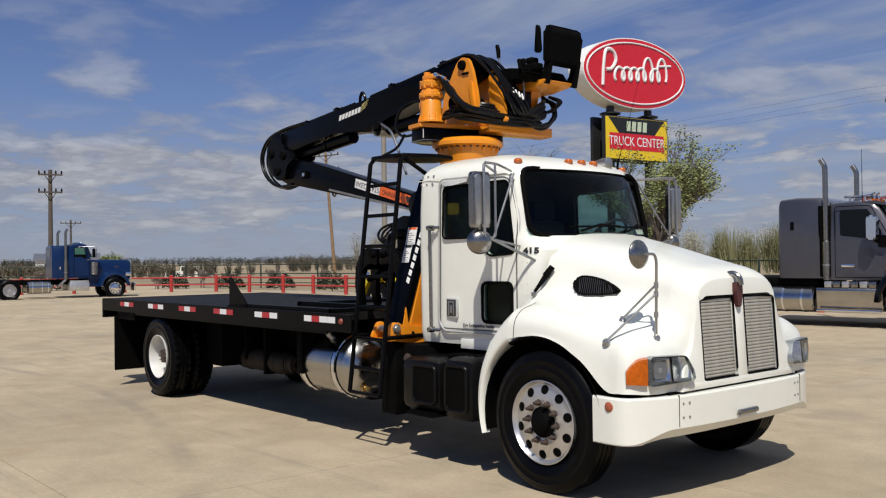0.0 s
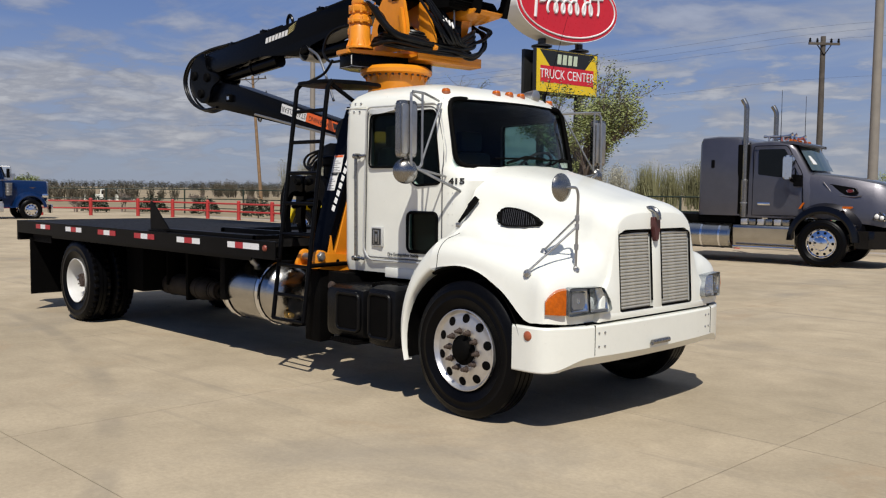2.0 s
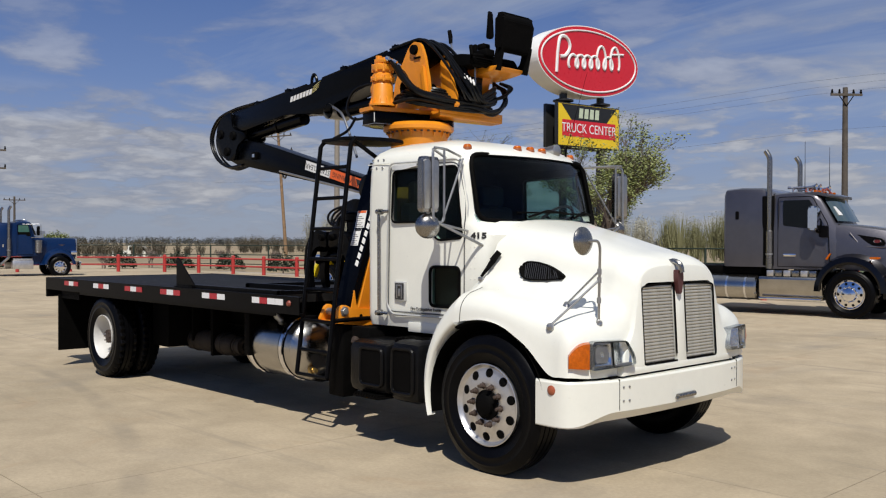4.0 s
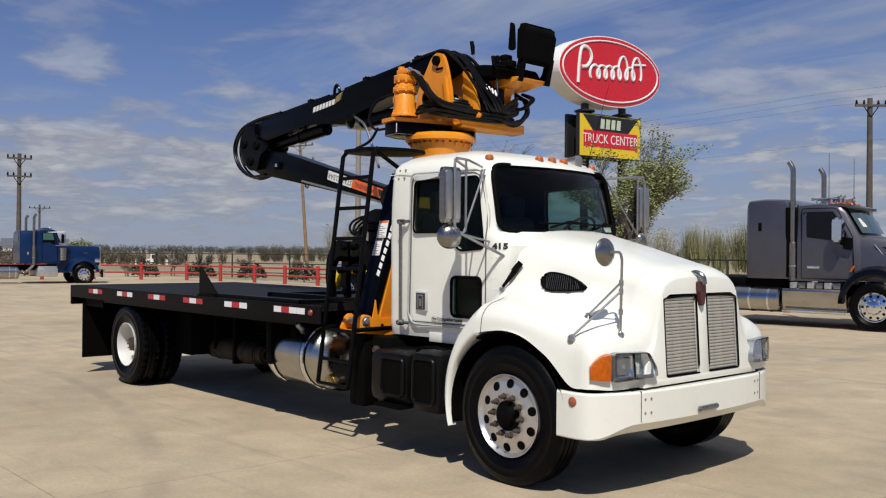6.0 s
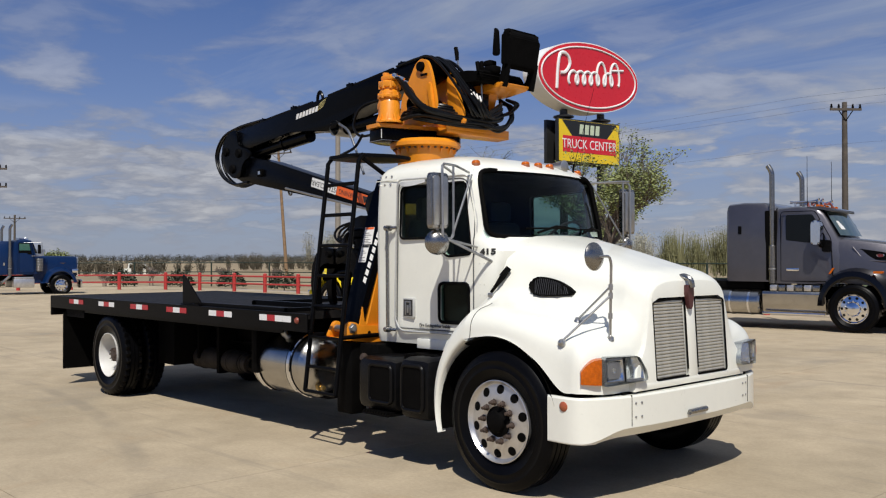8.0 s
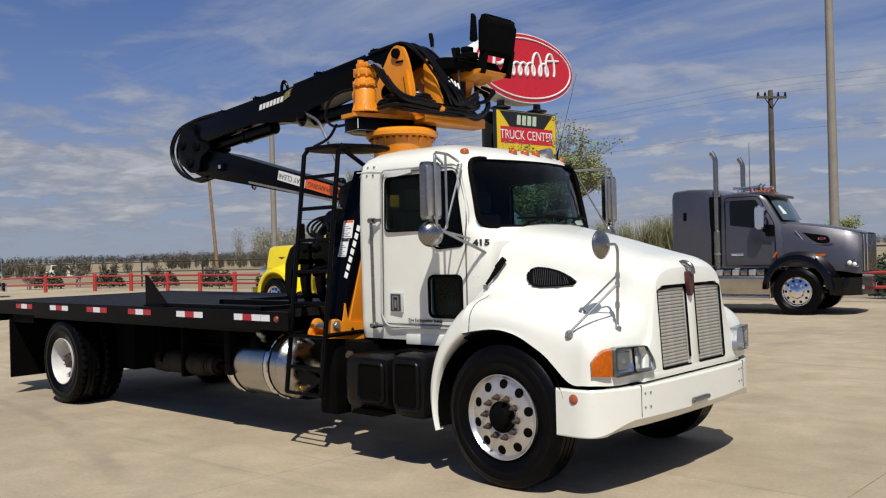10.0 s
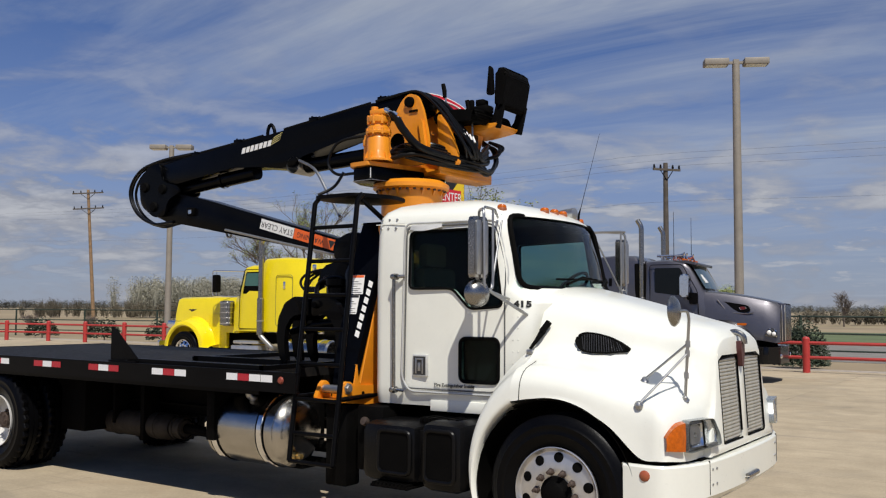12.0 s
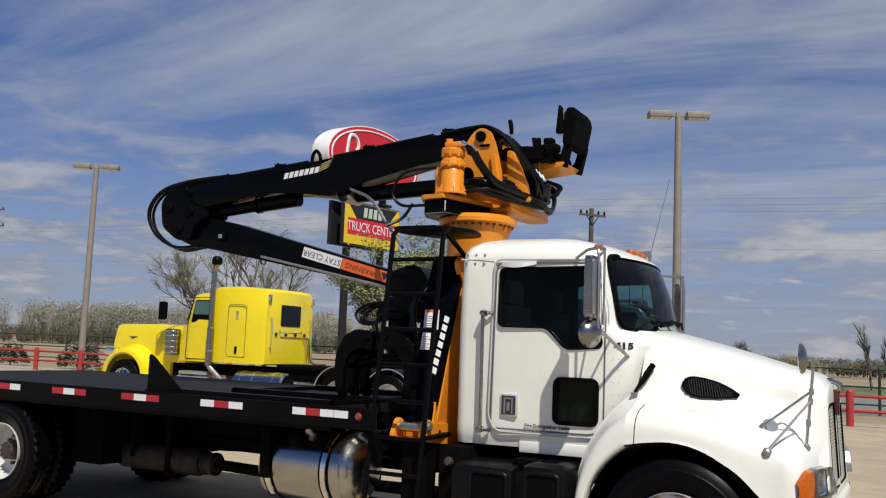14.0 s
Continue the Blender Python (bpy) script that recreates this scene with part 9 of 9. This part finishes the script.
def woods(name, path, depth, h, count, seed, leafmat, label, size=0.5, clumps=46, stems=5, low=0.55, slim=1.0):
    """A far belt of trees as one sheet of clumps and stems."""
    rn = random.Random(seed)
    pts = along(path, 1.0)
    lv, lf = [], []
    for _ in range(count):
        p = rn.choice(pts)
        c = Vector((p.x + rn.uniform(-1, 1) * depth, p.y + rn.uniform(-1, 1) * depth, 0))
        hh = h * rn.uniform(low, 1.05)
        w = hh * rn.uniform(0.22, 0.42) * slim
        for _ in range(clumps):
            u = Vector((rn.gauss(0, 1), rn.gauss(0, 1), rn.gauss(0, 1))).normalized() * rn.random() ** 0.4
            leaf_quads(lv, lf, c + Vector((u.x * w, u.y * w, hh * 0.56 + u.z * hh * 0.44)), size * rn.uniform(0.4, 1.0), rn)
        for _ in range(stems):
            n = len(lv)
            a = Vector((rn.uniform(-1, 1) * w * 0.35, rn.uniform(-1, 1) * w * 0.35, hh * rn.uniform(0.0, 0.45)))
            b = Vector((a.x * 2.2, a.y * 2.2, hh * rn.uniform(0.6, 0.98)))
            t = rn.uniform(0, 3.14)
            r = Vector((math.cos(t), math.sin(t), 0)) * rn.uniform(0.025, 0.06)
            lv += [c + a - r, c + a + r, c + b]
            lf.append((n, n + 1, n + 2))
    me = bpy.data.meshes.new(name)
    me.from_pydata([tuple(v) for v in lv], [], lf)
    me.materials.append(leafmat)
    return tagged(new(name, me), label, "trees", kind="stuff")


# grey wood: base colour paled to include haze over the far belt
GREYWOOD = mat("bare_grey_wood", (0.34, 0.325, 0.25), 0.9, 0, 0.3, 0.08)
BROWNWOOD = mat("bare_brown_wood", (0.13, 0.11, 0.075), 0.9, 0, 0.35, 0.08)
# horizon wood: haze of distance is mixed into the base colour
DARKWOOD = mat("far_dark_wood", (0.095, 0.098, 0.088), 0.9, 0, 0.3, 0.05)
OLIVEWOOD = mat("budding_wood", (0.25, 0.245, 0.12), 0.9, 0, 0.3, 0.1)
woods("far_woods", [(-117.5, 86.5), (-112, 92), (-98, 104), (-81, 114.5)], 5, 6.7, 330, 1, GREYWOOD, "belt of tall bare grey trees", size=0.125, clumps=760, stems=40, low=0.86, slim=0.62)
woods("brown_woods", [(-124, 72), (-113, 82), (-94, 99), (-79, 108)], 3, 3.0, 200, 2, BROWNWOOD, "low brown brush before the trees", size=0.11, clumps=140, stems=40)
woods("horizon_woods", [(-420, -40), (-430, 100), (-380, 230), (-260, 380), (-100, 460), (60, 470), (220, 430)], 22, 4.6, 3600, 3, DARKWOOD, "dark line of trees on the horizon", size=0.32, clumps=56, stems=3)
for x, y, h, seed, n in ((-41.8, 67.6, 4.7, 31, 3), (-39.6, 68.2, 4.4, 32, 2), (-37.6, 68.6, 5.2, 33, 3), (-35.6, 69.4, 5.0, 34, 3)):
    woods("budding_trees", [(x - 0.6, y), (x + 0.6, y)], 0.35, h, n, seed, OLIVEWOOD, "clump of upright budding olive green trees", size=0.07, clumps=900, stems=160, low=0.88, slim=0.75)
woods("budding_bushes", [(-13.9, 110), (-10.4, 110)], 0.5, 2.7, 20, 7, OLIVEWOOD, "low olive green budding bushes", size=0.07, clumps=420, stems=30)
woods("left_woods", [(-100, 26), (-96, 44), (-112, 20)], 5, 2.3, 110, 5, BROWNWOOD, "brown scrub beyond the field", size=0.14, clumps=50, stems=50)
woods("right_brush", [(-24, 112), (-4, 116), (30, 118), (60, 110)], 3, 2.1, 330, 6, BROWNWOOD, "brown brush across the road", size=0.17, clumps=110, stems=20, low=0.7)
lay_slabs()
